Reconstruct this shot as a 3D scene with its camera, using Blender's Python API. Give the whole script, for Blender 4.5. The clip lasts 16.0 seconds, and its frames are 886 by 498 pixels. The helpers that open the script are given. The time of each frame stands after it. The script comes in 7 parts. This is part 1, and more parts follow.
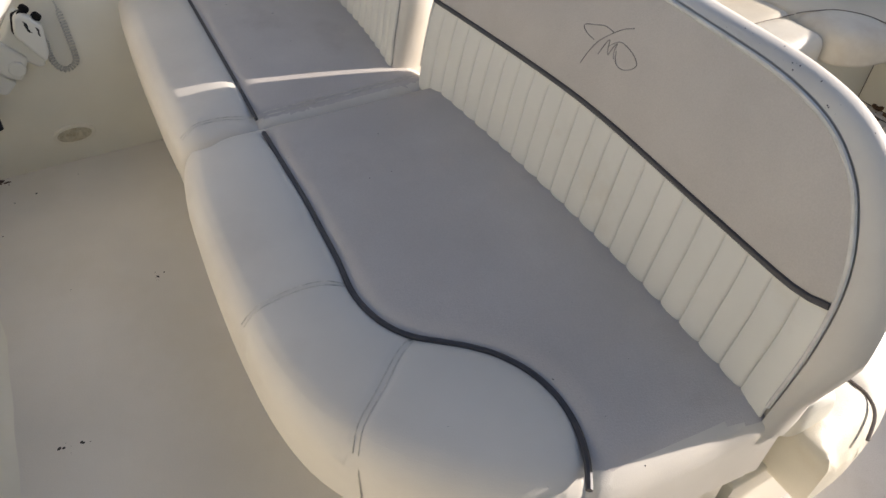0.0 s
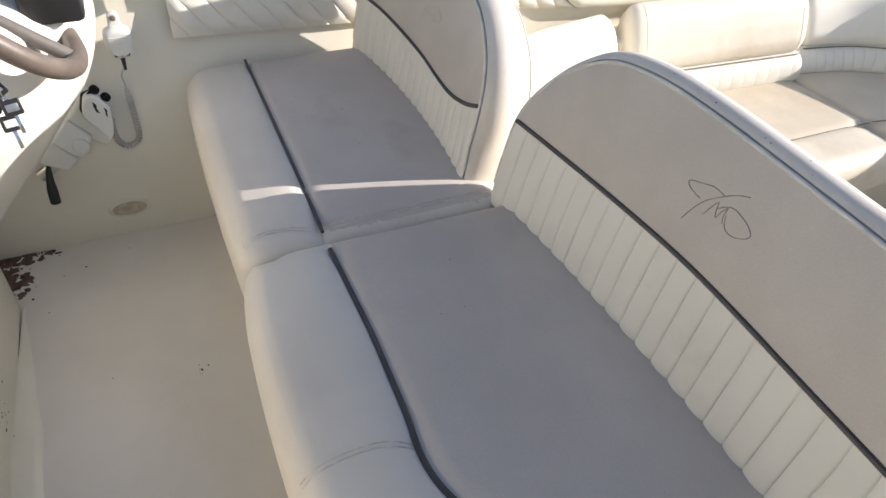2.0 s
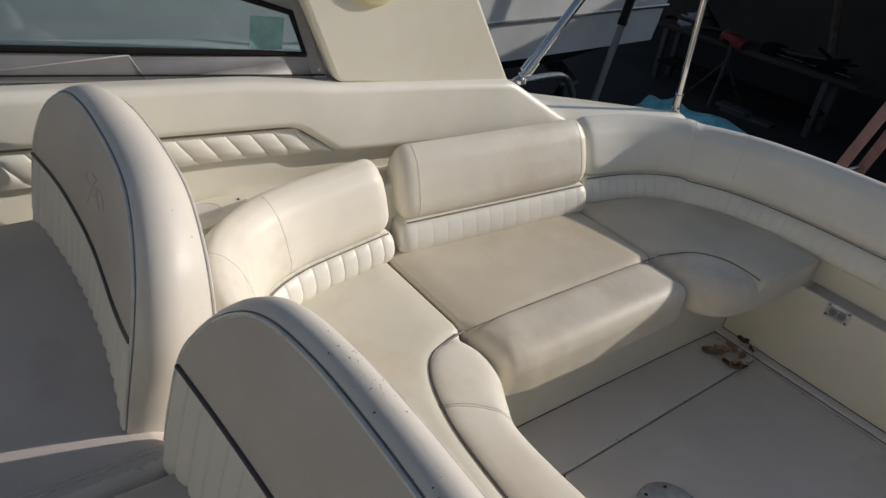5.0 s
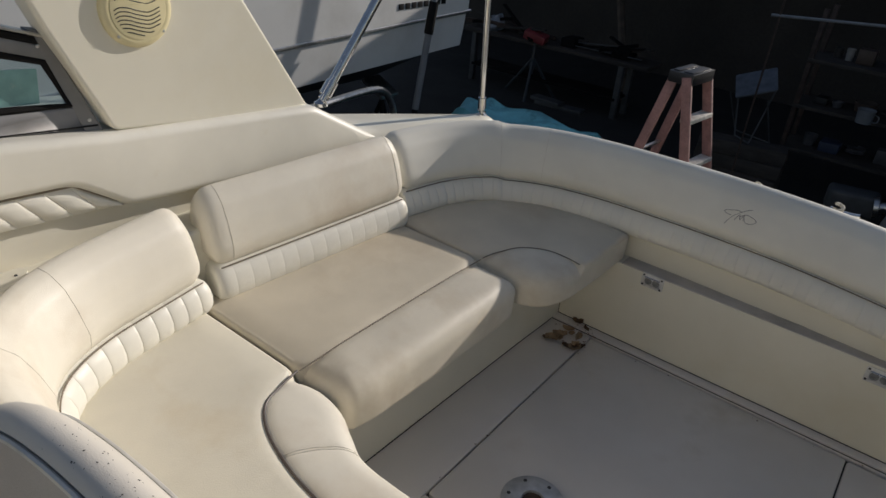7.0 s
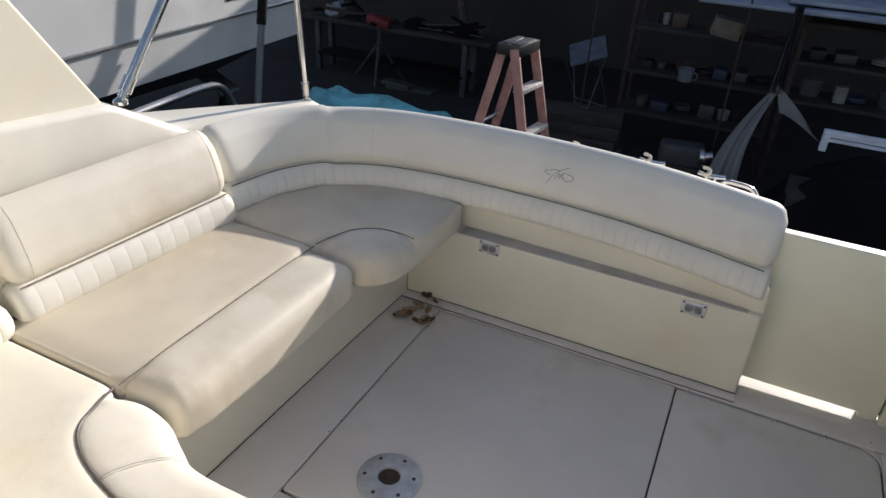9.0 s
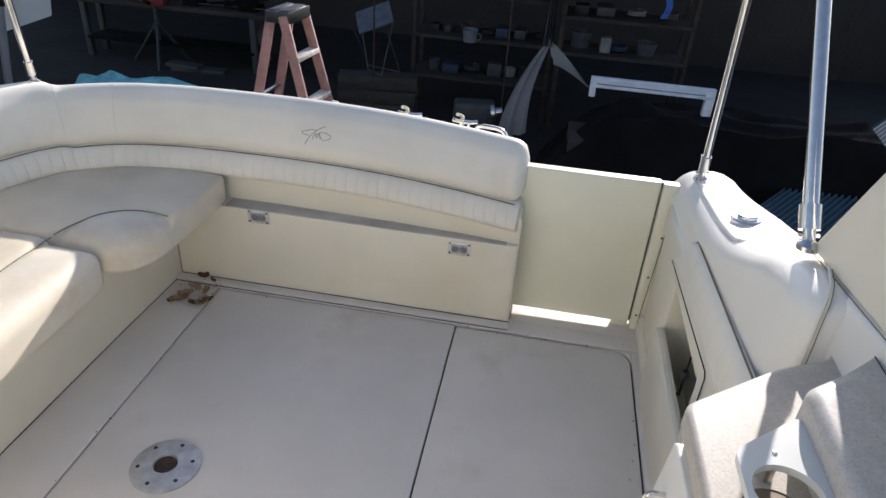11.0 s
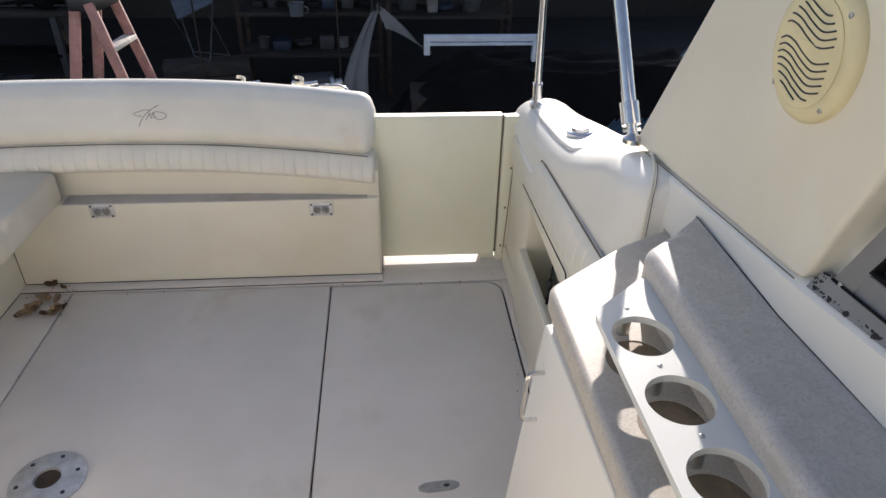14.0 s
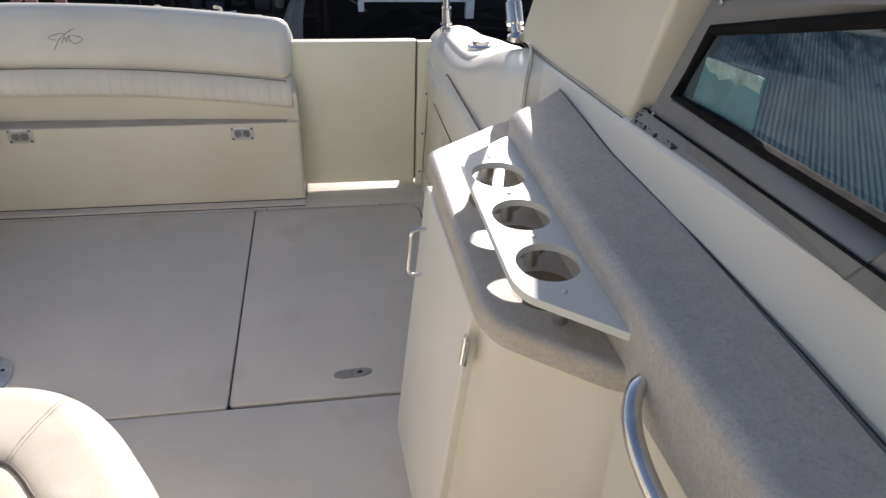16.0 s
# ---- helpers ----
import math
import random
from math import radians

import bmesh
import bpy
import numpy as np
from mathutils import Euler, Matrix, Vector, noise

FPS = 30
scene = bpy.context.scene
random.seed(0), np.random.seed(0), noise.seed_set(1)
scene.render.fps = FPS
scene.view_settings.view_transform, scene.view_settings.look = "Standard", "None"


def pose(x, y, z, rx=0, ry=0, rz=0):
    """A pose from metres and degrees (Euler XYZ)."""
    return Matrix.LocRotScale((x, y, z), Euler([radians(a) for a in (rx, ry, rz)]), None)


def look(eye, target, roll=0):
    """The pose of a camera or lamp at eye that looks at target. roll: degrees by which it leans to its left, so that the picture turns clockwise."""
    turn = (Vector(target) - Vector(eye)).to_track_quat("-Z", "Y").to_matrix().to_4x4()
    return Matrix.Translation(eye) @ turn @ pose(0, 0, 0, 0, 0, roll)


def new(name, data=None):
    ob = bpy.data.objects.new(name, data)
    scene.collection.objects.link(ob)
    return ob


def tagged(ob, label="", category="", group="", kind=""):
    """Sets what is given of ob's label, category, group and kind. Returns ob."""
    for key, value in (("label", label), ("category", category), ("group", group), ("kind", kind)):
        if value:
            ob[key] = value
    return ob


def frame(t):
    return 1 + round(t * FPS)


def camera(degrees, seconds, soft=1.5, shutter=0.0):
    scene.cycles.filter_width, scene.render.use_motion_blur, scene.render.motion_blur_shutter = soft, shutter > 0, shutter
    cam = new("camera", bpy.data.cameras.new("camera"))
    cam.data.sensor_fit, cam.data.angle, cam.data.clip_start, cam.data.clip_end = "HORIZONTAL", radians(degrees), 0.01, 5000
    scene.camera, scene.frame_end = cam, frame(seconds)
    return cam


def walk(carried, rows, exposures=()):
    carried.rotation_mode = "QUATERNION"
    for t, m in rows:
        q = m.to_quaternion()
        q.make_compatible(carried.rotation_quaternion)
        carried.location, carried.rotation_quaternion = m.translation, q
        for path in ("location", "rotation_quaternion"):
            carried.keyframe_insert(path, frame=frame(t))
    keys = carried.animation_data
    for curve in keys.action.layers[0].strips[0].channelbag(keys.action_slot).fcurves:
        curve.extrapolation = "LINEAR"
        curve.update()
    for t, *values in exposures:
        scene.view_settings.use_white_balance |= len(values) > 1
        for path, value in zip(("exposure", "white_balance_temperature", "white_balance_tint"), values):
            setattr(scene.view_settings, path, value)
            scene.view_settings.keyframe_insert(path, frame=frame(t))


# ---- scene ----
from mathutils.bvhtree import BVHTree
from mathutils.geometry import delaunay_2d_cdt

cam = camera(66.7, 16.0)
PATH = [
    (0, (1.066, -2.479, 1.331), (-0.208, -1.773, -0.04), 0.9),
    (0.5, (1.005, -2.49, 1.348), (-0.289, -1.815, -0.019), 2.2),
    (1, (0.957, -2.5, 1.352), (-0.369, -1.853, 0.003), 2.6),
    (1.5, (0.95, -2.503, 1.363), (-0.398, -1.867, 0.03), 2.5),
    (2, (0.903, -2.48, 1.394), (-0.48, -1.809, 0.116), 2.8),
    (2.5, (0.824, -2.447, 1.428), (-0.573, -1.654, 0.236), 4.4),
    (3, (0.766, -2.389, 1.426), (-0.582, -1.494, 0.251), 4.6),
    (3.5, (0.745, -2.279, 1.434), (-0.604, -1.371, 0.27), 7.5),
    (6, (0.673, -2.028, 1.425), (-0.509, -0.765, 0.421), 5.9),
    (6.5, (0.692, -2.002, 1.432), (-0.399, -0.658, 0.431), 5.7),
    (7, (0.718, -1.991, 1.441), (-0.306, -0.583, 0.458), 4.8),
    (7.5, (0.742, -1.972, 1.439), (-0.214, -0.506, 0.472), 4.8),
    (8, (0.762, -1.946, 1.432), (-0.107, -0.437, 0.448), 4.2),
    (8.5, (0.792, -1.931, 1.425), (0.002, -0.386, 0.43), 4.2),
    (9, (0.838, -1.92, 1.427), (0.125, -0.336, 0.436), 3.6),
    (9.5, (0.893, -1.908, 1.418), (0.306, -0.267, 0.437), 3.7),
    (10, (0.948, -1.899, 1.409), (0.506, -0.224, 0.41), 4.3),
    (12.5, (1.121, -1.87, 1.363), (1.039, -0.168, 0.316), 3.7),
    (13, (1.12, -1.872, 1.351), (1.081, -0.175, 0.294), 4.0),
    (13.5, (1.086, -1.902, 1.349), (1.115, -0.21, 0.282), 1.8),
    (14, (1.059, -1.958, 1.346), (1.216, -0.275, 0.277), 1.2),
    (14.5, (1.065, -2.001, 1.307), (1.352, -0.351, 0.214), 2.4),
    (15, (1.116, -2.035, 1.288), (1.458, -0.409, 0.175), 1.4),
    (15.5, (1.137, -2.108, 1.275), (1.471, -0.466, 0.182), 3.5),
    (16, (1.148, -2.174, 1.255), (1.446, -0.548, 0.13), 2.7),
]
EXPOSURES = [(0, 0.61, 6520, 17), (2, 0.75, 6370, 17), (2.5, 0.62, 6150, 16), (3, 0.40, 6150, 16), (3.5, 0.05, 6150, 16), (6, -0.65, 6450, 14), (7, -0.61, 6420, 14), (8.5, 0.01, 6330, 15), (9.5, 0.42, 6200, 16), (10, 0.63, 6150, 16), (12.5, 0.71, 6400, 18), (14.5, 0.69, 6450, 18), (15, 0.51, 6450, 18), (16, 0.43, 6450, 18)]
walk(cam, [(t, look(eye, target, roll)) for t, eye, target, roll in PATH], EXPOSURES)

# ---- light ----
SUN_AZ, SUN_EL = 15.5, 18.5          # degrees: from +y towards +x, and above the horizon
world = bpy.data.worlds.new("sky")
scene.world = world
world.use_nodes = True
sky = world.node_tree.nodes.new("ShaderNodeTexSky")
sky.sky_type, sky.sun_disc = "NISHITA", False
sky.sun_elevation, sky.sun_rotation = radians(SUN_EL), radians(SUN_AZ)
sky.air_density, sky.dust_density, sky.ozone_density = 1.0, 0.8, 1.6
background = world.node_tree.nodes["Background"]
background.inputs["Strength"].default_value = 0.115
soften = world.node_tree.nodes.new("ShaderNodeHueSaturation")
soften.inputs["Saturation"].default_value = 0.82
world.node_tree.links.new(sky.outputs[0], soften.inputs["Color"])
world.node_tree.links.new(soften.outputs[0], background.inputs[0])
sun_data = bpy.data.lights.new("sun", "SUN")
sun_data.energy, sun_data.angle, sun_data.color = 5.0, radians(0.6), (1.0, 0.935, 0.83)
sun = new("sun", sun_data)
to_sun = Vector((math.sin(radians(SUN_AZ)) * math.cos(radians(SUN_EL)), math.cos(radians(SUN_AZ)) * math.cos(radians(SUN_EL)), math.sin(radians(SUN_EL))))
sun.matrix_world = look(to_sun * 30, (0, 0, 0))


# ---- geometry tools: every shape is a pair of vertices and faces ----
def join(*geos):
    V, F = [], []
    for v, f in geos:
        n = len(V)
        V += [tuple(p) for p in v]
        F += [tuple(i + n for i in q) for q in f]
    return V, F


def moved(geo, m):
    return [tuple(m @ Vector(p)) for p in geo[0]], geo[1]


def mapped(geo, fn):
    return [tuple(fn(*p)) for p in geo[0]], geo[1]


def from_bm(bm):
    bm.verts.index_update()
    out = [tuple(v.co) for v in bm.verts], [tuple(v.index for v in f.verts) for f in bm.faces]
    bm.free()
    return out


def box(x0, x1, y0, y1, z0, z1, b=0.004, seg=2):
    bm = bmesh.new()
    bmesh.ops.create_cube(bm, size=1)
    for v in bm.verts:
        v.co = ((x0 + x1) / 2 + v.co.x * (x1 - x0), (y0 + y1) / 2 + v.co.y * (y1 - y0), (z0 + z1) / 2 + v.co.z * (z1 - z0))
    if b > 0:
        bmesh.ops.bevel(bm, geom=bm.edges[:], offset=min(b, 0.45 * min(x1 - x0, y1 - y0, z1 - z0)), segments=seg, affect="EDGES", profile=0.5)
    return from_bm(bm)


def spline(pts, n=8, closed=False):
    """A smooth curve through points of any dimension."""
    P = [np.array(p, float) for p in pts]
    out, m = [], len(P)
    for i in range(m if closed else m - 1):
        a, b, c, d = (P[(i + k) % m] if closed else P[min(max(i + k, 0), m - 1)] for k in (-1, 0, 1, 2))
        for j in range(n):
            t = j / n
            out.append(0.5 * (2 * b + (c - a) * t + (2 * a - 5 * b + 4 * c - d) * t * t + (3 * b - a - 3 * c + d) * t**3))
    return out if closed else out + [P[-1]]


def resample(path, step):
    P = np.array(path, float)
    s = np.r_[0, np.cumsum(np.linalg.norm(np.diff(P, axis=0), axis=1))]
    n = max(2, int(round(s[-1] / step)) + 1)
    q = np.linspace(0, s[-1], n)
    return [np.array([np.interp(t, s, P[:, k]) for k in range(P.shape[1])]) for t in q]


def area(pts):
    return 0.5 * sum(a[0] * b[1] - b[0] * a[1] for a, b in zip(pts, list(pts[1:]) + [pts[0]]))


def rounded(pts, r, n=5):
    """A polygon with its corners rounded; r is one radius or one for each corner."""
    P = [np.array(p[:2], float) for p in pts]
    R = r if isinstance(r, (list, tuple)) else [r] * len(P)
    if area(P) < 0:
        P, R = P[::-1], list(R)[::-1]
    out = []
    for i, p in enumerate(P):
        a, c = P[i - 1] - p, P[(i + 1) % len(P)] - p
        la, lc = np.linalg.norm(a), np.linalg.norm(c)
        k = min(R[i], 0.48 * la, 0.48 * lc)
        if k < 1e-5:
            out.append(p)
            continue
        s, e = p + a / la * k, p + c / lc * k
        for j in range(n + 1):
            t = j / n
            out.append((1 - t) ** 2 * s + 2 * t * (1 - t) * p + t * t * e)
    return out


def dense(pts, step):
    out = []
    for a, b in zip(pts, list(pts[1:]) + [pts[0]]):
        a, b = np.array(a, float), np.array(b, float)
        k = max(1, int(np.linalg.norm(b - a) / step))
        out += [a + (b - a) * j / k for j in range(k)]
    return out


def inset(pts, d):
    """A counter-clockwise outline drawn in by d."""
    out, m = [], len(pts)
    for i in range(m):
        p = np.array(pts[i], float)
        e0, e1 = p - pts[i - 1], pts[(i + 1) % m] - p
        n0 = np.array((-e0[1], e0[0])) / max(np.linalg.norm(e0), 1e-9)
        n1 = np.array((-e1[1], e1[0])) / max(np.linalg.norm(e1), 1e-9)
        b = n0 + n1
        b = b / max(np.linalg.norm(b), 1e-6)
        out.append(p + b * d / max(b @ n0, 0.5))
    return out


def slab(outline, z0, z1, r=0.01, rb=None, crown=0.0, deep=0.05, n=4, step=0.04, tight=None, rt=0.012, creases=()):
    """A cushion or plate: an outline raised from z0 to z1, edges rounded by r (top) and rb (bottom), its top swelling by crown.
    Along the line tight the top edge is rounded by rt only, as where two pieces are sewn together.
    creases: (line, depth, half width) of the grooves sewn into the top; the first is kept as a run of edges."""
    pts = [np.array(p[:2], float) for p in outline]
    if area(pts) < 0:
        pts = pts[::-1]
    pts = dense(pts, step)
    pts = [p for i, p in enumerate(pts) if np.linalg.norm(p - pts[i - 1]) > 2e-4]
    rb = min(r, 0.01) if rb is None else rb
    A = np.array(pts)
    B = np.roll(A, -1, axis=0)
    E = B - A
    EE = (E**2).sum(1)

    foot = np.zeros(2)
    line = np.array(resample([np.array(p[:2], float) for p in tight], 0.008)) if tight is not None else None

    def edge(p):
        """The distance to the outline, and the rounding there."""
        d = near(p)
        if line is None:
            return d, r
        k = min(max((float(np.sqrt(((line - foot) ** 2).sum(1).min())) - 0.006) / 0.04, 0.0), 1.0)
        return d, rt + (r - rt) * k * k * (3 - 2 * k)

    def near(p):
        t = np.clip(((p - A) * E).sum(1) / EE, 0, 1)
        q = A + t[:, None] * E
        d = ((q - p) ** 2).sum(1)
        foot[:] = q[d.argmin()]
        return float(np.sqrt(d.min()))

    inner, big = [], max(r, rb)
    rows = sorted({round(q * k, 6) for q in (r, rb) + ((rt,) if tight is not None else ()) if q > 0.0008 for k in ((0.12, 0.4, 1.0) if n < 4 else (0.05, 0.18, 0.42, 0.72, 1.0))})
    for d in rows:
        inner += [p for p in inset(pts, d) if near(p) > 0.93 * d]
    if crown:
        lo, hi = A.min(0), A.max(0)
        g = max(0.022, (hi - lo).max() / 40)
        inside = []
        for x in np.arange(lo[0] + g / 2, hi[0], g):
            for y in np.arange(lo[1] + g / 2, hi[1], g):
                k = ((A[:, 1] > y) != (B[:, 1] > y)) & (x < A[:, 0] + (y - A[:, 1]) * E[:, 0] / np.where(E[:, 1] == 0, 1e-12, E[:, 1]))
                if k.sum() % 2 and near(np.array((x, y))) > big * 1.12:
                    inside.append(np.array((x, y)))
        inner += inside
    m = len(pts)
    ties, sewn = [], []
    for i, (way, dip, wide) in enumerate(creases):
        W = resample([np.array(p[:2], float) for p in way], 0.012)
        if i == 0:
            ties = [(m + len(inner) + k, m + len(inner) + k + 1) for k in range(len(W) - 1)]
            inner += W
        for off in (0.3 * wide, 0.65 * wide, wide):
            for k in range(1, len(W) - 1):
                u = W[k + 1] - W[k - 1]
                u = np.array((-u[1], u[0])) / max(np.linalg.norm(u), 1e-9) * off
                inner += [q for q in (W[k] + u, W[k] - u) if near(q) > 0.006]
        sewn.append((np.array(resample(W, 0.004)), dip, wide))
    got = delaunay_2d_cdt([Vector(p) for p in pts + inner], ties, [list(range(m))], 1, 1e-6)
    P, T = [np.array(v) for v in got[0]], got[2]
    DR = [edge(p) for p in P]

    def swell(d, q):
        t = min(max((d - q) / deep, 0.0), 1.0)
        return crown * t * (2 - t)

    arc = lambda d, q: q - math.sqrt(max(0.0, q * q - (q - min(d, q)) ** 2)) if q > 0 else 0.0
    c = len(P)
    low = [sum(dip * max(0.0, 1 - float(np.sqrt(((W - p) ** 2).sum(1).min())) / wide) ** 2 for W, dip, wide in sewn) for p in P]
    V = [(p[0], p[1], z1 - arc(d, q) + swell(d, q) - g) for p, (d, q), g in zip(P, DR, low)] + [(p[0], p[1], z0 + arc(d, rb)) for p, (d, q) in zip(P, DR)]
    F = [tuple(t) for t in T] + [tuple(i + c for i in t)[::-1] for t in T]
    sides = set()
    for t in T:
        for i in range(len(t)):
            sides.add((t[i], t[(i + 1) % len(t)]))
    F += [(b, a, a + c, b + c) for a, b in sides if (b, a) not in sides]
    return V, F


def split(geo, line):
    """A shape cut in two along a level line: the faces to its left, and those to its right."""
    L = [np.array(p[:2], float) for p in line]
    a, b = L[0] - L[1], L[-1] - L[-2]
    L = np.array([L[0] + a / np.linalg.norm(a)] + L + [L[-1] + b / np.linalg.norm(b)])
    D = L[1:] - L[:-1]
    DD = (D**2).sum(1)
    V = np.array(geo[0])
    out = ([], [])
    for f in geo[1]:
        c = V[list(f)].mean(0)[:2]
        t = np.clip(((c - L[:-1]) * D).sum(1) / DD, 0, 1)
        e = c - (L[:-1] + t[:, None] * D)
        i = int((e**2).sum(1).argmin())
        out[0 if D[i][0] * e[i][1] - D[i][1] * e[i][0] > 0 else 1].append(f)
    res = []
    for faces in out:
        used = {}
        fs = [tuple(used.setdefault(i, len(used)) for i in f) for f in faces]
        res.append(([geo[0][i] for i in used], fs))
    return res


def along(path, steps):
    """Places at the given metres along a path."""
    P = np.array(path, float)
    s = np.r_[0, np.cumsum(np.linalg.norm(np.diff(P, axis=0), axis=1))]
    return [np.array([np.interp(t, s, P[:, k]) for k in range(P.shape[1])]) for t in steps]


def length(path):
    P = np.array(path, float)
    return float(np.linalg.norm(np.diff(P, axis=0), axis=1).sum())


PLEAT = (0.0, 0.025, 0.07, 0.15, 0.28, 0.5, 0.72, 0.85, 0.93, 0.975)


def grid(nu, nv, fn):
    """A sheet: fn(i, j) gives the place at step i of nu and j of nv."""
    V = [tuple(fn(i, j)) for i in range(nu) for j in range(nv)]
    return V, [(i * nv + j, (i + 1) * nv + j, (i + 1) * nv + j + 1, i * nv + j + 1) for i in range(nu - 1) for j in range(nv - 1)]


def sweep(path, profile, caps=True, swell=None, shrink=0.0):
    """A closed profile of (out, up) drawn along a level path; out is to the right of the way. swell(s, k, out, up) may change a point at s metres;
    shrink: metres at both ends over which the profile closes in to a rounded end."""
    P = [np.array(p, float) for p in path]
    P = [np.r_[p, 0.0] if len(p) == 2 else p for p in P]
    m, S = len(profile), [0.0]
    for a, b in zip(P, P[1:]):
        S.append(S[-1] + float(np.linalg.norm(b - a)))
    cu, cv = np.mean([q[0] for q in profile]), np.mean([q[1] for q in profile])
    V, F = [], []
    for i, p in enumerate(P):
        t = P[min(i + 1, len(P) - 1)] - P[max(i - 1, 0)]
        t[2] = 0
        t /= np.linalg.norm(t)
        side = np.array((t[1], -t[0], 0))
        k, ends = 1.0, min(S[i], S[-1] - S[i])
        if shrink > 0 and ends < shrink:
            e = 1 - ends / shrink
            k = 0.55 + 0.45 * math.sqrt(max(0.0, 1 - e * e))
        for q, (u, v) in enumerate(profile):
            if swell:
                u, v = swell(S[i], q, u, v)
            u, v = cu + (u - cu) * k, cv + (v - cv) * k
            V.append(tuple(p + side * u + np.array((0, 0, v))))
    for i in range(len(P) - 1):
        for q in range(m):
            w = (q + 1) % m
            F.append((i * m + q, (i + 1) * m + q, (i + 1) * m + w, i * m + w))
    if caps:
        F += [tuple(range(m)), tuple((len(P) - 1) * m + q for q in range(m))[::-1]]
    return V, F


def tube(path, r, n=8, caps=True, closed=False):
    P = [Vector(p) for p in path]
    V, F, m = [], [], len(P)
    up = Vector((0.31, 0.17, 0.93))
    for i, p in enumerate(P):
        a, b = (P[i - 1], P[(i + 1) % m]) if closed else (P[max(i - 1, 0)], P[min(i + 1, m - 1)])
        t = (b - a).normalized()
        x = up - t * up.dot(t)
        x = x.normalized() if x.length > 1e-4 else t.orthogonal().normalized()
        up, y = x, t.cross(x)
        rr = r(i / (m - 1)) if callable(r) else r
        V += [tuple(p + (x * math.cos(a) + y * math.sin(a)) * rr) for a in np.linspace(0, 2 * math.pi, n, endpoint=False)]
    for i in range(m if closed else m - 1):
        for q in range(n):
            w, j = (q + 1) % n, (i + 1) % m
            F.append((i * n + q, i * n + w, j * n + w, j * n + q))
    if caps and not closed:
        F += [tuple(range(n))[::-1], tuple((m - 1) * n + q for q in range(n))]
    return V, F


def lathe(profile, n=24):
    """A profile of (radius, z) turned round the z axis."""
    V, F, m = [], [], len(profile)
    for r, z in profile:
        V += [(r * math.cos(a), r * math.sin(a), z) for a in np.linspace(0, 2 * math.pi, n, endpoint=False)]
    for k in range(m - 1):
        for q in range(n):
            w = (q + 1) % n
            F.append((k * n + q, k * n + w, (k + 1) * n + w, (k + 1) * n + q))
    F += [tuple(range(n))[::-1], tuple((m - 1) * n + q for q in range(n))]
    return V, F


def circle(cx, cy, r, n=24, ry=None):
    return [np.array((cx + r * math.cos(a), cy + (ry or r) * math.sin(a))) for a in np.linspace(0, 2 * math.pi, n, endpoint=False)]


def pierced(outline, holes, z0, z1):
    """A flat plate with holes through it."""
    bm = bmesh.new()
    loops = [[np.array(p[:2], float) for p in outline]] + holes
    edges = []
    for pts in loops:
        vs = [bm.verts.new((p[0], p[1], z1)) for p in pts]
        edges += [bm.edges.new((a, b)) for a, b in zip(vs, vs[1:] + vs[:1])]
    bmesh.ops.triangle_fill(bm, use_beauty=True, use_dissolve=False, edges=edges)
    bmesh.ops.recalc_face_normals(bm, faces=bm.faces[:])
    if sum(f.normal.z for f in bm.faces) < 0:
        bmesh.ops.reverse_faces(bm, faces=bm.faces[:])
    top = from_bm(bm)
    n = len(top[0])
    V = top[0] + [(x, y, z0) for x, y, _ in top[0]]
    F = list(top[1]) + [tuple(i + n for i in q)[::-1] for q in top[1]]
    count = {}
    for q in top[1]:
        for a, b in zip(q, q[1:] + q[:1]):
            count[(a, b)] = True
    F += [(b, a, a + n, b + n) for a, b in count if (b, a) not in count]
    return V, F


def bullnose(outline, holes, z0, z1, r):
    """A worktop with holes through it and a rounded edge."""
    pts = dense([np.array(p[:2], float) for p in (outline if area(outline) > 0 else outline[::-1])], 0.03)
    steps = [(r + 0.004, z1), (r, z1)] + [(r - r * math.sin(a), z1 - r + r * math.cos(a)) for a in np.linspace(0.2, 1.5708, 6)] + [(0.0, z0 + 0.004), (0.004, z0), (r + 0.004, z0)]
    rings = [[(p[0], p[1], z) for p in inset(pts, e)] for e, z in steps]
    m = len(pts)
    band = ([p for q in rings for p in q], [(i * m + k, i * m + (k + 1) % m, (i + 1) * m + (k + 1) % m, (i + 1) * m + k) for i in range(len(rings) - 1) for k in range(m)])
    return join(pierced(inset(pts, r + 0.004), holes, z0, z1), band)


def draped(pts, geo, way=(0, 0, -1), lift=0.001, far=1.0):
    """Points laid onto a shape along a direction."""
    tree, d = BVHTree.FromPolygons(geo[0], geo[1]), Vector(way).normalized()
    out = []
    for p in pts:
        hit, normal, _, _ = tree.ray_cast(Vector(p) - d * far, d)
        if hit:
            if normal.dot(d) > 0:
                normal = -normal
            out.append(tuple(hit + normal * lift))
    return out


def part(name, geo, material, parent=None, label="", sharp=38, recalc=True):
    """Links a shape as one mesh object, under a thing or a part."""
    me = bpy.data.meshes.new(name)
    me.from_pydata([tuple(map(float, p)) for p in geo[0]], [], [tuple(map(int, f)) for f in geo[1]])
    if recalc:
        bm = bmesh.new()
        bm.from_mesh(me)
        bmesh.ops.recalc_face_normals(bm, faces=bm.faces[:])
        bm.to_mesh(me)
        bm.free()
    me.shade_smooth()
    me.set_sharp_from_angle(angle=radians(sharp))
    me.materials.append(material)
    ob = new(name, me)
    if parent:
        ob.parent = parent
    if label:
        ob["label"] = label
    return ob


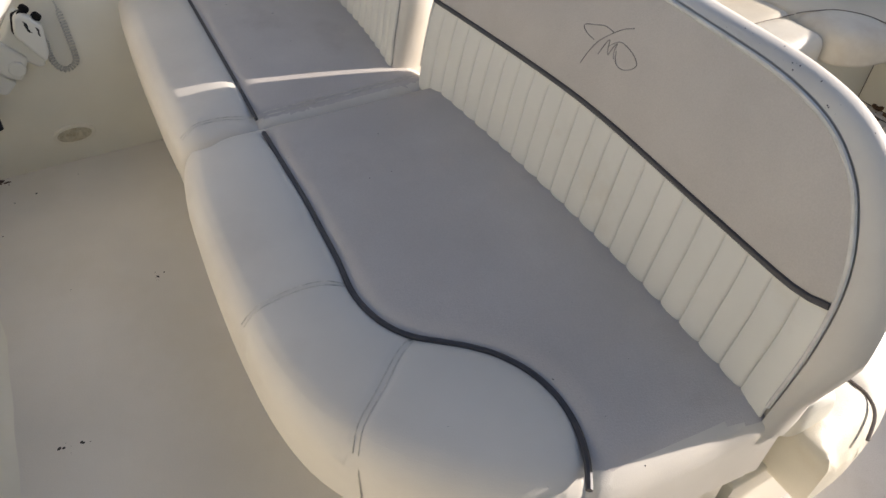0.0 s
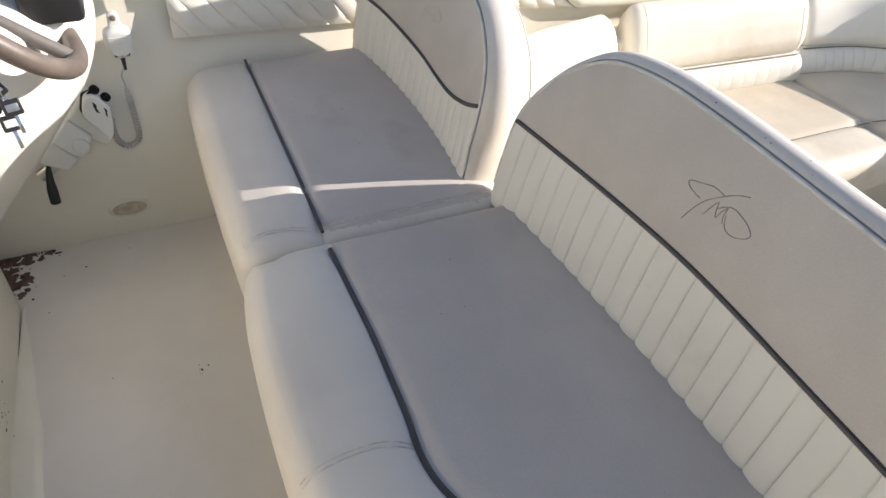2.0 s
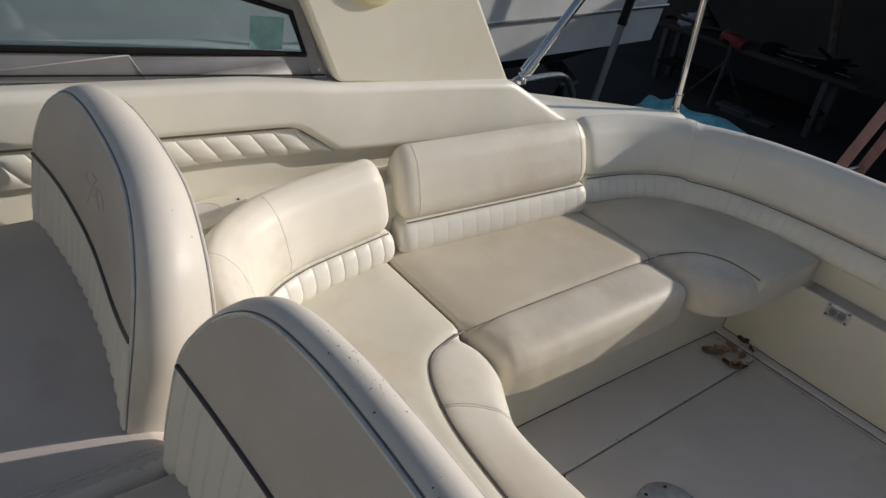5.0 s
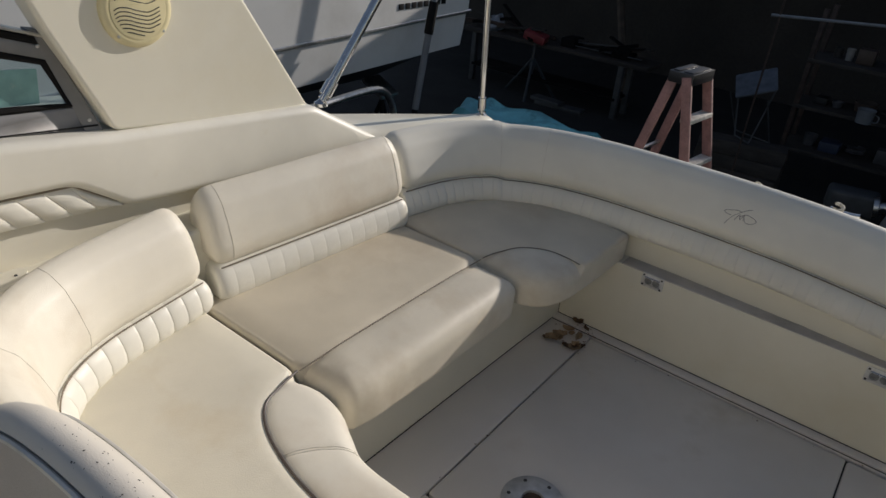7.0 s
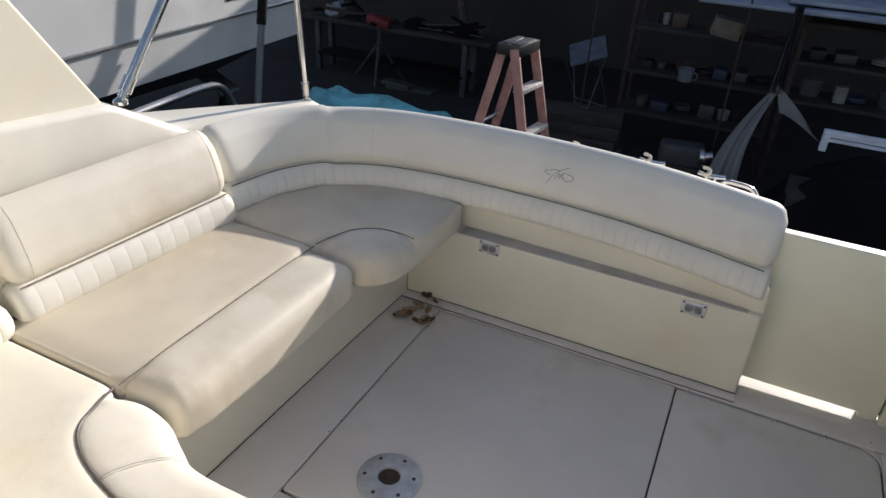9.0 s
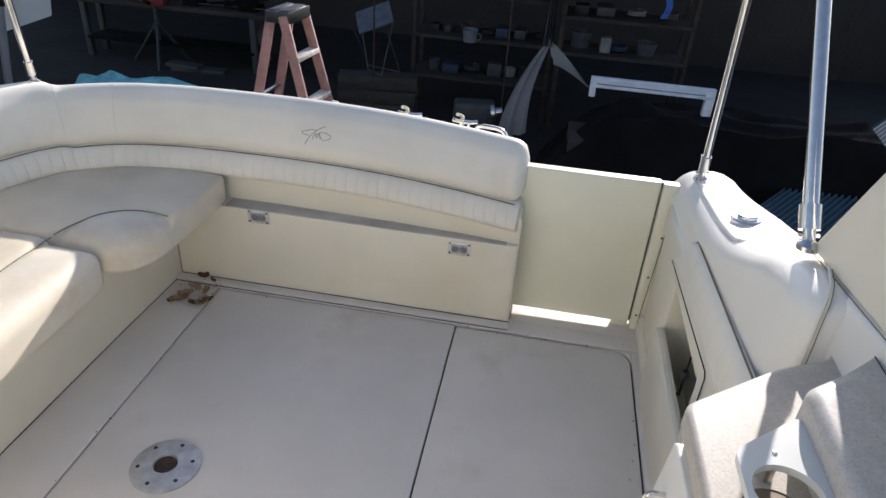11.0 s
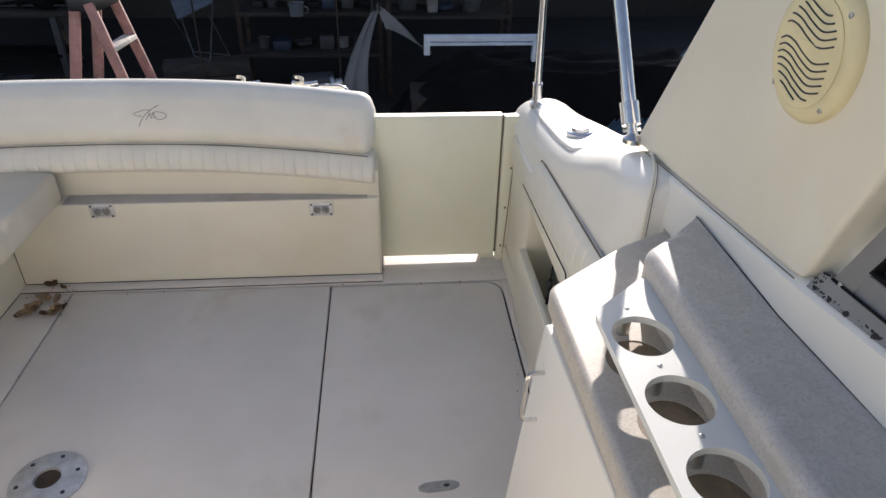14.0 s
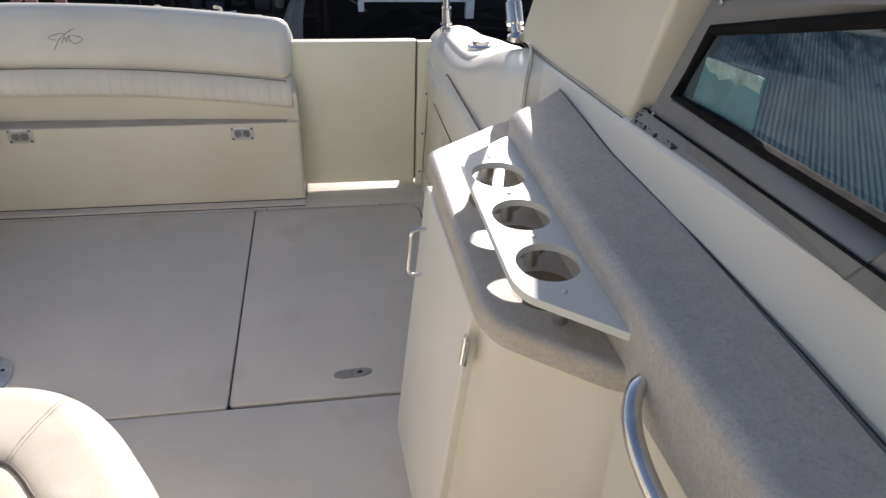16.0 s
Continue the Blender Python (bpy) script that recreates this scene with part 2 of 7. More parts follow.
def thing(name, label, category, at=(0, 0, 0), group="", kind=""):
    """An empty at the base of a thing, which parents its parts; the parts keep world places."""
    ob = new(name)
    ob.empty_display_size = 0.05
    return tagged(ob, label, category, group, kind)


def specks(seed, spots, lo, hi, count, geo=None, z=0.0, round_=True):
    """Small flat flecks of dirt: count of them about each spot (x, y, spread x, spread y), laid on a shape or on a level."""
    rnd, V, F = random.Random(seed), [], []
    tree = BVHTree.FromPolygons(geo[0], geo[1]) if geo else None
    for x, y, sx, sy in spots:
        for _ in range(count):
            p = Vector((rnd.gauss(x, sx), rnd.gauss(y, sy), z))
            nrm = Vector((0, 0, 1))
            if tree:
                hit, normal, _, _ = tree.ray_cast(Vector((p.x, p.y, 3)), Vector((0, 0, -1)))
                if not hit:
                    continue
                p, nrm = hit, normal if normal.z > 0 else -normal
            u = nrm.orthogonal().normalized()
            w, r, n = nrm.cross(u), lo + (hi - lo) * rnd.random() ** 3, len(V)
            k, turn = rnd.uniform(0.4, 1.0), rnd.uniform(0, 6.3)
            V.append(tuple(p + nrm * (0.0006 + 0.08 * r)))
            for q in range(7):
                a = q * 0.8976
                du, dw = r * math.cos(a) * rnd.uniform(0.7, 1.2), r * k * math.sin(a) * rnd.uniform(0.7, 1.2)
                V.append(tuple(p + u * (du * math.cos(turn) - dw * math.sin(turn)) + w * (du * math.sin(turn) + dw * math.cos(turn)) + nrm * 0.0003))
            F += [(n, n + 1 + q, n + 1 + (q + 1) % 7) for q in range(7)]
    return V, F


def dirt(name, geo, mat, label):
    return tagged(part(name, geo, mat), label, "dirt", "", "stuff")


def structure(name, geo, material, label, category, sharp=38):
    return tagged(part(name, geo, material, None, "", sharp), label, category, "", "structure")


# ---- materials ----
def material(name, color, rough=0.5, metal=0.0, var=0.06, scale=6.0, fine=0.0, fine_scale=220.0, bump=0.0, bump_scale=260.0, stain=None, stain_scale=2.0,
             stain_at=(0.55, 0.75), spec=0.5, coat=0.0, island=0.0, stretch=None):
    """A painted, moulded or woven surface: colour varied at a wide and a fine scale, an optional stain, and fine relief."""
    m = bpy.data.materials.new(name)
    m.use_nodes = True
    nt, L = m.node_tree, m.node_tree.links
    b = nt.nodes["Principled BSDF"]
    b.inputs["Metallic"].default_value, b.inputs["Specular IOR Level"].default_value, b.inputs["Coat Weight"].default_value = metal, spec, coat
    co = nt.nodes.new("ShaderNodeTexCoord").outputs["Object"]
    if stretch:
        mp = nt.nodes.new("ShaderNodeMapping")
        mp.inputs["Scale"].default_value = stretch
        L.new(co, mp.inputs[0])
        co = mp.outputs[0]

    def tex(s, detail=4.0, r=0.55):
        n = nt.nodes.new("ShaderNodeTexNoise")
        n.inputs["Scale"].default_value, n.inputs["Detail"].default_value, n.inputs["Roughness"].default_value = s, detail, r
        L.new(co, n.inputs["Vector"])
        return n.outputs["Fac"]

    def ramp(src, a, c, lo, hi):
        n = nt.nodes.new("ShaderNodeMapRange")
        n.inputs[1].default_value, n.inputs[2].default_value, n.inputs[3].default_value, n.inputs[4].default_value = a, c, lo, hi
        L.new(src, n.inputs[0])
        return n.outputs[0]

    def mix(fac, a, c, mode="MIX"):
        n = nt.nodes.new("ShaderNodeMix")
        n.data_type, n.blend_type = "RGBA", mode
        for sock, v in ((n.inputs[0], fac), (n.inputs[6], a), (n.inputs[7], c)):
            if hasattr(v, "links"):
                L.new(v, sock)
            else:
                sock.default_value = v if isinstance(v, float) else (*v, 1)
        return n.outputs[2]

    dark = tuple(c * (1 - 2.2 * var) for c in color)
    light = tuple(min(1, c * (1 + var)) for c in color)
    wide = tex(scale)
    out = mix(ramp(wide, 0.3, 0.7, 0.0, 1.0), dark, light)
    if fine:
        out = mix(ramp(tex(fine_scale, 2.0), 0.35, 0.65, 0.0, 1.0), out, mix(1.0, out, (1 - fine,) * 3, "MULTIPLY"))
    if stain:
        out = mix(ramp(tex(stain_scale, 7.0, 0.62), stain_at[0], stain_at[1], 0.0, 1.0), out, stain)
    if island:
        rnd = nt.nodes.new("ShaderNodeObjectInfo").outputs["Random"]
        out = mix(1.0, out, mix(rnd, (1 - island,) * 3, (1.0, 1.0, 1.0)), "MULTIPLY")
    L.new(out, b.inputs["Base Color"])
    L.new(ramp(tex(scale * 3), 0.3, 0.7, rough * 0.94, min(1, rough * 1.06)), b.inputs["Roughness"])
    if bump:
        n = nt.nodes.new("ShaderNodeBump")
        n.inputs["Strength"].default_value, n.inputs["Distance"].default_value = bump, 0.002
        L.new(tex(bump_scale, 3.0), n.inputs["Height"])
        L.new(n.outputs[0], b.inputs["Normal"])
    return m


WHITE_VINYL = material("white_vinyl", (0.80, 0.773, 0.680), 0.42, var=0.035, scale=5, bump=0.12, bump_scale=600, stain=(0.66, 0.58, 0.44), stain_scale=3.5, stain_at=(0.6, 0.85), spec=0.4)
PALE_VINYL = material("pale_taupe_vinyl", (0.73, 0.682, 0.595), 0.45, var=0.035, scale=5, bump=0.12, bump_scale=600, stain=(0.62, 0.56, 0.48), stain_scale=3.0, stain_at=(0.52, 0.85), spec=0.4)
CREAM_VINYL = material("cream_vinyl", (0.78, 0.73, 0.60), 0.45, var=0.04, scale=5, bump=0.25, bump_scale=420, stain=(0.62, 0.52, 0.36), stain_scale=3.0, stain_at=(0.52, 0.85), spec=0.4)
TAUPE_VINYL = material("taupe_vinyl", (0.60, 0.555, 0.50), 0.55, var=0.05, scale=5, fine=0.06, fine_scale=500, bump=0.3, bump_scale=520, stain=(0.52, 0.465, 0.40), stain_scale=4.0, stain_at=(0.56, 0.85), spec=0.3)
SEAT_VINYL = material("grey_seat_vinyl", (0.635, 0.58, 0.52), 0.55, var=0.05, scale=4, fine=0.06, fine_scale=500, bump=0.3, bump_scale=520, stain=(0.50, 0.44, 0.385), stain_scale=5.0, stain_at=(0.6, 0.85), spec=0.3)
SOFT_VINYL = material("cream_bolster_vinyl", (0.79, 0.742, 0.628), 0.45, var=0.04, scale=5, bump=0.25, bump_scale=420, stain=(0.60, 0.51, 0.39), stain_scale=2.6, stain_at=(0.52, 0.8), spec=0.4)
SOILED_VINYL = material("soiled_bolster_vinyl", (0.74, 0.680, 0.555), 0.45, var=0.05, scale=6, bump=0.25, bump_scale=420, stain=(0.50, 0.405, 0.28), stain_scale=3.4, stain_at=(0.46, 0.76), spec=0.4)
TAN_VINYL = material("tan_seat_vinyl", (0.705, 0.630, 0.490), 0.52, var=0.05, scale=5, fine=0.05, fine_scale=500, bump=0.3, bump_scale=520, stain=(0.52, 0.42, 0.29), stain_scale=3.0, stain_at=(0.52, 0.9), spec=0.3)
PIPING = material("dark_piping", (0.060, 0.056, 0.058), 0.45, var=0.1, scale=30)
BROWN_PIPING = material("brown_piping", (0.085, 0.065, 0.055), 0.5, var=0.1, scale=30)
WELT = material("grey_welt", (0.72, 0.69, 0.62), 0.45, var=0.08, scale=30)
SEAMLINE = material("sewn_seam", (0.22, 0.18, 0.13), 0.7, var=0.15, scale=40)
STITCH = material("stitching", (0.70, 0.655, 0.56), 0.8, var=0.15, scale=60)
THREAD = material("embroidery_thread", (0.32, 0.30, 0.28), 0.7, var=0.2, scale=80)
GELCOAT = material("cream_gelcoat", (0.80, 0.763, 0.640), 0.33, var=0.03, scale=3, stain=(0.72, 0.66, 0.50), stain_scale=2.0, stain_at=(0.5, 0.85), coat=0.15)
WHITE_GEL = material("white_gelcoat", (0.84, 0.82, 0.75), 0.36, var=0.02, scale=3, stain=(0.80, 0.775, 0.70), stain_scale=2.0, stain_at=(0.5, 1.0), coat=0.25)
DOOR_GEL = material("ivory_door", (0.83, 0.82, 0.66), 0.4, var=0.03, scale=3, stain=(0.78, 0.76, 0.58), stain_scale=2.5, stain_at=(0.5, 0.85))
SOLE = material("deck_gelcoat", (0.745, 0.702, 0.655), 0.5, var=0.04, scale=3, fine=0.05, fine_scale=380, bump=0.5, bump_scale=480, stain=(0.53, 0.47, 0.385), stain_scale=2.8, stain_at=(0.58, 0.86))
HELM_SOLE = material("helm_deck_gelcoat", (0.785, 0.735, 0.650), 0.45, var=0.05, scale=2.5, fine=0.03, fine_scale=380, bump=0.3, bump_scale=380, stain=(0.66, 0.59, 0.46), stain_scale=1.8, stain_at=(0.5, 0.85))
GAP = material("seam_grime", (0.05, 0.045, 0.04), 0.9, var=0.2, scale=40)
STEEL = material("stainless_steel", (0.72, 0.71, 0.69), 0.16, metal=1.0, var=0.05, scale=40)
DULL_STEEL = material("dull_steel", (0.58, 0.58, 0.57), 0.34, metal=1.0, var=0.1, scale=30)
STONE = material("speckled_solid_surface", (0.555, 0.530, 0.490), 0.42, var=0.05, scale=45, fine=0.11, fine_scale=300, stain=(0.42, 0.40, 0.37), stain_scale=210.0, stain_at=(0.50, 0.64))
# same stone for the lower counter, tinted with warm bounced light
STONE_BOUNCE = material("bounce_lit_solid_surface", (0.575, 0.530, 0.455), 0.42, var=0.05, scale=45, fine=0.11, fine_scale=300, stain=(0.45, 0.405, 0.345), stain_scale=210.0, stain_at=(0.50, 0.64))
PLASTIC = material("white_plastic", (0.72, 0.73, 0.69), 0.34, var=0.02, scale=8)
OLD_PLASTIC = material("yellowed_plastic", (0.74, 0.66, 0.40), 0.45, var=0.05, scale=12)
BLACK = material("black_plastic", (0.018, 0.018, 0.02), 0.4, var=0.1, scale=30)
RUBBER = material("black_rubber", (0.013, 0.0125, 0.0125), 0.8, spec=0.12, var=0.15, scale=30)
ALU = material("grey_window_frame", (0.25, 0.248, 0.248), 0.5, metal=0.2, var=0.06, scale=10, stain=(0.14, 0.13, 0.12), stain_scale=6, stain_at=(0.55, 0.85))


# ================= the boat's structure =================
def wedge(stations, sec):
    """A shape lofted through stations: sec(station) gives a closed ring of (x, y, z)."""
    rings = [sec(s) for s in stations]
    m = len(rings[0])
    V = [p for r in rings for p in r]
    F = [(i * m + q, i * m + (q + 1) % m, (i + 1) * m + (q + 1) % m, (i + 1) * m + q) for i in range(len(rings) - 1) for q in range(m)]
    F += [tuple(range(m)), tuple((len(rings) - 1) * m + q for q in range(m))[::-1]]
    return V, F


DARK_WOOD = material("dark_timber", (0.08, 0.06, 0.045), 0.85, var=0.2, scale=6)
# cockpit sole: a dark bed, with the moulded panels laid on it
floor = structure("floor", box(-0.70, 1.60, -1.80, 0.28, -0.08, -0.012, 0), GAP, "pale grip-textured cockpit sole with lift-out hatches", "floor")


def panel(name, outline, r=0.006, label=""):
    return part(name, slab(outline, -0.02, 0.0, 0.004, 0.001, n=2, step=0.2), SOLE, floor, label)


S = 0.0024
panel("hatch_panel", rounded([(0.0 + S, -0.984), (0.855 - S, -0.984), (0.855 - S, -0.052), (0.0 + S, -0.052)], 0.012))
panel("hatch_panel", rounded([(0.855 + S, -0.978), (1.436, -0.978), (1.436, -0.058), (0.855 + S, -0.058)], [0.012, 0.06, 0.07, 0.012]))
panel("margin_panel", rounded([(-0.3, -1.78), (-S, -1.78), (-S, -0.048), (-0.3, -0.048)], 0.004))
panel("margin_panel", rounded([(-S * 0.5, -1.78), (1.70, -1.78), (1.70, -0.986), (-S * 0.5, -0.992)], 0.004))
panel("margin_panel", rounded([(-0.3, -0.044), (1.70, -0.048), (1.70, 0.03), (-0.3, 0.03)], 0.004))
for y, k, q in ((-0.058, 1, 0.070), (-0.978, -1, 0.060)):
    bend = [((1 - t) ** 2 * 1.4415 + 2 * t * (1 - t) * 1.4415 + t * t * (1.436 - q), (1 - t) ** 2 * (y - k * q) + 2 * t * (1 - t) * (y + k * 0.0055) + t * t * (y + k * 0.0055)) for t in np.linspace(0, 1, 9)]
    panel("corner_panel", bend + [(1.4445, y + k * 0.0075)])
panel("margin_panel", rounded([(1.442, -0.982), (1.70, -0.982), (1.70, -0.05), (1.442, -0.05)], 0.004))
# raised strip in front of the transom
structure("trim_transom", slab(rounded([(-0.2, -0.040), (1.03, -0.036), (1.03, 0.004), (-0.2, 0.004)], 0.003), 0.0, 0.008, 0.003), SOLE, "narrow moulded strip along the transom foot", "trim")

# grimy joint lines at the foot of the transom and of the lounge base
structure("joint_transom", join(tube([(-0.19, -0.0415, 0.0005), (1.03, -0.0375, 0.0005)], 0.0017, 5), tube([(-0.19, -0.0015, 0.0085), (1.03, -0.0015, 0.0085)], 0.0018, 5)), GAP, "thin dark joint at the transom foot", "joint")
structure("joint_base", tube(spline([(-0.166, 0.0, 0.001), (-0.178, -0.35, 0.001), (-0.186, -0.75, 0.001), (-0.193, -1.10, 0.001)], 6), 0.0018, 5), GAP, "thin dark joint at the lounge base", "joint")

# helm deck, one step up
structure("floor_helm", slab(rounded([(-0.80, -3.4), (1.75, -3.4), (1.75, -1.80), (-0.80, -1.80)], 0.01), 0.0, 0.25, 0.02), HELM_SOLE, "cream raised helm deck with scuffs and grime", "floor")

# transom: lower locker front, ledge, upper moulding, after deck
transom_low = slab(rounded([(-0.75, 0.0), (1.03, 0.0), (1.03, 0.40), (-0.75, 0.40)], [0.0, 0.012, 0.0, 0.0]), 0.0, 0.306, 0.006)
transom_mid = slab(rounded([(-0.75, 0.066), (0.25, 0.064), (0.6, 0.054), (0.85, 0.038), (1.028, 0.018), (1.028, 0.45), (-0.75, 0.45)], 0.0), 0.28, 0.402, 0.012)
transom = structure("wall_transom", join(transom_low, transom_mid), GELCOAT, "cream moulded transom wall with a shallow ledge", "wall")
# ledge strip, greyer and darker than the gelcoat round it
LEDGE_GREY = material("grey_ledge", (0.50, 0.465, 0.42), 0.6, var=0.08, scale=9, stain=(0.36, 0.32, 0.27), stain_scale=6, stain_at=(0.5, 0.8))
structure("trim_ledge", slab([(0.03, 0.002), (0.99, 0.002), (0.99, 0.030), (0.6, 0.060), (0.25, 0.070), (0.03, 0.072)], 0.304, 0.3075, 0.001, n=2, step=0.2), LEDGE_GREY, "darker grey strip on top of the transom ledge", "trim")
structure("after_deck", slab(rounded([(-0.60, 0.17), (0.99, 0.20), (0.98, 0.42), (0.85, 0.49), (0.4, 0.53), (-0.2, 0.50), (-0.55, 0.36)], [0.05, 0.04, 0.1, 0.1, 0.1, 0.1, 0.2]), 0.15, 0.472, 0.030), WHITE_GEL, "white gelcoat after deck behind the backrest", "deck")

# sill, door jamb and the fixed edge of the door
structure("door_sill", slab(rounded([(1.032, -0.030), (1.56, -0.030), (1.56, 0.40), (1.032, 0.40)], 0.01), -0.05, -0.006, 0.006), SOLE, "moulded sill under the transom door", "sill")
door = thing("door_1", "closed ivory transom door panel with a dark hinge edge", "door", kind="structure")
leaf = slab([(1.0, 0.014), (1.437, 0.012), (1.437, 0.547), (1.0, 0.547)], 0.098, 0.135, 0.004, 0.004, n=2, step=0.2)
part("door_leaf", mapped(leaf, lambda u, v, w: (u, w, v)), DOOR_GEL, door)
part("door_foot", box(1.384, 1.438, 0.102, 0.133, -0.006, 0.055, 0.003), DOOR_GEL, door)
part("hinge_strip", box(1.4372, 1.4425, 0.103, 0.125, 0.020, 0.546, 0.001), SEAMLINE, door)
jamb = thing("door_frame_1", "cream jamb of the transom door with a screwed strip", "door frame", kind="structure")
part("jamb", box(1.443, 1.50, 0.106, 0.140, 0.0, 0.540, 0.004), GELCOAT, jamb)
strip = slab([(1.4435, -0.006), (1.466, -0.006), (1.489, 0.548), (1.4435, 0.548)], 0.088, 0.108, 0.003, 0.002, n=2, step=0.2)
# filler block, added to stop sun leaking past the strip
part("jamb_fillet", box(1.456, 1.50, 0.0905, 0.112, 0.0, 0.50, 0.002), GELCOAT, jamb)
part("strip", mapped(strip, lambda u, v, w: (u, 0.196 - w, v)), DOOR_GEL, jamb)
part("strip_edge", tube([(1.4675, 0.089, 0.02), (1.4905, 0.089, 0.547)], 0.0014, 5), SEAMLINE, jamb, "brown sealant line")
for x, z in ((1.4575, 0.055), (1.465, 0.211), (1.4755, 0.363), (1.482, 0.513)):
    part("screw", moved(lathe([(0.004, 0), (0.004, 0.002), (0.002, 0.0035)], 10), pose(x, 0.0885, z, 90)), SEAMLINE, jamb, "rusty screw")

# starboard lounge base
base_out = [(-0.80, -1.80), (0.83, -1.80), (0.83, -1.50), (0.72, -1.39), (0.55, -1.36), (0.05, -1.36), (-0.10, -1.30), (-0.195, -1.16), (-0.178, -0.35), (-0.166, 0.002), (-0.80, 0.002)]
structure("seat_base", slab(rounded(base_out, [0, 0, 0.1, 0.1, 0.05, 0.1, 0.08, 0.08, 0.02, 0, 0]), 0.0, 0.30, 0.008, 0.004), GELCOAT, "cream moulded base under the corner lounge", "seat base")

# starboard side liner, shelf and side deck
SIDE = [(-3.4, 1.02), (-2.42, 0.955), (-1.95, 0.925), (-1.51, 0.897), (-1.27, 0.865), (-0.70, 0.815), (-0.55, 0.73), (-0.42, 0.655), (-0.2, 0.638), (0.1, 0.615), (0.16, 0.607), (0.20, 0.58), (0.225, 0.45)]
side_y, side_z = [a for a, _ in SIDE], [b for _, b in SIDE]


def top_at(y):
    return float(np.interp(y, side_y, side_z))


def liner(y):
    z = top_at(y)
    x = float(np.interp(y, (-0.45, 0.0, 0.22), (-0.765, -0.70, -0.655)))
    o = float(np.interp(y, (-0.55, -0.28, -0.04, 0.09, 0.16, 0.22), (x - 0.33, -0.96, -0.83, -0.755, -0.728, -0.70)))
    b = float(np.interp(y, (-1.95, -1.80), (0.045, 0.0)))
    e = 0.0 if y < -0.5 else float(np.interp(y, (-0.5, -0.3, 0.5), (0.0, 0.03, 0.02)))
    return [(x + 0.03 + b, y, 0.0), (x + 0.015 + b, y, 0.30), (x + b, y, min(0.62, z - 0.12)), (x, y, min(0.70, z - 0.075)), (x - 0.005 + e, y, z - 0.05), (x - 0.012 + e, y, z - 0.015), (x - 0.035 + e, y, z), (x + 0.7 * (o - x) * 0.5 - 0.02, y, z + 0.004), (o + 0.012, y, z - 0.002), (o, y, z - 0.012), (o - 0.04, y, -0.5), (o + 0.005, y, -0.5)]


structure("wall_starboard", wedge([-3.4, -2.6, -2.42, -2.2, -1.95, -1.7, -1.51, -1.27, -1.0, -0.72, -0.66, -0.60, -0.55, -0.50, -0.46, -0.42, -0.36, -0.2, 0.05, 0.12, 0.16, 0.18, 0.20, 0.215, 0.225], liner), GELCOAT, "cream moulded starboard side liner and side deck", "wall", 50)
structure("side_shelf", slab(rounded([(-0.80, -1.90), (-0.50, -1.90), (-0.50, -1.70), (-0.62, -1.62), (-0.66, -1.3), (-0.62, -0.45), (-0.80, -0.45)], 0.02), 0.40, 0.600, 0.012), GELCOAT, "cream shelf behind the lounge backrests", "shelf")


# port side: kick, pocket, coaming
wall_p = structure("wall_port", box(1.58, 1.74, -1.75, 0.085, -0.02, 0.45, 0.004), GELCOAT, "cream moulded port side wall with an open pocket", "wall")
part("kick_foot", box(1.466, 1.490, -0.25, 0.085, -0.02, 0.060, 0.010), GELCOAT, wall_p)
part("kick_panel", box(1.455, 1.484, -1.75, -0.215, -0.02, 0.238, 0.011), GELCOAT, wall_p)
part("pocket_floor", box(1.478, 1.585, -0.67, -0.18, -0.02, 0.030, 0.002), GELCOAT, wall_p)
part("pocket_front", box(1.4665, 1.585, -1.75, -0.645, -0.02, 0.495, 0.010), GELCOAT, wall_p)
part("joint_line", tube([(1.4655, -0.16, 0.428), (1.4645, -0.45, 0.449), (1.4645, -0.690, 0.466), (1.4645, -0.702, 0.455), (1.4645, -0.702, 0.25)], 0.0016, 6), GAP, wall_p, "thin dark joint line")
part("pocket_end", box(1.478, 1.585, -0.215, 0.085, -0.01, 0.50, 0.016), GELCOAT, wall_p)
part("pocket_lintel", box(1.4655, 1.60, -0.66, 0.06, 0.402, 0.50, 0.010), GELCOAT, wall_p)

PORT = [(0.42, 0.36, 1.510), (0.32, 0.46, 1.500), (0.22, 0.545, 1.492), (0.12, 0.590, 1.488), (-0.10, 0.620, 1.478), (-0.35, 0.661, 1.472), (-0.48, 0.692, 1.472), (-0.56, 0.716, 1.476), (-0.62, 0.740, 1.484), (-0.67, 0.764, 1.492), (-0.72, 0.784, 1.500), (-0.78, 0.800, 1.502), (-0.84, 0.809, 1.505), (-0.885, 0.813, 1.514), (-0.910, 0.811, 1.529), (-0.922, 0.807, 1.553)]


def coaming(s):
    y, z, x = s
    r = 0.068
    bend = [(x + r - r * math.cos(radians(a)), y, z - r + r * math.sin(radians(a))) for a in (0, 12, 24, 36, 48, 60, 72, 84, 90)]
    low = 1.477 + max(0.0, x - 1.505)
    o = float(np.interp(y, (-0.7, -0.45, -0.2, 0.0), (0.045, 0.045, 0.018, 0.0)))
    k = float(np.interp(y, (-0.70, -0.56, -0.42, -0.28, -0.10, 0.08), (0.0, 0.009, 0.020, 0.021, 0.010, 0.0)))
    return [(x + 0.13, y, -0.5), (x + 0.13, y, 0.42), (low, y, 0.42), (low, y, min(0.595, z - 0.078))] + bend + [(x + 0.10 + o, y, z + 0.003 + 0.6 * k), (x + 0.13 + o, y, z - 0.002 + k), (x + 0.158 + o, y, z - 0.015 + k), (x + 0.182 + o, y, z - 0.045 + k), (x + 0.28, y, -0.5)]


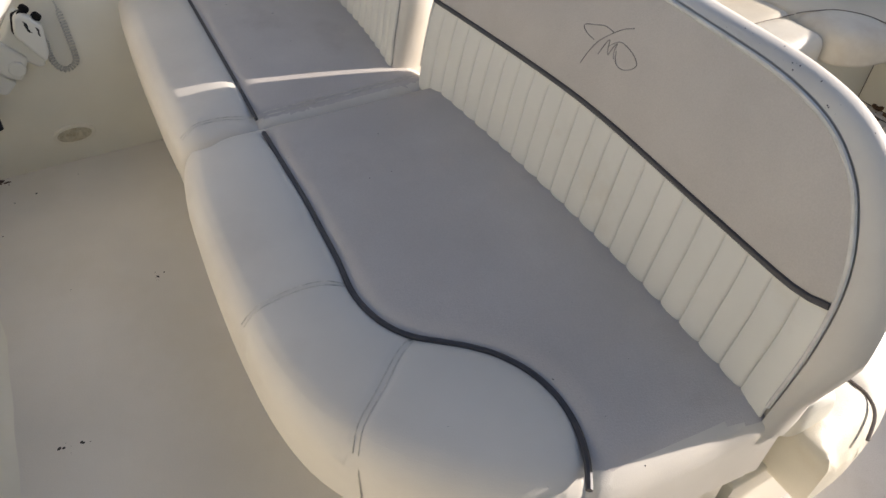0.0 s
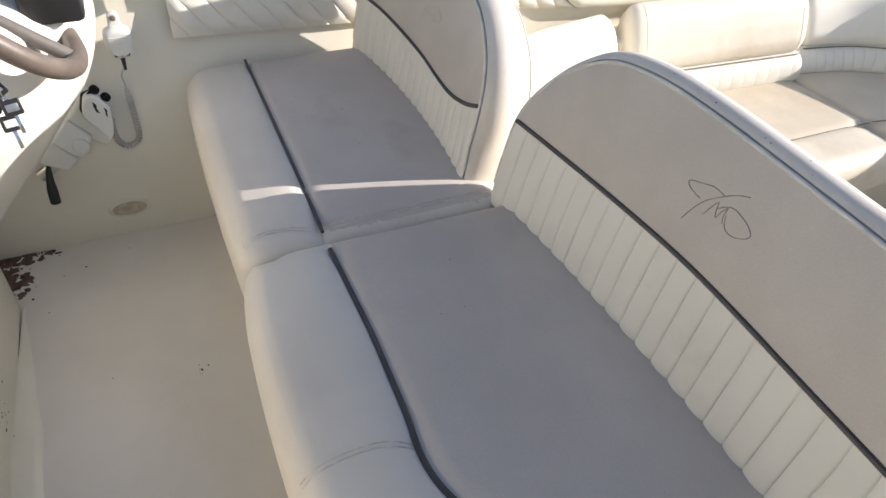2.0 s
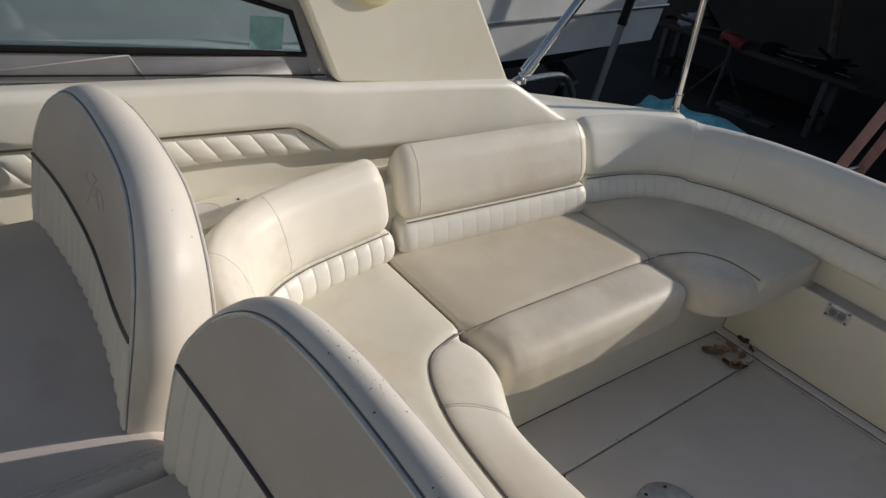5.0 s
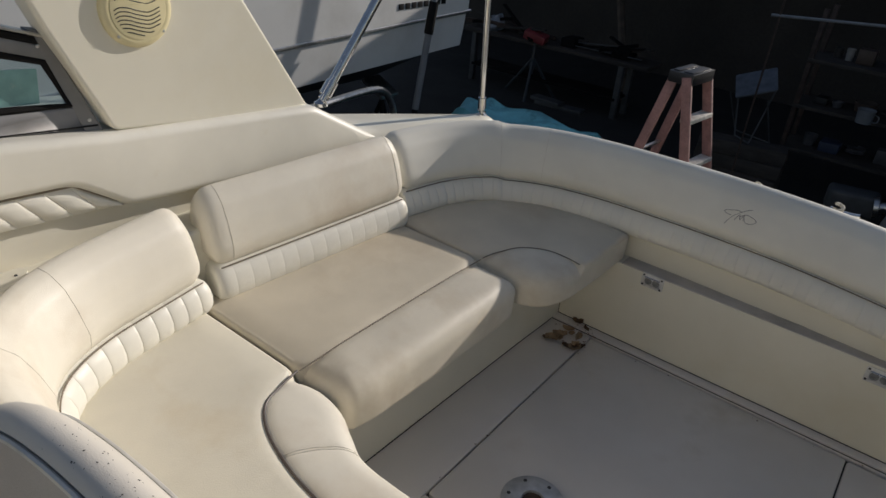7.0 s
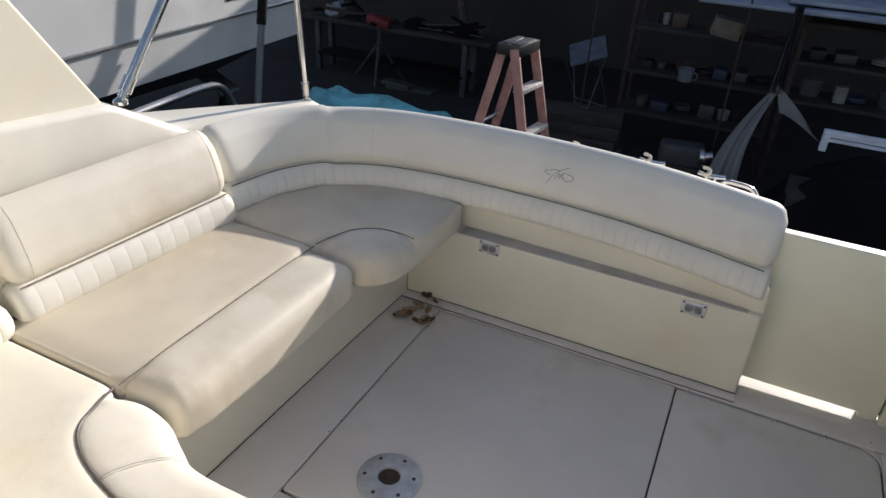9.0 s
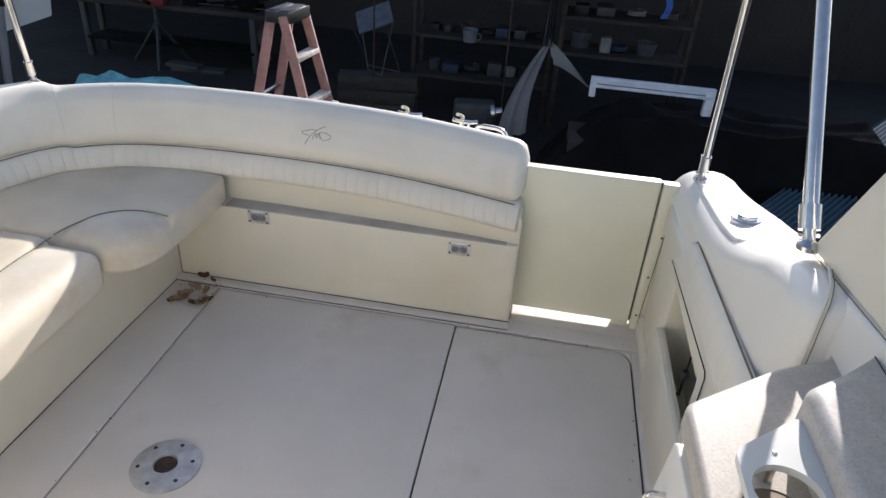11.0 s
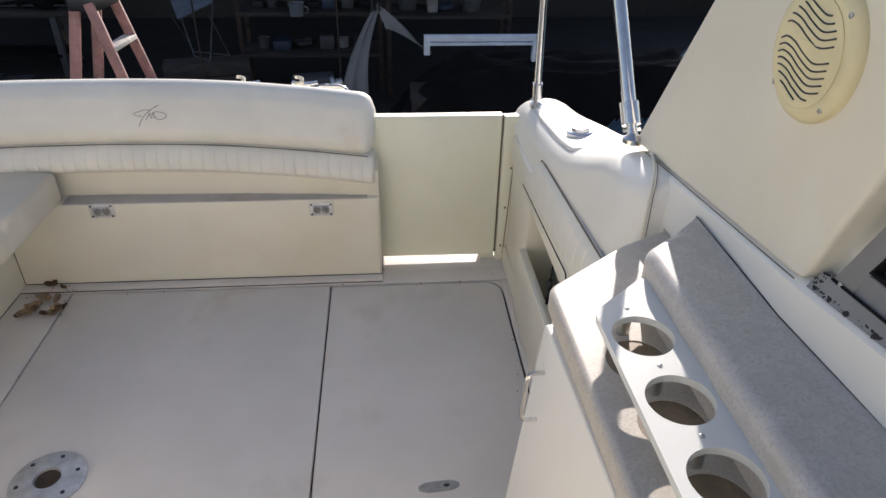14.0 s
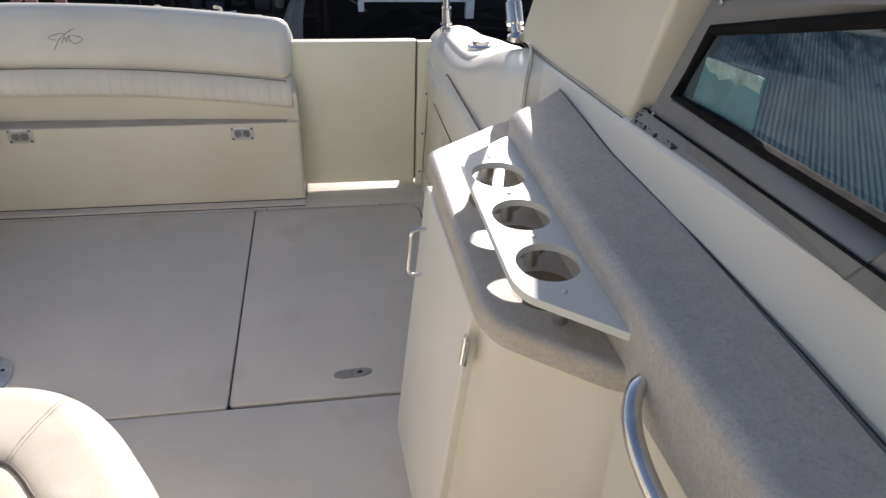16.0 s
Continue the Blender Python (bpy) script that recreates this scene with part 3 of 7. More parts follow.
structure("coaming_port_aft", wedge(spline(PORT, 4), coaming), WHITE_GEL, "glossy white rounded after coaming with a fuel filler", "coaming", 50)
PORT_Y, PORT_Z, PORT_X = [-p[0] for p in PORT], [p[1] for p in PORT], [p[2] for p in PORT]


def on_coaming(x, y):
    """The height of the after coaming's top, its inner bend included."""
    z, d = float(np.interp(-y, PORT_Y, PORT_Z)), 0.068 - (x - float(np.interp(-y, PORT_Y, PORT_X)))
    return z - 0.068 + math.sqrt(max(0.0, 0.068 ** 2 - max(0.0, d) ** 2))


plateau = slab(rounded([(1.516, 0.01), (1.509, -0.10), (1.503, -0.31), (1.499, -0.47), (1.503, -0.505), (1.535, -0.512), (1.60, -0.46), (1.628, -0.30), (1.618, -0.08), (1.57, 0.02)], [0.02, 0.1, 0.1, 0.02, 0.015, 0.02, 0.06, 0.1, 0.08, 0.03]), 0.0, 0.007, 0.0045, 0.001, n=4, step=0.02)
fade = lambda x, y: max(0.0, min(1.0, (-y - 0.44) / 0.07) * min(1.0, max(0.0, x - 1.503) / 0.03), min(1.0, (x - 1.575) / 0.04))
structure("filler_plinth", mapped(plateau, lambda x, y, z: (x, y, z + 0.001 - 0.010 * fade(x, y) + on_coaming(x, y))), WHITE_GEL, "raised white plinth round the fuel filler", "coaming")
structure("edge_trim", tube(spline([(1.566, -0.80, 0.8160), (1.556, -0.845, 0.8165), (1.546, -0.875, 0.813), (1.537, -0.898, 0.800), (1.530, -0.912, 0.775), (1.527, -0.920, 0.745), (1.525, -0.925, 0.70), (1.523, -0.928, 0.64)], 6), 0.0026, 8), GELCOAT, "thin grey bead along the end of the coaming", "trim")
structure("trim_joint", tube(spline([(1.572, -0.802, 0.8135), (1.561, -0.848, 0.8150), (1.551, -0.879, 0.812), (1.542, -0.903, 0.799), (1.535, -0.917, 0.775), (1.532, -0.925, 0.745), (1.530, -0.930, 0.70), (1.528, -0.933, 0.64)], 6), 0.0008, 6), SEAMLINE, "brown joint line beside the coaming's bead", "trim")
FWD = [(-0.872, 0.812, 1.562), (-1.05, 0.834, 1.563), (-1.305, 0.866, 1.563), (-1.75, 0.905, 1.600), (-2.4, 0.955, 1.615), (-3.4, 1.02, 1.60)]


def coaming_fwd(s):
    y, z, x = s
    return [(x - 0.006, y, 0.55), (x - 0.003, y, z - 0.05), (x + 0.004, y, z - 0.006), (x + 0.010, y, z - 0.001), (x + 0.022, y, z + 0.004), (x + 0.04, y, z + 0.006), (x + 0.10, y, z + 0.002), (x + 0.14, y, z - 0.1), (x + 0.27, y, -0.5), (x + 0.1, y, -0.5)]


structure("coaming_port_forward", wedge(FWD, coaming_fwd), WHITE_GEL, "white side deck edge above the counter", "coaming", 30)

# the outer hull below the decks
OUTER = [(-3.62, 1.36, -1.10), (-2.5, 1.44, -1.22), (-1.0, 1.42, -1.26), (0.1, 1.30, -1.26), (0.30, 1.05, -1.24)]


def hull_ring(s):
    y, w, k = s
    return [(0.42 - w, y, -0.42), (0.42 - w * 0.96, y, -0.75), (0.42, y, k), (0.42 + w * 0.96, y, -0.75), (0.42 + w, y, -0.42), (0.42, y, -0.10)]


structure("hull", wedge(OUTER, hull_ring), WHITE_GEL, "white outer hull of the boat below its decks", "hull", 30)
for y in (-2.9, -1.4, -0.2):
    structure("keel_block", box(0.12, 0.72, y - 0.14, y + 0.14, -1.5, -1.16, 0.01), DARK_WOOD, "dark timber block under the keel", "keel block")

# ================= arch legs, speakers, windows =================
ARCH = [(-0.690, 0.793), (-1.302, 0.866), (-1.385, 1.10), (-1.62, 1.72), (-1.33, 1.72), (-0.945, 1.19)]


def arch_leg(inner, outward, foot, label):
    """One leg of the arch; foot: the place of its lower forward corner."""
    a = thing("arch_leg", label, "radar arch", group="arch legs")
    shell = slab(rounded(ARCH[:1] + [foot] + ARCH[2:], [0.004, 0.02, 0.0, 0.05, 0.05, 0.0]), 0.0, 0.085, 0.028, 0.010, n=5, step=0.04)
    part("shell", mapped(shell, lambda u, v, w: (inner + outward * w, u, v)), GELCOAT, a)
    part("base_seal", tube([(inner - outward * 0.0005, y, z) for y, z in ((-0.715, 0.7945), (-1.0, 0.8285), (-1.292, 0.8635))], 0.0009, 6), SEAMLINE, a, "dark sealant line at the foot")
    return a


arch_leg(-0.752, -1, (-1.280, 0.863), "cream moulded radar arch leg with round speaker")
arch_leg(1.572, 1, (-1.302, 0.866), "cream moulded radar arch leg with round speaker")


def speaker(x, y, side):
    """A round yellowed grille with wavy slots; side: the way that it faces."""
    s = thing("loudspeaker", "yellowed round marine loudspeaker grille with wavy slots", "loudspeaker", group="arch speakers")
    m = Matrix(((0, 0, side, x), (1, 0, 0, y), (0, 1, 0, 1.126), (0, 0, 0, 1))) @ Matrix.Diagonal((0.90, 0.91, 0.75, 1))
    part("rim", moved(lathe([(0.093, 0.0), (0.093, 0.007), (0.090, 0.013), (0.084, 0.018), (0.077, 0.021), (0.073, 0.0195), (0.0, 0.0195)], 48), m), OLD_PLASTIC, s)
    part("grille", moved(lathe([(0.072, 0.016), (0.072, 0.0215), (0.068, 0.0225), (0.0, 0.0235)], 40), m), OLD_PLASTIC, s)
    wave = spline([(0.0, -0.005), (0.12, 0.001), (0.3, -0.001), (0.5, -0.009), (0.75, -0.015), (1.0, -0.006)], 8)
    for v0 in (0.066, 0.056, 0.046, 0.036, 0.026, 0.006, -0.0035, -0.013, -0.0225, -0.032, -0.0415, -0.051):
        pts = [(side * (0.117 * q[0] - 0.064), v0 + q[1]) for q in wave]
        pts = [(u, v, 0.0231) for u, v in pts if math.hypot(u, v) < 0.064]
        if len(pts) > 4:
            part("slot", moved(tube(pts, 0.0013, 5), m), BLACK, s)
    part("lettering_bar", moved(box(-0.020, 0.020, 0.0105, 0.0130, 0.0228, 0.0240, 0.0003), m), OLD_PLASTIC, s, "faint moulded lettering as a bar")
    for a in (45, 135, 225, 315):
        part("screw", moved(lathe([(0.0040, 0.015), (0.0040, 0.0190), (0.0015, 0.0200)], 10), m @ pose(0.083 * math.cos(radians(a)), 0.083 * math.sin(radians(a)), 0)), DULL_STEEL, s)
    return s


speaker(-0.752, -1.188, 1)
speaker(1.572, -1.200, -1)

GLASS = bpy.data.materials.new("tinted_glass")
GLASS.use_nodes = True
_n = GLASS.node_tree
_b = _n.nodes["Principled BSDF"]
_b.inputs["Base Color"].default_value, _b.inputs["Roughness"].default_value, _b.inputs["Transmission Weight"].default_value, _b.inputs["IOR"].default_value = (0.55, 0.68, 0.72, 1), 0.03, 1.0, 1.5


def side_window(name, x, out, dy, label):
    """A raked side window in a grey frame; the plane stands at x and leans outboard a little less than the arch."""
    w = thing(name, label, "window", kind="structure")
    at = lambda u, v, d: (x + out * (d + 0.10 * (v - 0.9)), u + dy, v)
    lo = lambda y: 0.889 - 0.095 * (y + 1.34)
    lower = [(-1.330, lo(-1.330) - 0.02), (-2.6, lo(-2.6) - 0.03), (-2.6, lo(-2.6) + 0.034), (-1.370, lo(-1.370) + 0.034)]
    post = [(-1.322, 0.862), (-1.362, 0.860), (-1.432, 1.098), (-1.402, 1.092)]
    top_y = lambda y: 1.030 - 0.33 * (y + 1.41)
    upper = [(-1.404, top_y(-1.404) - 0.004), (-2.6, top_y(-2.6) - 0.004), (-2.6, top_y(-2.6) + 0.040), (-1.415, top_y(-1.415) + 0.034)]
    for n, o in (("frame_rail", lower), ("frame_post", post), ("frame_rail", upper)):
        part(n, mapped(slab(o, -0.012, 0.016, 0.004, 0.004, n=2, step=0.4), at), ALU, w)
    glass_o = [(-1.378, lo(-1.378) + 0.036), (-2.55, lo(-2.55) + 0.036), (-2.55, top_y(-2.55)), (-1.412, top_y(-1.412))]
    seal = [tuple(at(u, v, -0.008)) for u, v in dense([np.array(p) for p in inset(glass_o[::-1] if area(glass_o) < 0 else glass_o, 0.003)], 0.1)]
    part("seal", tube(seal, 0.0078, 8, closed=True), RUBBER, w)
    pane = part("pane", mapped(slab(glass_o, 0.0, 0.005, 0.0005, 0.0005, n=2, step=0.5), at), GLASS, w)
    pane.visible_shadow = False
    part("sticker", mapped(slab(rounded([(-1.414, 0.940), (-1.545, 0.956), (-1.532, 1.011), (-1.414, 0.996)] if out > 0 else [(-1.439, 0.945), (-1.519, 0.952), (-1.509, 1.024), (-1.428, 1.016)], 0.003), -0.004, -0.001, 0.0003, 0.0003, n=2, step=0.5), at), material("teal_sticker", (0.22, 0.42, 0.40) if out < 0 else (0.13, 0.29, 0.30), 0.4, var=0.12, scale=20, stain=(0.34, 0.46, 0.42), stain_scale=45, stain_at=(0.6, 0.75)), w, "faded teal sticker")
    if out > 0:
        part("worn_edge", mapped(slab(rounded([(-1.4150, 0.988), (-1.430, 0.983), (-1.448, 0.985), (-1.456, 0.981), (-1.475, 0.990), (-1.490, 0.988), (-1.508, 0.994), (-1.5355, 0.995), (-1.5320, 1.0108), (-1.4145, 0.9958)], 0.0008), -0.0048, -0.0042, 0.0002, 0.0002, n=2, step=0.5), at), material("worn_sticker_edge", (0.38, 0.53, 0.47), 0.6, var=0.2, scale=60), w, "pale worn edge of the sticker")
    part("gasket", mapped(slab([(-1.415, top_y(-1.415) + 0.032), (-2.6, top_y(-2.6) + 0.036), (-2.6, top_y(-2.6) + 0.056), (-1.420, top_y(-1.420) + 0.050)], -0.016, 0.02, 0.004, 0.004, n=2, step=0.4), at), RUBBER, w)
    part("base_seal", tube([at(y, lo(y) + (0.003 if out > 0 else -0.010), -0.0135) for y in (-1.335, -1.6, -2.0, -2.55)], 0.0020, 6), RUBBER, w, "black sealant line")
    if out > 0:
        fx, fz = lambda y: float(np.interp(-y, [-p[0] for p in FWD], [p[2] for p in FWD])), lambda y: float(np.interp(-y, [-p[0] for p in FWD], [p[1] for p in FWD]))
        part("base_flange", wedge([-1.315, -1.45, -1.6, -1.75, -2.0, -2.3, -2.55], lambda y: [(fx(y) + 0.0095, y, fz(y) + 0.0006), (fx(y) + 0.013, y, fz(y) + 0.006), at(y, lo(y) + 0.002, -0.0135), at(y, lo(y) + 0.002, 0.0), (fx(y) + 0.05, y, fz(y) - 0.004)]), ALU, w, "grey flange under the window frame", 30)
    part("top_trim", mapped(slab([(-1.40, top_y(-1.40) + 0.049), (-2.6, top_y(-2.6) + 0.055), (-2.6, top_y(-2.6) + 0.064), (-1.40, top_y(-1.40) + 0.056)], -0.018, 0.024, 0.002, 0.002, n=2, step=0.4), at), DULL_STEEL, w, "bright metal trim")
    for p in ((-1.350, 0.893), (-1.418, 1.062)):
        q = at(p[0], p[1], -0.0125)
        part("screw", moved(lathe([(0.0045, 0), (0.004, 0.002), (0.002, 0.003)], 10), Matrix.Translation(q) @ pose(0, 0, 0, 0, -90 * out, 0)), DULL_STEEL, w)
    return w


side_window("window_1", -0.788, -1, 0.030, "tinted side window in a grey aluminium frame")
side_window("window_2", 1.602, 1, 0.0, "tinted side window in a dull grey aluminium frame")


# ================= helm seats =================
def seam(pts, geo, way=(0, 0, -1), r=0.0012, gap=0.006, lift=0.0008, foot=None):
    """A double row of stitching laid on a shape."""
    P = resample(spline(pts, 10), 0.012)
    out = []
    for s in (-gap / 2, gap / 2):
        row = []
        for i, p in enumerate(P):
            t = P[min(i + 1, len(P) - 1)] - P[max(i - 1, 0)]
            n = np.cross(t, np.array(way, float))
            row.append(p + n / max(np.linalg.norm(n), 1e-9) * s)
        d = draped(row, geo, way, lift)
        if foot is not None and len(d) > 2 and d[-1][2] < pts[0][2] - 0.030:
            u = Vector(d[-1]) - Vector(d[-2])
            u = Vector((u.x, u.y, 0)).normalized() * 0.0015
            d += [(d[-1][0] + u.x, d[-1][1] + u.y, z) for z in np.linspace(d[-1][2] - 0.006, foot, 6)]
        if len(d) > 2:
            out.append(tube(d, r, 5))
    return join(*out) if out else None


def sewn_cushion(owner, outline, pipe, tight, z0, top, r, rt, pad_mat, label, pipe_mat, pipe_r, seams=(), flip=False, front=None, wrapped=0.0, groove=0.006):
    """One stuffed cushion: a pad and a white front bolster either side of a piped groove."""
    front = front or PALE_VINYL
    pipe = [tuple(p) for p in spline(pipe, 8)]
    seams = [[tuple(p) for p in spline(q, 8)] for q in seams]
    geo = slab(outline, z0, top, r, 0.018, crown=0.007, deep=0.07, n=6, step=0.018, tight=tight, rt=rt, creases=[(pipe, groove, 0.028)] + [(q, 0.004, 0.014) for q in seams])
    a, b = split(geo, pipe)
    if flip:
        a, b = b, a
    if wrapped:
        sides = [f for f in a[1] if sum(a[0][i][2] for i in f) / len(f) < top - wrapped]
        b = join(b, (a[0], sides))
        a = (a[0], [f for f in a[1] if sum(a[0][i][2] for i in f) / len(f) >= top - wrapped])
    s = part("seat_cushion", a, pad_mat, owner, label, sharp=60, recalc=False)
    part("front_bolster", b, front, s, "white vinyl front bolster", sharp=60, recalc=False)
    line = [(p[0], p[1], draped([(p[0], p[1], top)], geo)) for p in resample([np.array(p) for p in pipe], 0.010)]
    line = [(x, y, hit[0][2]) for x, y, hit in line if hit]
    zs = [p[2] for p in line]
    zs = [max(zs[max(0, i - 3):i + 4]) for i in range(len(zs))]
    line = [(p[0], p[1], float(np.mean(zs[max(0, i - 8):i + 9])) + pipe_r * 0.25) for i, p in enumerate(line)]
    part("piping", tube(line, pipe_r, 7), pipe_mat, s, "dark piping" if pipe_mat == PIPING else "pale welt")
    for q in seams:
        g = seam([(x, y, top) for x, y in q], geo, (0, 0, -1), r=0.0009, gap=0.007, lift=0.0004, foot=z0 + 0.03)
        if g:
            part("stitching", g, STITCH, s)
    return s


pipe1 = [(0.066, -2.279), (0.165, -2.279), (0.27, -2.279), (0.35, -2.282), (0.42, -2.285), (0.47, -2.290), (0.505, -2.289), (0.54, -2.281), (0.568, -2.268), (0.590, -2.250), (0.610, -2.226), (0.632, -2.200), (0.659, -2.176), (0.692, -2.158), (0.724, -2.149), (0.757, -2.147), (0.790, -2.152), (0.824, -2.166), (0.856, -2.188)]
front1 = [(0.030, -2.385), (0.044, -2.418), (0.165, -2.440), (0.35, -2.445), (0.48, -2.441), (0.565, -2.431), (0.640, -2.409), (0.718, -2.362), (0.782, -2.304), (0.832, -2.240)]
out1 = [tuple(p) for p in spline(front1, 4)] + [(0.860, -2.17), (0.882, -1.92), (0.044, -1.90)]
chair_1 = thing("helm_chair", "grey and white vinyl helm seat with a curved bolster", "boat seat", group="helm seats")
chair_2 = thing("helm_chair", "grey and white vinyl helm seat beside the side liner", "boat seat", group="helm seats")
sewn_cushion(chair_1, out1, pipe1, [(0.032, -2.33), (0.044, -1.90), (0.882, -1.92), (0.880, -1.96)], 0.535, 0.684, 0.055, 0.032, SEAT_VINYL, "grey vinyl seat pad", PIPING, 0.0042, [[(0.466, -2.292), (0.452, -2.325), (0.446, -2.36), (0.446, -2.40), (0.452, -2.443)], [(0.586, -2.253), (0.606, -2.282), (0.638, -2.320), (0.668, -2.360), (0.694, -2.380)]], wrapped=0.011, groove=0.010)
pipe2 = [(-0.700, -2.262), (-0.4, -2.268), (-0.2, -2.272), (-0.014, -2.276), (0.016, -2.277)]
out2 = [(-0.716, -2.36), (-0.704, -2.392), (-0.67, -2.412), (-0.58, -2.420), (-0.4, -2.424), (-0.2, -2.425), (-0.02, -2.422), (0.014, -2.412), (0.026, -2.385), (0.040, -1.93), (-0.716, -1.90)]
sewn_cushion(chair_2, out2, pipe2, [(0.026, -2.36), (0.040, -1.93), (-0.716, -1.90), (-0.716, -2.33)], 0.535, 0.684, 0.055, 0.046, SEAT_VINYL, "grey vinyl seat pad", PIPING, 0.0034, [[(0.004, -1.95), (0.003, -2.12), (0.000, -2.277), (-0.012, -2.33), (-0.014, -2.37), (-0.008, -2.405)]], groove=0.009, wrapped=0.010)

structure("helm_seat_base", slab(rounded([(-0.72, -2.34), (0.62, -2.34), (0.80, -2.22), (0.83, -1.83), (-0.72, -1.83)], [0.0, 0.1, 0.1, 0.02, 0.0]), 0.25, 0.56, 0.01), GELCOAT, "cream moulded base of the helm seats", "seat base")

BACK_1 = [(0.016, 0.655), (0.014, 0.723), (0.016, 0.779), (0.021, 0.829), (0.039, 0.876), (0.074, 0.922), (0.110, 0.957), (0.155, 0.988), (0.198, 1.005), (0.249, 1.013), (0.31, 1.016), (0.39, 1.014), (0.47, 1.010), (0.55, 1.006), (0.62, 1.003), (0.66, 1.001), (0.70, 0.997), (0.740, 0.989), (0.768, 0.979), (0.791, 0.966), (0.815, 0.946), (0.836, 0.917), (0.853, 0.884), (0.865, 0.842), (0.871, 0.789), (0.872, 0.742), (0.871, 0.655)]
BACK_2 = [(-0.692, 0.655), (-0.700, 0.72), (-0.703, 0.791), (-0.697, 0.851), (-0.664, 0.912), (-0.611, 0.957), (-0.545, 0.984), (-0.471, 0.990), (-0.365, 0.985), (-0.258, 0.979), (-0.190, 0.972), (-0.143, 0.957), (-0.102, 0.932), (-0.068, 0.900), (-0.047, 0.854), (-0.040, 0.806), (-0.040, 0.75), (-0.036, 0.701), (-0.036, 0.655)]
PIPE_1 = [(0.02, 0.834), (0.2, 0.835), (0.4, 0.838), (0.5, 0.836), (0.63, 0.830), (0.73, 0.828), (0.80, 0.828), (0.836, 0.832), (0.87, 0.844)]
PIPE_2 = [(-0.70, 0.818), (-0.575, 0.812), (-0.46, 0.802), (-0.341, 0.793), (-0.27, 0.786), (-0.19, 0.786), (-0.109, 0.804), (-0.04, 0.833)]
ROLL = ((0.0, 0.0), (0.004, -0.003), (0.007, -0.009), (0.0085, -0.017), (0.006, -0.027), (-0.002, -0.036), (-0.013, -0.043), (-0.024, -0.048))


# strokes of the embroidered mark, in units of its width
MARK = [[(0.22, 0.34), (0.09, 0.36), (0.0, 0.4), (0.01, 0.45), (0.16, 0.5), (0.33, 0.55), (0.5, 0.54)],
        [(0.12, 0.0), (0.19, 0.17), (0.3, 0.35), (0.47, 0.51), (0.63, 0.63), (0.78, 0.7)],
        [(0.48, 0.36), (0.58, 0.45), (0.68, 0.49), (0.82, 0.47), (0.93, 0.43), (1.0, 0.37), (0.96, 0.3), (0.83, 0.23), (0.72, 0.23), (0.66, 0.28), (0.63, 0.37)],
        [(0.36, 0.22), (0.42, 0.36), (0.47, 0.44), (0.49, 0.34), (0.52, 0.28), (0.56, 0.38), (0.61, 0.45), (0.60, 0.35), (0.63, 0.27)]]


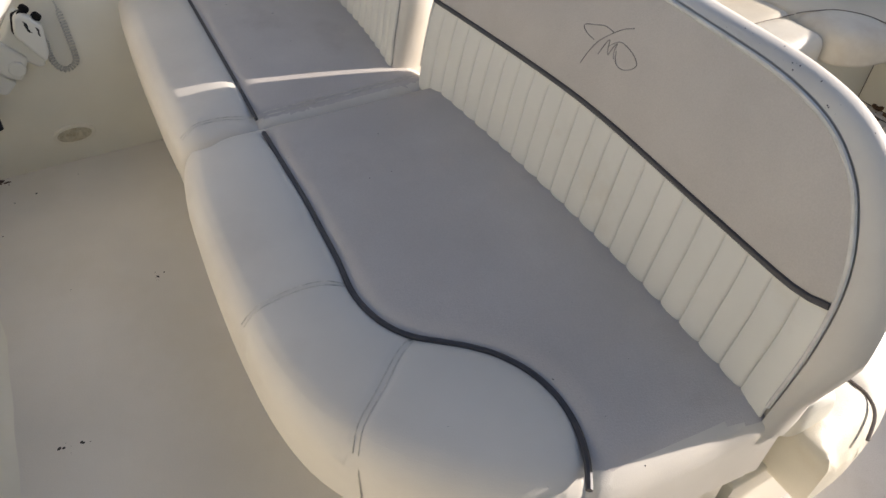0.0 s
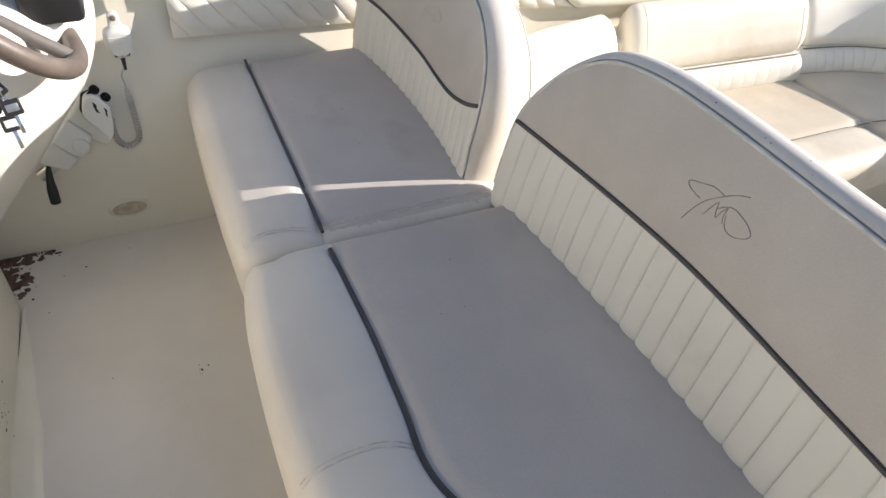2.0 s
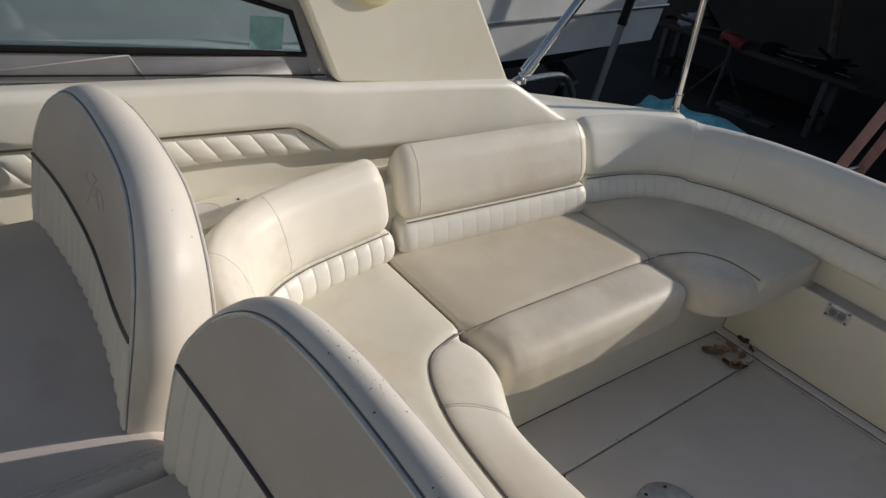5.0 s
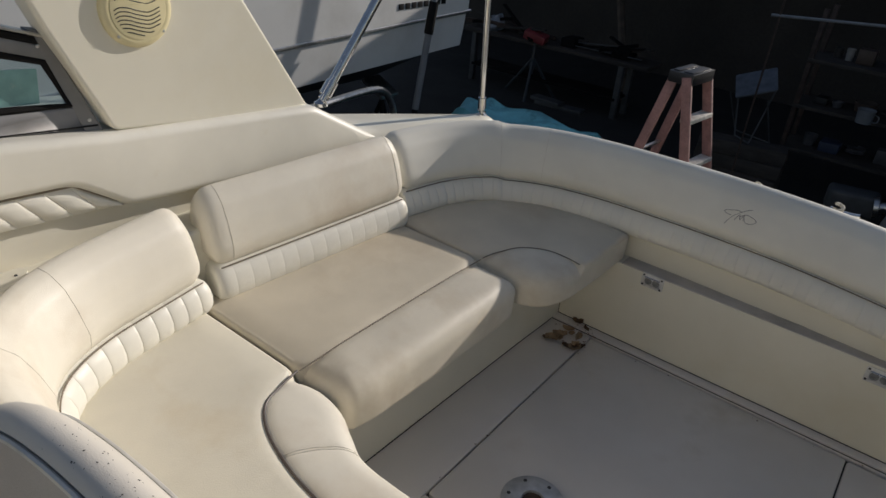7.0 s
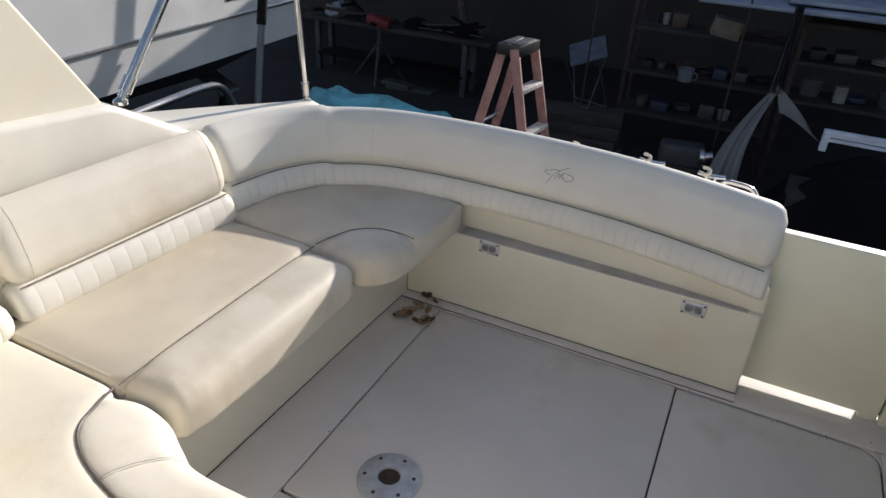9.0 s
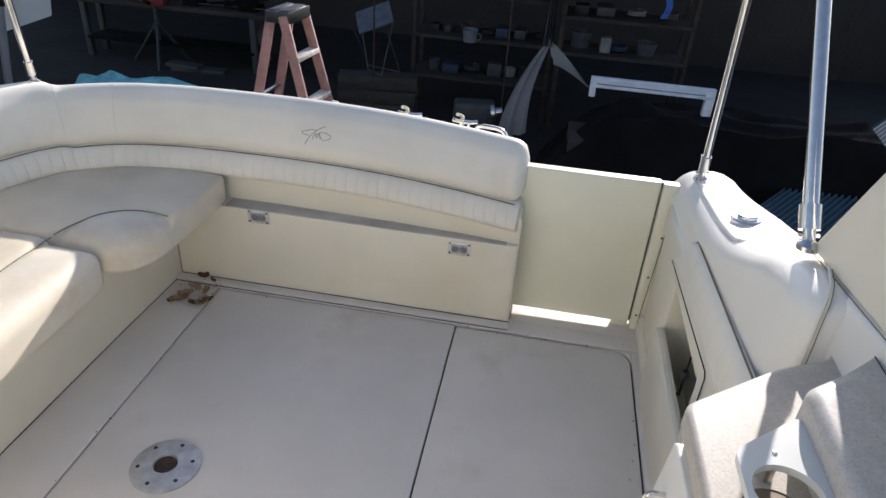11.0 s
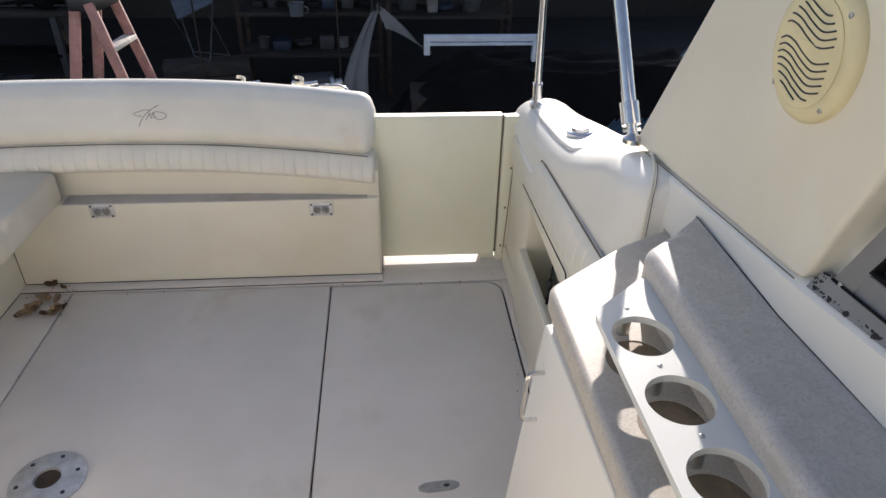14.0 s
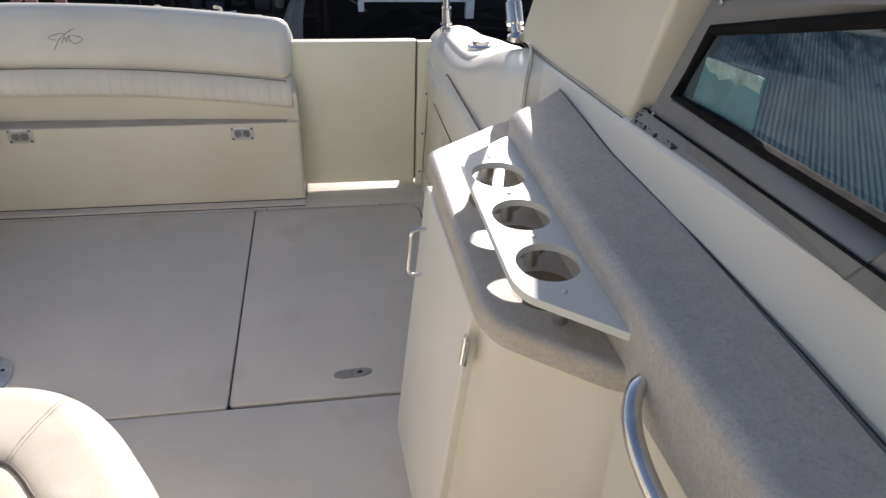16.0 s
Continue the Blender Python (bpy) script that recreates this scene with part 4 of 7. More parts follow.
def helm_back(chair, face, dip, y0, pitch, bend, thread, full, deep):
    """A seat back: a welted front face, a roll that turns over its rim to a second welt behind, a taupe panel above and pleats below."""
    line = [np.array(p) for p in spline(face, 4)][::-1]
    x0, x1 = min(p[0] for p in face), max(p[0] for p in face)
    w, c = x1 - x0, (x0 + x1) / 2

    def place(u, v, d):
        """d: proud of the front face, towards the bow."""
        if d < 0:
            d *= deep * (1 + 1.4 / deep * max(0.0, 1.03 - v) / 0.35)
        return u, y0 + 0.20 * (v - 0.66) - bend * ((u - c) / (w / 2)) ** 2 - d, v

    pts = dense(line, 0.012)

    def ring(e, d):
        return [place(q[0], q[1], d) for q in (p + (o - p) * (1 + (full if e > 0 else 0.0) * max(0.0, (p[0] - c) / (w / 2)) ** 4 * min(1.0, max(0.25, (p[1] - 0.66) / 0.12))) for p, o in zip(pts, inset(pts, -e)))]

    rings = [ring(e, d) for e, d in ROLL]
    m = len(pts)
    roll = ([p for r in rings for p in r], [(i * m + q, i * m + (q + 1) % m, (i + 1) * m + (q + 1) % m, (i + 1) * m + q) for i in range(len(rings) - 1) for q in range(m)])
    backing = mapped(slab(inset(pts, 0.001), -0.02, -0.0015, 0.0005, 0.0005, n=2, step=0.03), place)
    rear = mapped(slab(inset(pts, 0.025), -0.0475, -0.02, 0.0005, 0.0005, n=2, step=0.03), place)
    b = part("backrest", join(roll, backing, rear), PALE_VINYL, chair, "pale vinyl rolled back", sharp=50)
    cut = lambda u: float(np.interp(u, [q[0] for q in DIP], [q[1] for q in DIP]))
    DIP = [tuple(p) for p in spline(dip, 6)]
    inner = inset(pts, 0.004)
    ok = [p[1] > 0.694 for p in inner]
    k = next(i for i in range(len(inner)) if ok[i] and not ok[i - 1])
    rim = [p for p in inner[k:] + inner[:k] if p[1] > 0.694]
    up = [p for p in rim if p[1] > cut(p[0]) + 0.004]
    wave = [np.array((u, cut(u))) for u in np.linspace(up[-1][0], up[0][0], 40)]
    part("upper_panel", mapped(slab(up + wave, -0.012, 0.0045, 0.004, 0.001, n=3, step=0.03), place), TAUPE_VINYL, b, "taupe vinyl upper panel")
    part("welt", tube([place(p[0], p[1], 0.0025) for p in rim], 0.0030, 7), WELT, b, "pale grey welt")
    behind = inset(pts, 0.022)
    behind = [p for p in behind[k:] + behind[:k] if p[1] > 0.694]
    part("rear_welt", tube([place(p[0], p[1], -0.0478) for p in behind], 0.0026, 7), WELT, b, "pale rear welt")
    part("piping", tube([place(p[0], p[1] - 0.002, 0.004) for p in wave], 0.0040, 7), PIPING, b, "dark grey piping")
    lo, left, right = 0.668, min(p[0] for p in rim), max(p[0] for p in rim)
    count = round((right - left) / pitch)
    n = count * len(PLEAT)

    sides = [sorted((p[1], p[0]) for p in rim if (p[0] < c) == k) for k in (True, False)]
    edge_at = lambda k, v: float(np.interp(v, [q[0] for q in sides[k]], [q[1] for q in sides[k]]))

    def pleats(i, j):
        f, t = PLEAT[i % len(PLEAT)] if i < n else 0.0, j / 8
        share = (i // len(PLEAT) + f) / count
        u = left + (right - left) * share
        v = lo + (cut(u) - 0.002 - lo) * t
        u = edge_at(0, v) + (edge_at(1, v) - edge_at(0, v)) * share
        puff = 0.0062 * (math.sin(math.pi * f)) ** 0.42
        v = lo + (cut(u) - 0.002 - lo) * t
        edge = min(1, 0.9 + 1 * t, 4 * (1 - t) + 0.25)
        return place(u, v, 0.0008 + puff * (0.08 + 0.92 * edge))

    part("pleated_panel", grid(n + 1, 9, pleats), WHITE_VINYL, b, "white pleated vinyl lower panel", sharp=60)
    s = 0.110
    for p in MARK:
        part("embroidery", tube([place(x0 + w * 0.438 + q[0] * s, 0.880 - 0.032 * (w < 0.8) + q[1] * s, 0.0048) for q in spline(p, 8)], 0.0007, 5), thread, b, "embroidered flourish")
    return roll


roll_1 = helm_back(chair_1, BACK_1, PIPE_1, -1.937, 0.0372, 0.022, THREAD, 3.4, 1.0)
roll_2 = helm_back(chair_2, BACK_2, PIPE_2, -1.964, 0.0372, 0.030, TAUPE_VINYL, 1.2, 1.45)

# ================= corner lounge =================
L1_in = [(-0.238, -1.206), (-0.222, -1.27), (-0.200, -1.325), (-0.150, -1.366), (-0.069, -1.398), (0.05, -1.422), (0.30, -1.438), (0.55, -1.438), (0.61, -1.440), (0.645, -1.451), (0.677, -1.481), (0.712, -1.524), (0.752, -1.552), (0.80, -1.558), (0.840, -1.552), (0.870, -1.572), (0.896, -1.625)]
L1_out = [(-0.238, -1.206), (-0.17, -1.190), (-0.09, -1.203), (-0.02, -1.240), (0.06, -1.272), (0.24, -1.272), (0.46, -1.256), (0.56, -1.250), (0.635, -1.262), (0.702, -1.295), (0.762, -1.352), (0.812, -1.422), (0.864, -1.508), (0.892, -1.60), (0.900, -1.68)]
ARC3 = [(-0.236, -0.480), (-0.222, -0.42), (-0.19, -0.348), (-0.145, -0.307), (-0.10, -0.288), (-0.05, -0.284), (0.004, -0.292)]


lounge = thing("corner_lounge", "white and tan vinyl corner lounge round the cockpit", "sofa")


l1_out = [tuple(p) for p in spline(L1_out, 5)] + [(0.900, -1.72), (-0.34, -1.72), (-0.50, -1.60), (-0.57, -1.46), (-0.60, -1.206)]
sewn_cushion(lounge, l1_out, L1_in, [(0.900, -1.72), (-0.34, -1.72), (-0.50, -1.60), (-0.57, -1.46), (-0.60, -1.206), (-0.27, -1.206)], 0.278, 0.413, 0.062, 0.018, CREAM_VINYL, "cream forward lounge cushion with a curved white bolster", BROWN_PIPING, 0.0030, [[(-0.06, -1.40), (-0.02, -1.33), (0.03, -1.27)], [(0.645, -1.45), (0.665, -1.38), (0.690, -1.300)]], True, SOFT_VINYL)
l2_in = [(-0.236, -1.200), (-0.236, -0.90), (-0.234, -0.65), (-0.234, -0.482)]
l2_out = [(-0.64, -1.200), (-0.236, -1.200), (-0.14, -1.188), (-0.100, -1.160), (-0.088, -1.10), (-0.082, -0.9), (-0.080, -0.60), (-0.082, -0.515), (-0.095, -0.490), (-0.234, -0.482), (-0.62, -0.482)]
sewn_cushion(lounge, l2_out, l2_in, [(-0.28, -1.200), (-0.64, -1.200), (-0.62, -0.482), (-0.27, -0.482)], 0.278, 0.413, 0.060, 0.014, TAN_VINYL, "tan stained middle lounge cushion with a cream bolster", SEAMLINE, 0.0018, front=SOILED_VINYL)
l3_out = [(-0.60, -0.476), (-0.236, -0.478), (-0.12, -0.482), (-0.085, -0.478), (-0.050, -0.462), (-0.020, -0.432), (0.004, -0.385), (0.014, -0.33), (0.022, -0.20), (0.026, 0.022), (-0.15, 0.05), (-0.33, 0.01), (-0.47, -0.09), (-0.56, -0.25)]
sewn_cushion(lounge, l3_out, ARC3, [(0.020, -0.26), (0.026, 0.022), (-0.15, 0.05), (-0.33, 0.01), (-0.47, -0.09), (-0.56, -0.25), (-0.60, -0.476), (-0.27, -0.478)], 0.306, 0.413, 0.060, 0.016, TAN_VINYL, "tan corner lounge cushion with a curved cream edge", SEAMLINE, 0.0018, front=SOILED_VINYL, wrapped=0.014)


def backrest(path, pleat_z, roll_z, label, pitch, depth=0.0038, shift=(0.0, 0.0), thick=0.125, shrink=0.03, lean=0.03, cut_seams=(), roll_mat=None, end=0.03):
    """A two-part backrest along a level path: a pleated strip below and a rolled bolster above; shift: how far back the roll sits."""
    whole, (z0, z1) = length(path), pleat_z
    count = max(1, round(whole / pitch))
    pitch = whole / count
    P = along(path, [pitch * (k + f) for k in range(count) for f in PLEAT] + [whole])
    z1 = roll_z[0] + 0.006
    f0 = shift[0]
    strip = [(-0.09, z0), (-0.012, z0), (0.0, z0 + 0.006), (0.15 * f0 + 0.010, z0 + 0.22 * (z1 - z0)), (0.35 * f0 + 0.015, z0 + 0.45 * (z1 - z0)), (0.62 * f0 + 0.014, z0 + 0.70 * (z1 - z0)), (0.82 * f0 + 0.009, z0 + 0.88 * (z1 - z0)), (f0 - 0.004, z1), (-0.09, z1)]

    def scallop(s, k, u, v):
        if pitch and 1 < k < 8:
            u += depth * (abs(math.sin(math.pi * s / pitch)) ** 0.42 - 1)
        return u, v

    a, c = roll_z
    h, f = c - a, shift[0]
    ring = [(f - 0.004, a + 0.004), (f + 0.006, a + 0.018), (f + 0.009, a + 0.25 * h), (f + 0.004 - lean * 0.4, a + 0.55 * h), (f - 0.008 - lean * 0.7, a + 0.80 * h),
            (f - 0.028 - lean, a + 0.95 * h), (f - 0.055 - lean, c), (f - thick + 0.03 - lean, c - 0.004), (f - thick - lean, c - 0.04), (f - thick - lean * 0.5, a), (f - 0.03, a)]
    ring = [tuple(p) for p in resample([np.array(p) for p in ring + ring[:1]], 0.012)][:-1]
    roll = sweep(resample(path, 0.015), ring, shrink=shrink)
    b = part("backrest", roll, roll_mat or SOFT_VINYL, lounge, label, sharp=70)
    part("pleated_strip", sweep(P, strip, swell=scallop, shrink=end), WHITE_VINYL, b, "white pleated vinyl strip", sharp=60)
    line = []
    Q = resample(path, 0.02)
    for i, p in enumerate(Q):
        t = Q[min(i + 1, len(Q) - 1)] - Q[max(i - 1, 0)]
        n = np.array((t[1], -t[0])) / np.linalg.norm(t[:2])
        line.append((p[0] + n[0] * (f + 0.0085), p[1] + n[1] * (f + 0.0085), (p[2] if len(p) > 2 else 0) + a + 0.003))
    # seam set forward in dark colour to stand in for the crease's shade
    part("welt", tube(line[1:-1], 0.0019, 6), SEAMLINE, b, "thin seam, dark for the crease's shade")
    for frac in cut_seams:
        i = min(range(1, len(Q) - 1), key=(lambda k: math.hypot(Q[k][0] - frac[0], Q[k][1] - frac[1])) if isinstance(frac, tuple) else (lambda k: abs(k / len(Q) - frac)))
        t = Q[i + 1] - Q[i - 1]
        n = np.array((t[1], -t[0])) / np.linalg.norm(t[:2])
        zz = Q[i][2] if len(Q[i]) > 2 else 0
        front = [q for q in ring if q[0] > f - thick + 0.02 - lean and q[1] > a + 0.01]
        front = sorted(front, key=lambda q: -q[0] + q[1])
        part("stitching", tube([(Q[i][0] + n[0] * (u + 0.0001), Q[i][1] + n[1] * (u + 0.0001), zz + v + 0.0002) for u, v in front], 0.0006, 5), STITCH, b)
    return b


fwd_path = spline([(0.84, -1.655), (0.30, -1.655), (-0.10, -1.665), (-0.30, -1.660), (-0.41, -1.625), (-0.475, -1.565), (-0.520, -1.47), (-0.545, -1.36), (-0.579, -1.182)], 8)
backrest(fwd_path, (0.405, 0.485), (0.490, 0.684), "white vinyl curved forward lounge backrest with pleats", 0.046, 0.0034, thick=0.090, shift=(-0.022, 0), shrink=0.05, lean=0.030, cut_seams=(0.69, 0.80))
mid_path = [np.array(p) for p in ((-0.583, -1.160), (-0.536, -0.468))]
backrest(mid_path, (0.405, 0.495), (0.500, 0.700), "white vinyl middle lounge backrest with pleats", 0.050, 0.0008, thick=0.084, shift=(-0.026, 0), shrink=0.05, lean=0.028, cut_seams=(0.085, 0.915))
aft_path = spline([(-0.572, -0.440, 0), (-0.532, -0.25, 0), (-0.452, -0.115, 0), (-0.320, -0.025, 0), (-0.15, 0.018, 0), (0.05, 0.033, 0), (0.30, 0.036, -0.001), (0.55, 0.032, -0.008), (0.80, 0.020, -0.025), (1.015, 0.006, -0.046)], 8)
turn_at = min(range(len(aft_path)), key=lambda k: math.hypot(aft_path[k][0] + 0.440, aft_path[k][1] + 0.100))
aft_path = [p + np.array((0, 0, 0.010)) if k <= turn_at else p for k, p in enumerate(aft_path)]
aft = backrest(aft_path, (0.396, 0.474), (0.478, 0.656), "long white vinyl transom backrest wrapping the corner", 0.036, 0.0034, shift=(-0.040, 0), thick=0.103, lean=0.040, shrink=0.05, cut_seams=((-0.440, -0.100), (-0.325, -0.027)), roll_mat=WHITE_VINYL, end=0.006)
s = 0.085
aft_geo = ([tuple(v.co) for v in aft.data.vertices], [tuple(f.vertices) for f in aft.data.polygons])
for p in MARK:
    part("embroidery", tube(draped([(0.285 + q[0] * s * 1.15, 0.0, 0.536 + q[1] * s) for q in spline(p, 8)], aft_geo, (0, 1, 0), 0.0004), 0.001, 5), THREAD, aft, "dark embroidered flourish")

# starboard side upholstery: a padded band above, a pleated panel below
band = thing("side_bolster", "padded white vinyl side bolster with dark piping", "side cushion")
band_o = [(-2.335, 0.948), (-1.95, 0.922), (-1.513, 0.896), (-1.273, 0.862), (-0.70, 0.812), (-0.430, 0.652), (-0.515, 0.636), (-1.0, 0.657), (-1.285, 0.682), (-1.400, 0.768), (-1.54, 0.778), (-1.95, 0.806), (-2.387, 0.839)]
part("pad", mapped(slab(rounded(band_o, [0.01, 0, 0, 0, 0.03, 0.01, 0.02, 0, 0.02, 0.03, 0, 0, 0.01], 4), -0.02, 0.036, 0.022, 0.004, n=5, step=0.05), lambda u, v, w: (-0.762 + 0.025 * max(0.0, (u + 1.0)) + w, u, v)), WHITE_VINYL, band)
low = lambda y: float(np.interp(y, (-2.42, -1.557, -1.354, -1.29), (0.738, 0.706, 0.690, 0.684)))
high = lambda y: float(np.interp(y, (-2.387, -1.95, -1.54, -1.40, -1.29), (0.836, 0.803, 0.775, 0.765, 0.690)))


def side_pleats(i, j):
    k, t = PLEAT[i % len(PLEAT)], j / 8
    z = 0.70 + 0.075 * t
    for _ in range(3):
        y = min(max(-1.633 + 0.0547 * (i // len(PLEAT) - 15 + k) - 0.77 * (z - 0.775), -2.41), -1.295)
        z = low(y) + (high(y) - low(y)) * t
    edge = min(1, 3 * t + 0.2, 3 * (1 - t) + 0.2)
    return -0.750 + (0.007 + 0.006 * math.sin(math.pi * k) ** 0.4) * edge * min(1.0, 0.1 + (y + 2.415) / 0.03), y, z


part("pleated_panel", grid(22 * len(PLEAT), 9, side_pleats), WHITE_VINYL, band, "white vinyl panel with slanting pleats", sharp=60)
part("piping", tube([(-0.742, y, high(y) + 0.002) for y in (-2.387, -2.2, -1.95, -1.7, -1.54, -1.40, -1.37, -1.33, -1.29)], 0.0034, 6), SEAMLINE, band)

# ================= wet bar to port =================
bar = thing("cabinet", "cream moulded wet-bar cabinet with one closed door", "cabinet")
cab_hi = rounded([(1.320, -1.105), (1.336, -1.505), (1.46, -1.665), (1.62, -1.70), (1.62, -0.985), (1.475, -0.985)], [0.015, 0.03, 0.02, 0, 0, 0.02])
cab_lo = rounded([(1.262, -1.105), (1.285, -1.520), (1.43, -1.70), (1.62, -1.72), (1.62, -0.985), (1.46, -0.985)], [0.015, 0.03, 0.02, 0, 0, 0.02])
n = len(cab_hi)
cab = ([(*p, 0.0) for p in cab_lo] + [(*p, 0.69) for p in cab_hi], [(i, (i + 1) % n, n + (i + 1) % n, n + i) for i in range(n)] + [tuple(range(n))[::-1]])
part("body", cab, GELCOAT, bar)


def face(y, z, d):
    """A place on the cabinet's door face, d metres proud."""
    t = z / 0.69
    a = np.array((1.262, -1.105)) * (1 - t) + np.array((1.320, -1.105)) * t
    b = np.array((1.285, -1.520)) * (1 - t) + np.array((1.336, -1.505)) * t
    k = (y - a[1]) / (b[1] - a[1])
    p = a + (b - a) * k
    return p[0] - d, y, z


cdoor = part("door", mapped(slab(rounded([(-1.125, 0.05), (-1.482, 0.05), (-1.482, 0.672), (-1.125, 0.672)], 0.012), 0.0, 0.016, 0.004, 0.0, n=3, step=0.1), lambda u, v, w: face(u, v, w)), WHITE_GEL, bar, "white cabinet door")
hp = [face(-1.172, 0.607, 0.016), face(-1.172, 0.607, 0.038), face(-1.176, 0.600, 0.044), face(-1.182, 0.525, 0.044), face(-1.184, 0.516, 0.038), face(-1.184, 0.516, 0.016)]
part("handle", tube(resample([np.array(p) for p in hp], 0.006), 0.0038, 8), STEEL, cdoor, "steel pull handle")
part("hinge", join(mapped(box(-1.498, -1.478, 0.582, 0.628, 0.014, 0.0185, 0.001), lambda u, v, w: face(u, v, w)), tube([face(-1.488, 0.580, 0.019), face(-1.488, 0.630, 0.019)], 0.0035, 8)), STEEL, bar, "steel butt hinge")
for z in (0.594, 0.616):
    part("screw", moved(lathe([(0.003, 0), (0.002, 0.002)], 8), Matrix.Translation(face(-1.483, z, 0.0187)) @ pose(0, 0, 0, 0, -90, 0)), DULL_STEEL, bar)

STAINED = material("stained_recess", (0.24, 0.18, 0.115), 0.45, var=0.15, scale=25, stain=(0.13, 0.095, 0.06), stain_scale=30, stain_at=(0.5, 0.7))
HOLES = [(1.392, -1.286), (1.3975, -1.404), (1.403, -1.519)]
low_top = thing("counter_lower", "speckled grey solid-surface counter with cup recesses", "countertop")
low_o = rounded([(1.306, -1.107), (1.312, -1.535), (1.330, -1.580), (1.450, -1.674), (1.50, -1.68), (1.572, -1.66), (1.573, -0.930), (1.461, -0.988)], [0.02, 0.016, 0.018, 0.02, 0.02, 0.02, 0.006, 0.02])
part("slab", bullnose(low_o, [circle(x, y, 0.043, 28)[::-1] for x, y in HOLES], 0.692, 0.7292, 0.011), STONE_BOUNCE, low_top)
for x, y in HOLES:
    part("cup_recess", moved(lathe([(0.0432, 0.7282), (0.0415, 0.668), (0.0395, 0.652), (0.0355, 0.647), (0.0345, 0.640), (0.0, 0.640)], 32), pose(x, y, 0)), STAINED, low_top, "stained round cup recess")

up_top = thing("counter_upper", "speckled grey solid-surface upper counter with rounded edge", "countertop")
up_o = rounded([(1.440, -1.130), (1.447, -1.45), (1.456, -1.70), (1.474, -2.0), (1.50, -3.0), (1.60, -3.0), (1.588, -1.80), (1.572, -1.35), (1.560, -1.038)], [0.02, 0, 0, 0, 0, 0, 0, 0, 0.004])
part("slab", slab(up_o, 0.700, 0.812, 0.020, 0.004, n=6, step=0.05, tight=[(1.600, -3.0), (1.588, -1.80), (1.572, -1.35), (1.562, -1.030)], rt=0.003), STONE, up_top)
part("joint_seal", tube([(1.5585, -1.04, 0.8115), (1.560, -1.305, 0.8125), (1.577, -1.5, 0.8125), (1.590, -1.75, 0.8125), (1.608, -2.4, 0.8125), (1.60, -3.0, 0.8125)], 0.0012, 6), GAP, up_top, "dark sealant line")
structure("bar_wall", slab(rounded([(1.462, -1.66), (1.480, -2.0), (1.505, -3.0), (1.70, -3.0), (1.70, -1.66)], 0.0), 0.0, 0.702, 0.004), GELCOAT, "cream moulded wall under the upper counter", "wall")

rack = thing("cup_rack", "white plastic cup rack with three holes on steel posts", "cup holder")
plate_o = rounded([(1.341, -1.230), (1.347, -1.552), (1.358, -1.582), (1.464, -1.668), (1.449, -1.40), (1.446, -1.165), (1.436, -1.152)], [0.016, 0.012, 0.012, 0.006, 0, 0.006, 0.008], 4)
part("plate", pierced(plate_o if area(plate_o) > 0 else plate_o[::-1], [circle(x, y, 0.0415, 36)[::-1] for x, y in HOLES], 0.7625, 0.7735), PLASTIC, rack)
for x, y in ((1.3895, -1.225), (1.394, -1.344), (1.400, -1.461), (1.405, -1.580)):
    part("post", moved(lathe([(0.0095, 0.7292), (0.0095, 0.7630)], 16), pose(x, y, 0)), DULL_STEEL, rack, "short steel post")
    part("screw", moved(lathe([(0.0036, 0.7735), (0.0032, 0.7747), (0.0012, 0.7752)], 12), pose(x, y, 0)), DULL_STEEL, rack)

grab = thing("grab_rail", "curved stainless grab rail on the bar wall", "grab rail")
gp = spline([(1.468, -1.700, 0.745), (1.446, -1.712, 0.740), (1.432, -1.742, 0.728), (1.429, -1.785, 0.714), (1.431, -1.86, 0.706), (1.436, -2.00, 0.700), (1.440, -2.10, 0.700), (1.452, -2.15, 0.705), (1.486, -2.165, 0.705)], 8)
part("rail", tube(gp, 0.0105, 12), STEEL, grab)
for p in (gp[0], gp[-1]):
    part("flange", moved(lathe([(0.022, -0.006), (0.022, 0.0), (0.018, 0.004), (0.0, 0.004)], 20), Matrix.Translation(p) @ pose(0, 0, 0, 0, -90, 0)), STEEL, grab)

MILDEW = material("black_mildew", (0.035, 0.033, 0.03), 0.9, var=0.2, scale=60)
dirt("mildew", specks(3, [(0.27, -1.855, 0.03, 0.012), (0.33, -1.845, 0.03, 0.012), (0.55, -1.86, 0.12, 0.012), (0.72, -1.87, 0.06, 0.014)], 0.0003, 0.0013, 36, roll_1), MILDEW, "black mildew spots on the rolled seat back")
dirt("mildew", specks(5, [(-0.3, -1.87, 0.15, 0.014)], 0.0004, 0.0014, 30, roll_2), MILDEW, "black mildew spots on the rolled seat back")
dirt("grit", specks(7, [(0.30, -2.15, 0.16, 0.08), (0.62, -2.10, 0.12, 0.07), (-0.3, -2.12, 0.18, 0.06)], 0.0005, 0.0016, 9, join(slab(out1, 0.6, 0.684, 0.026, step=0.05, crown=0.007), slab(out2, 0.6, 0.684, 0.03, step=0.05, crown=0.007))), MILDEW, "fine dark grit on the helm seats")

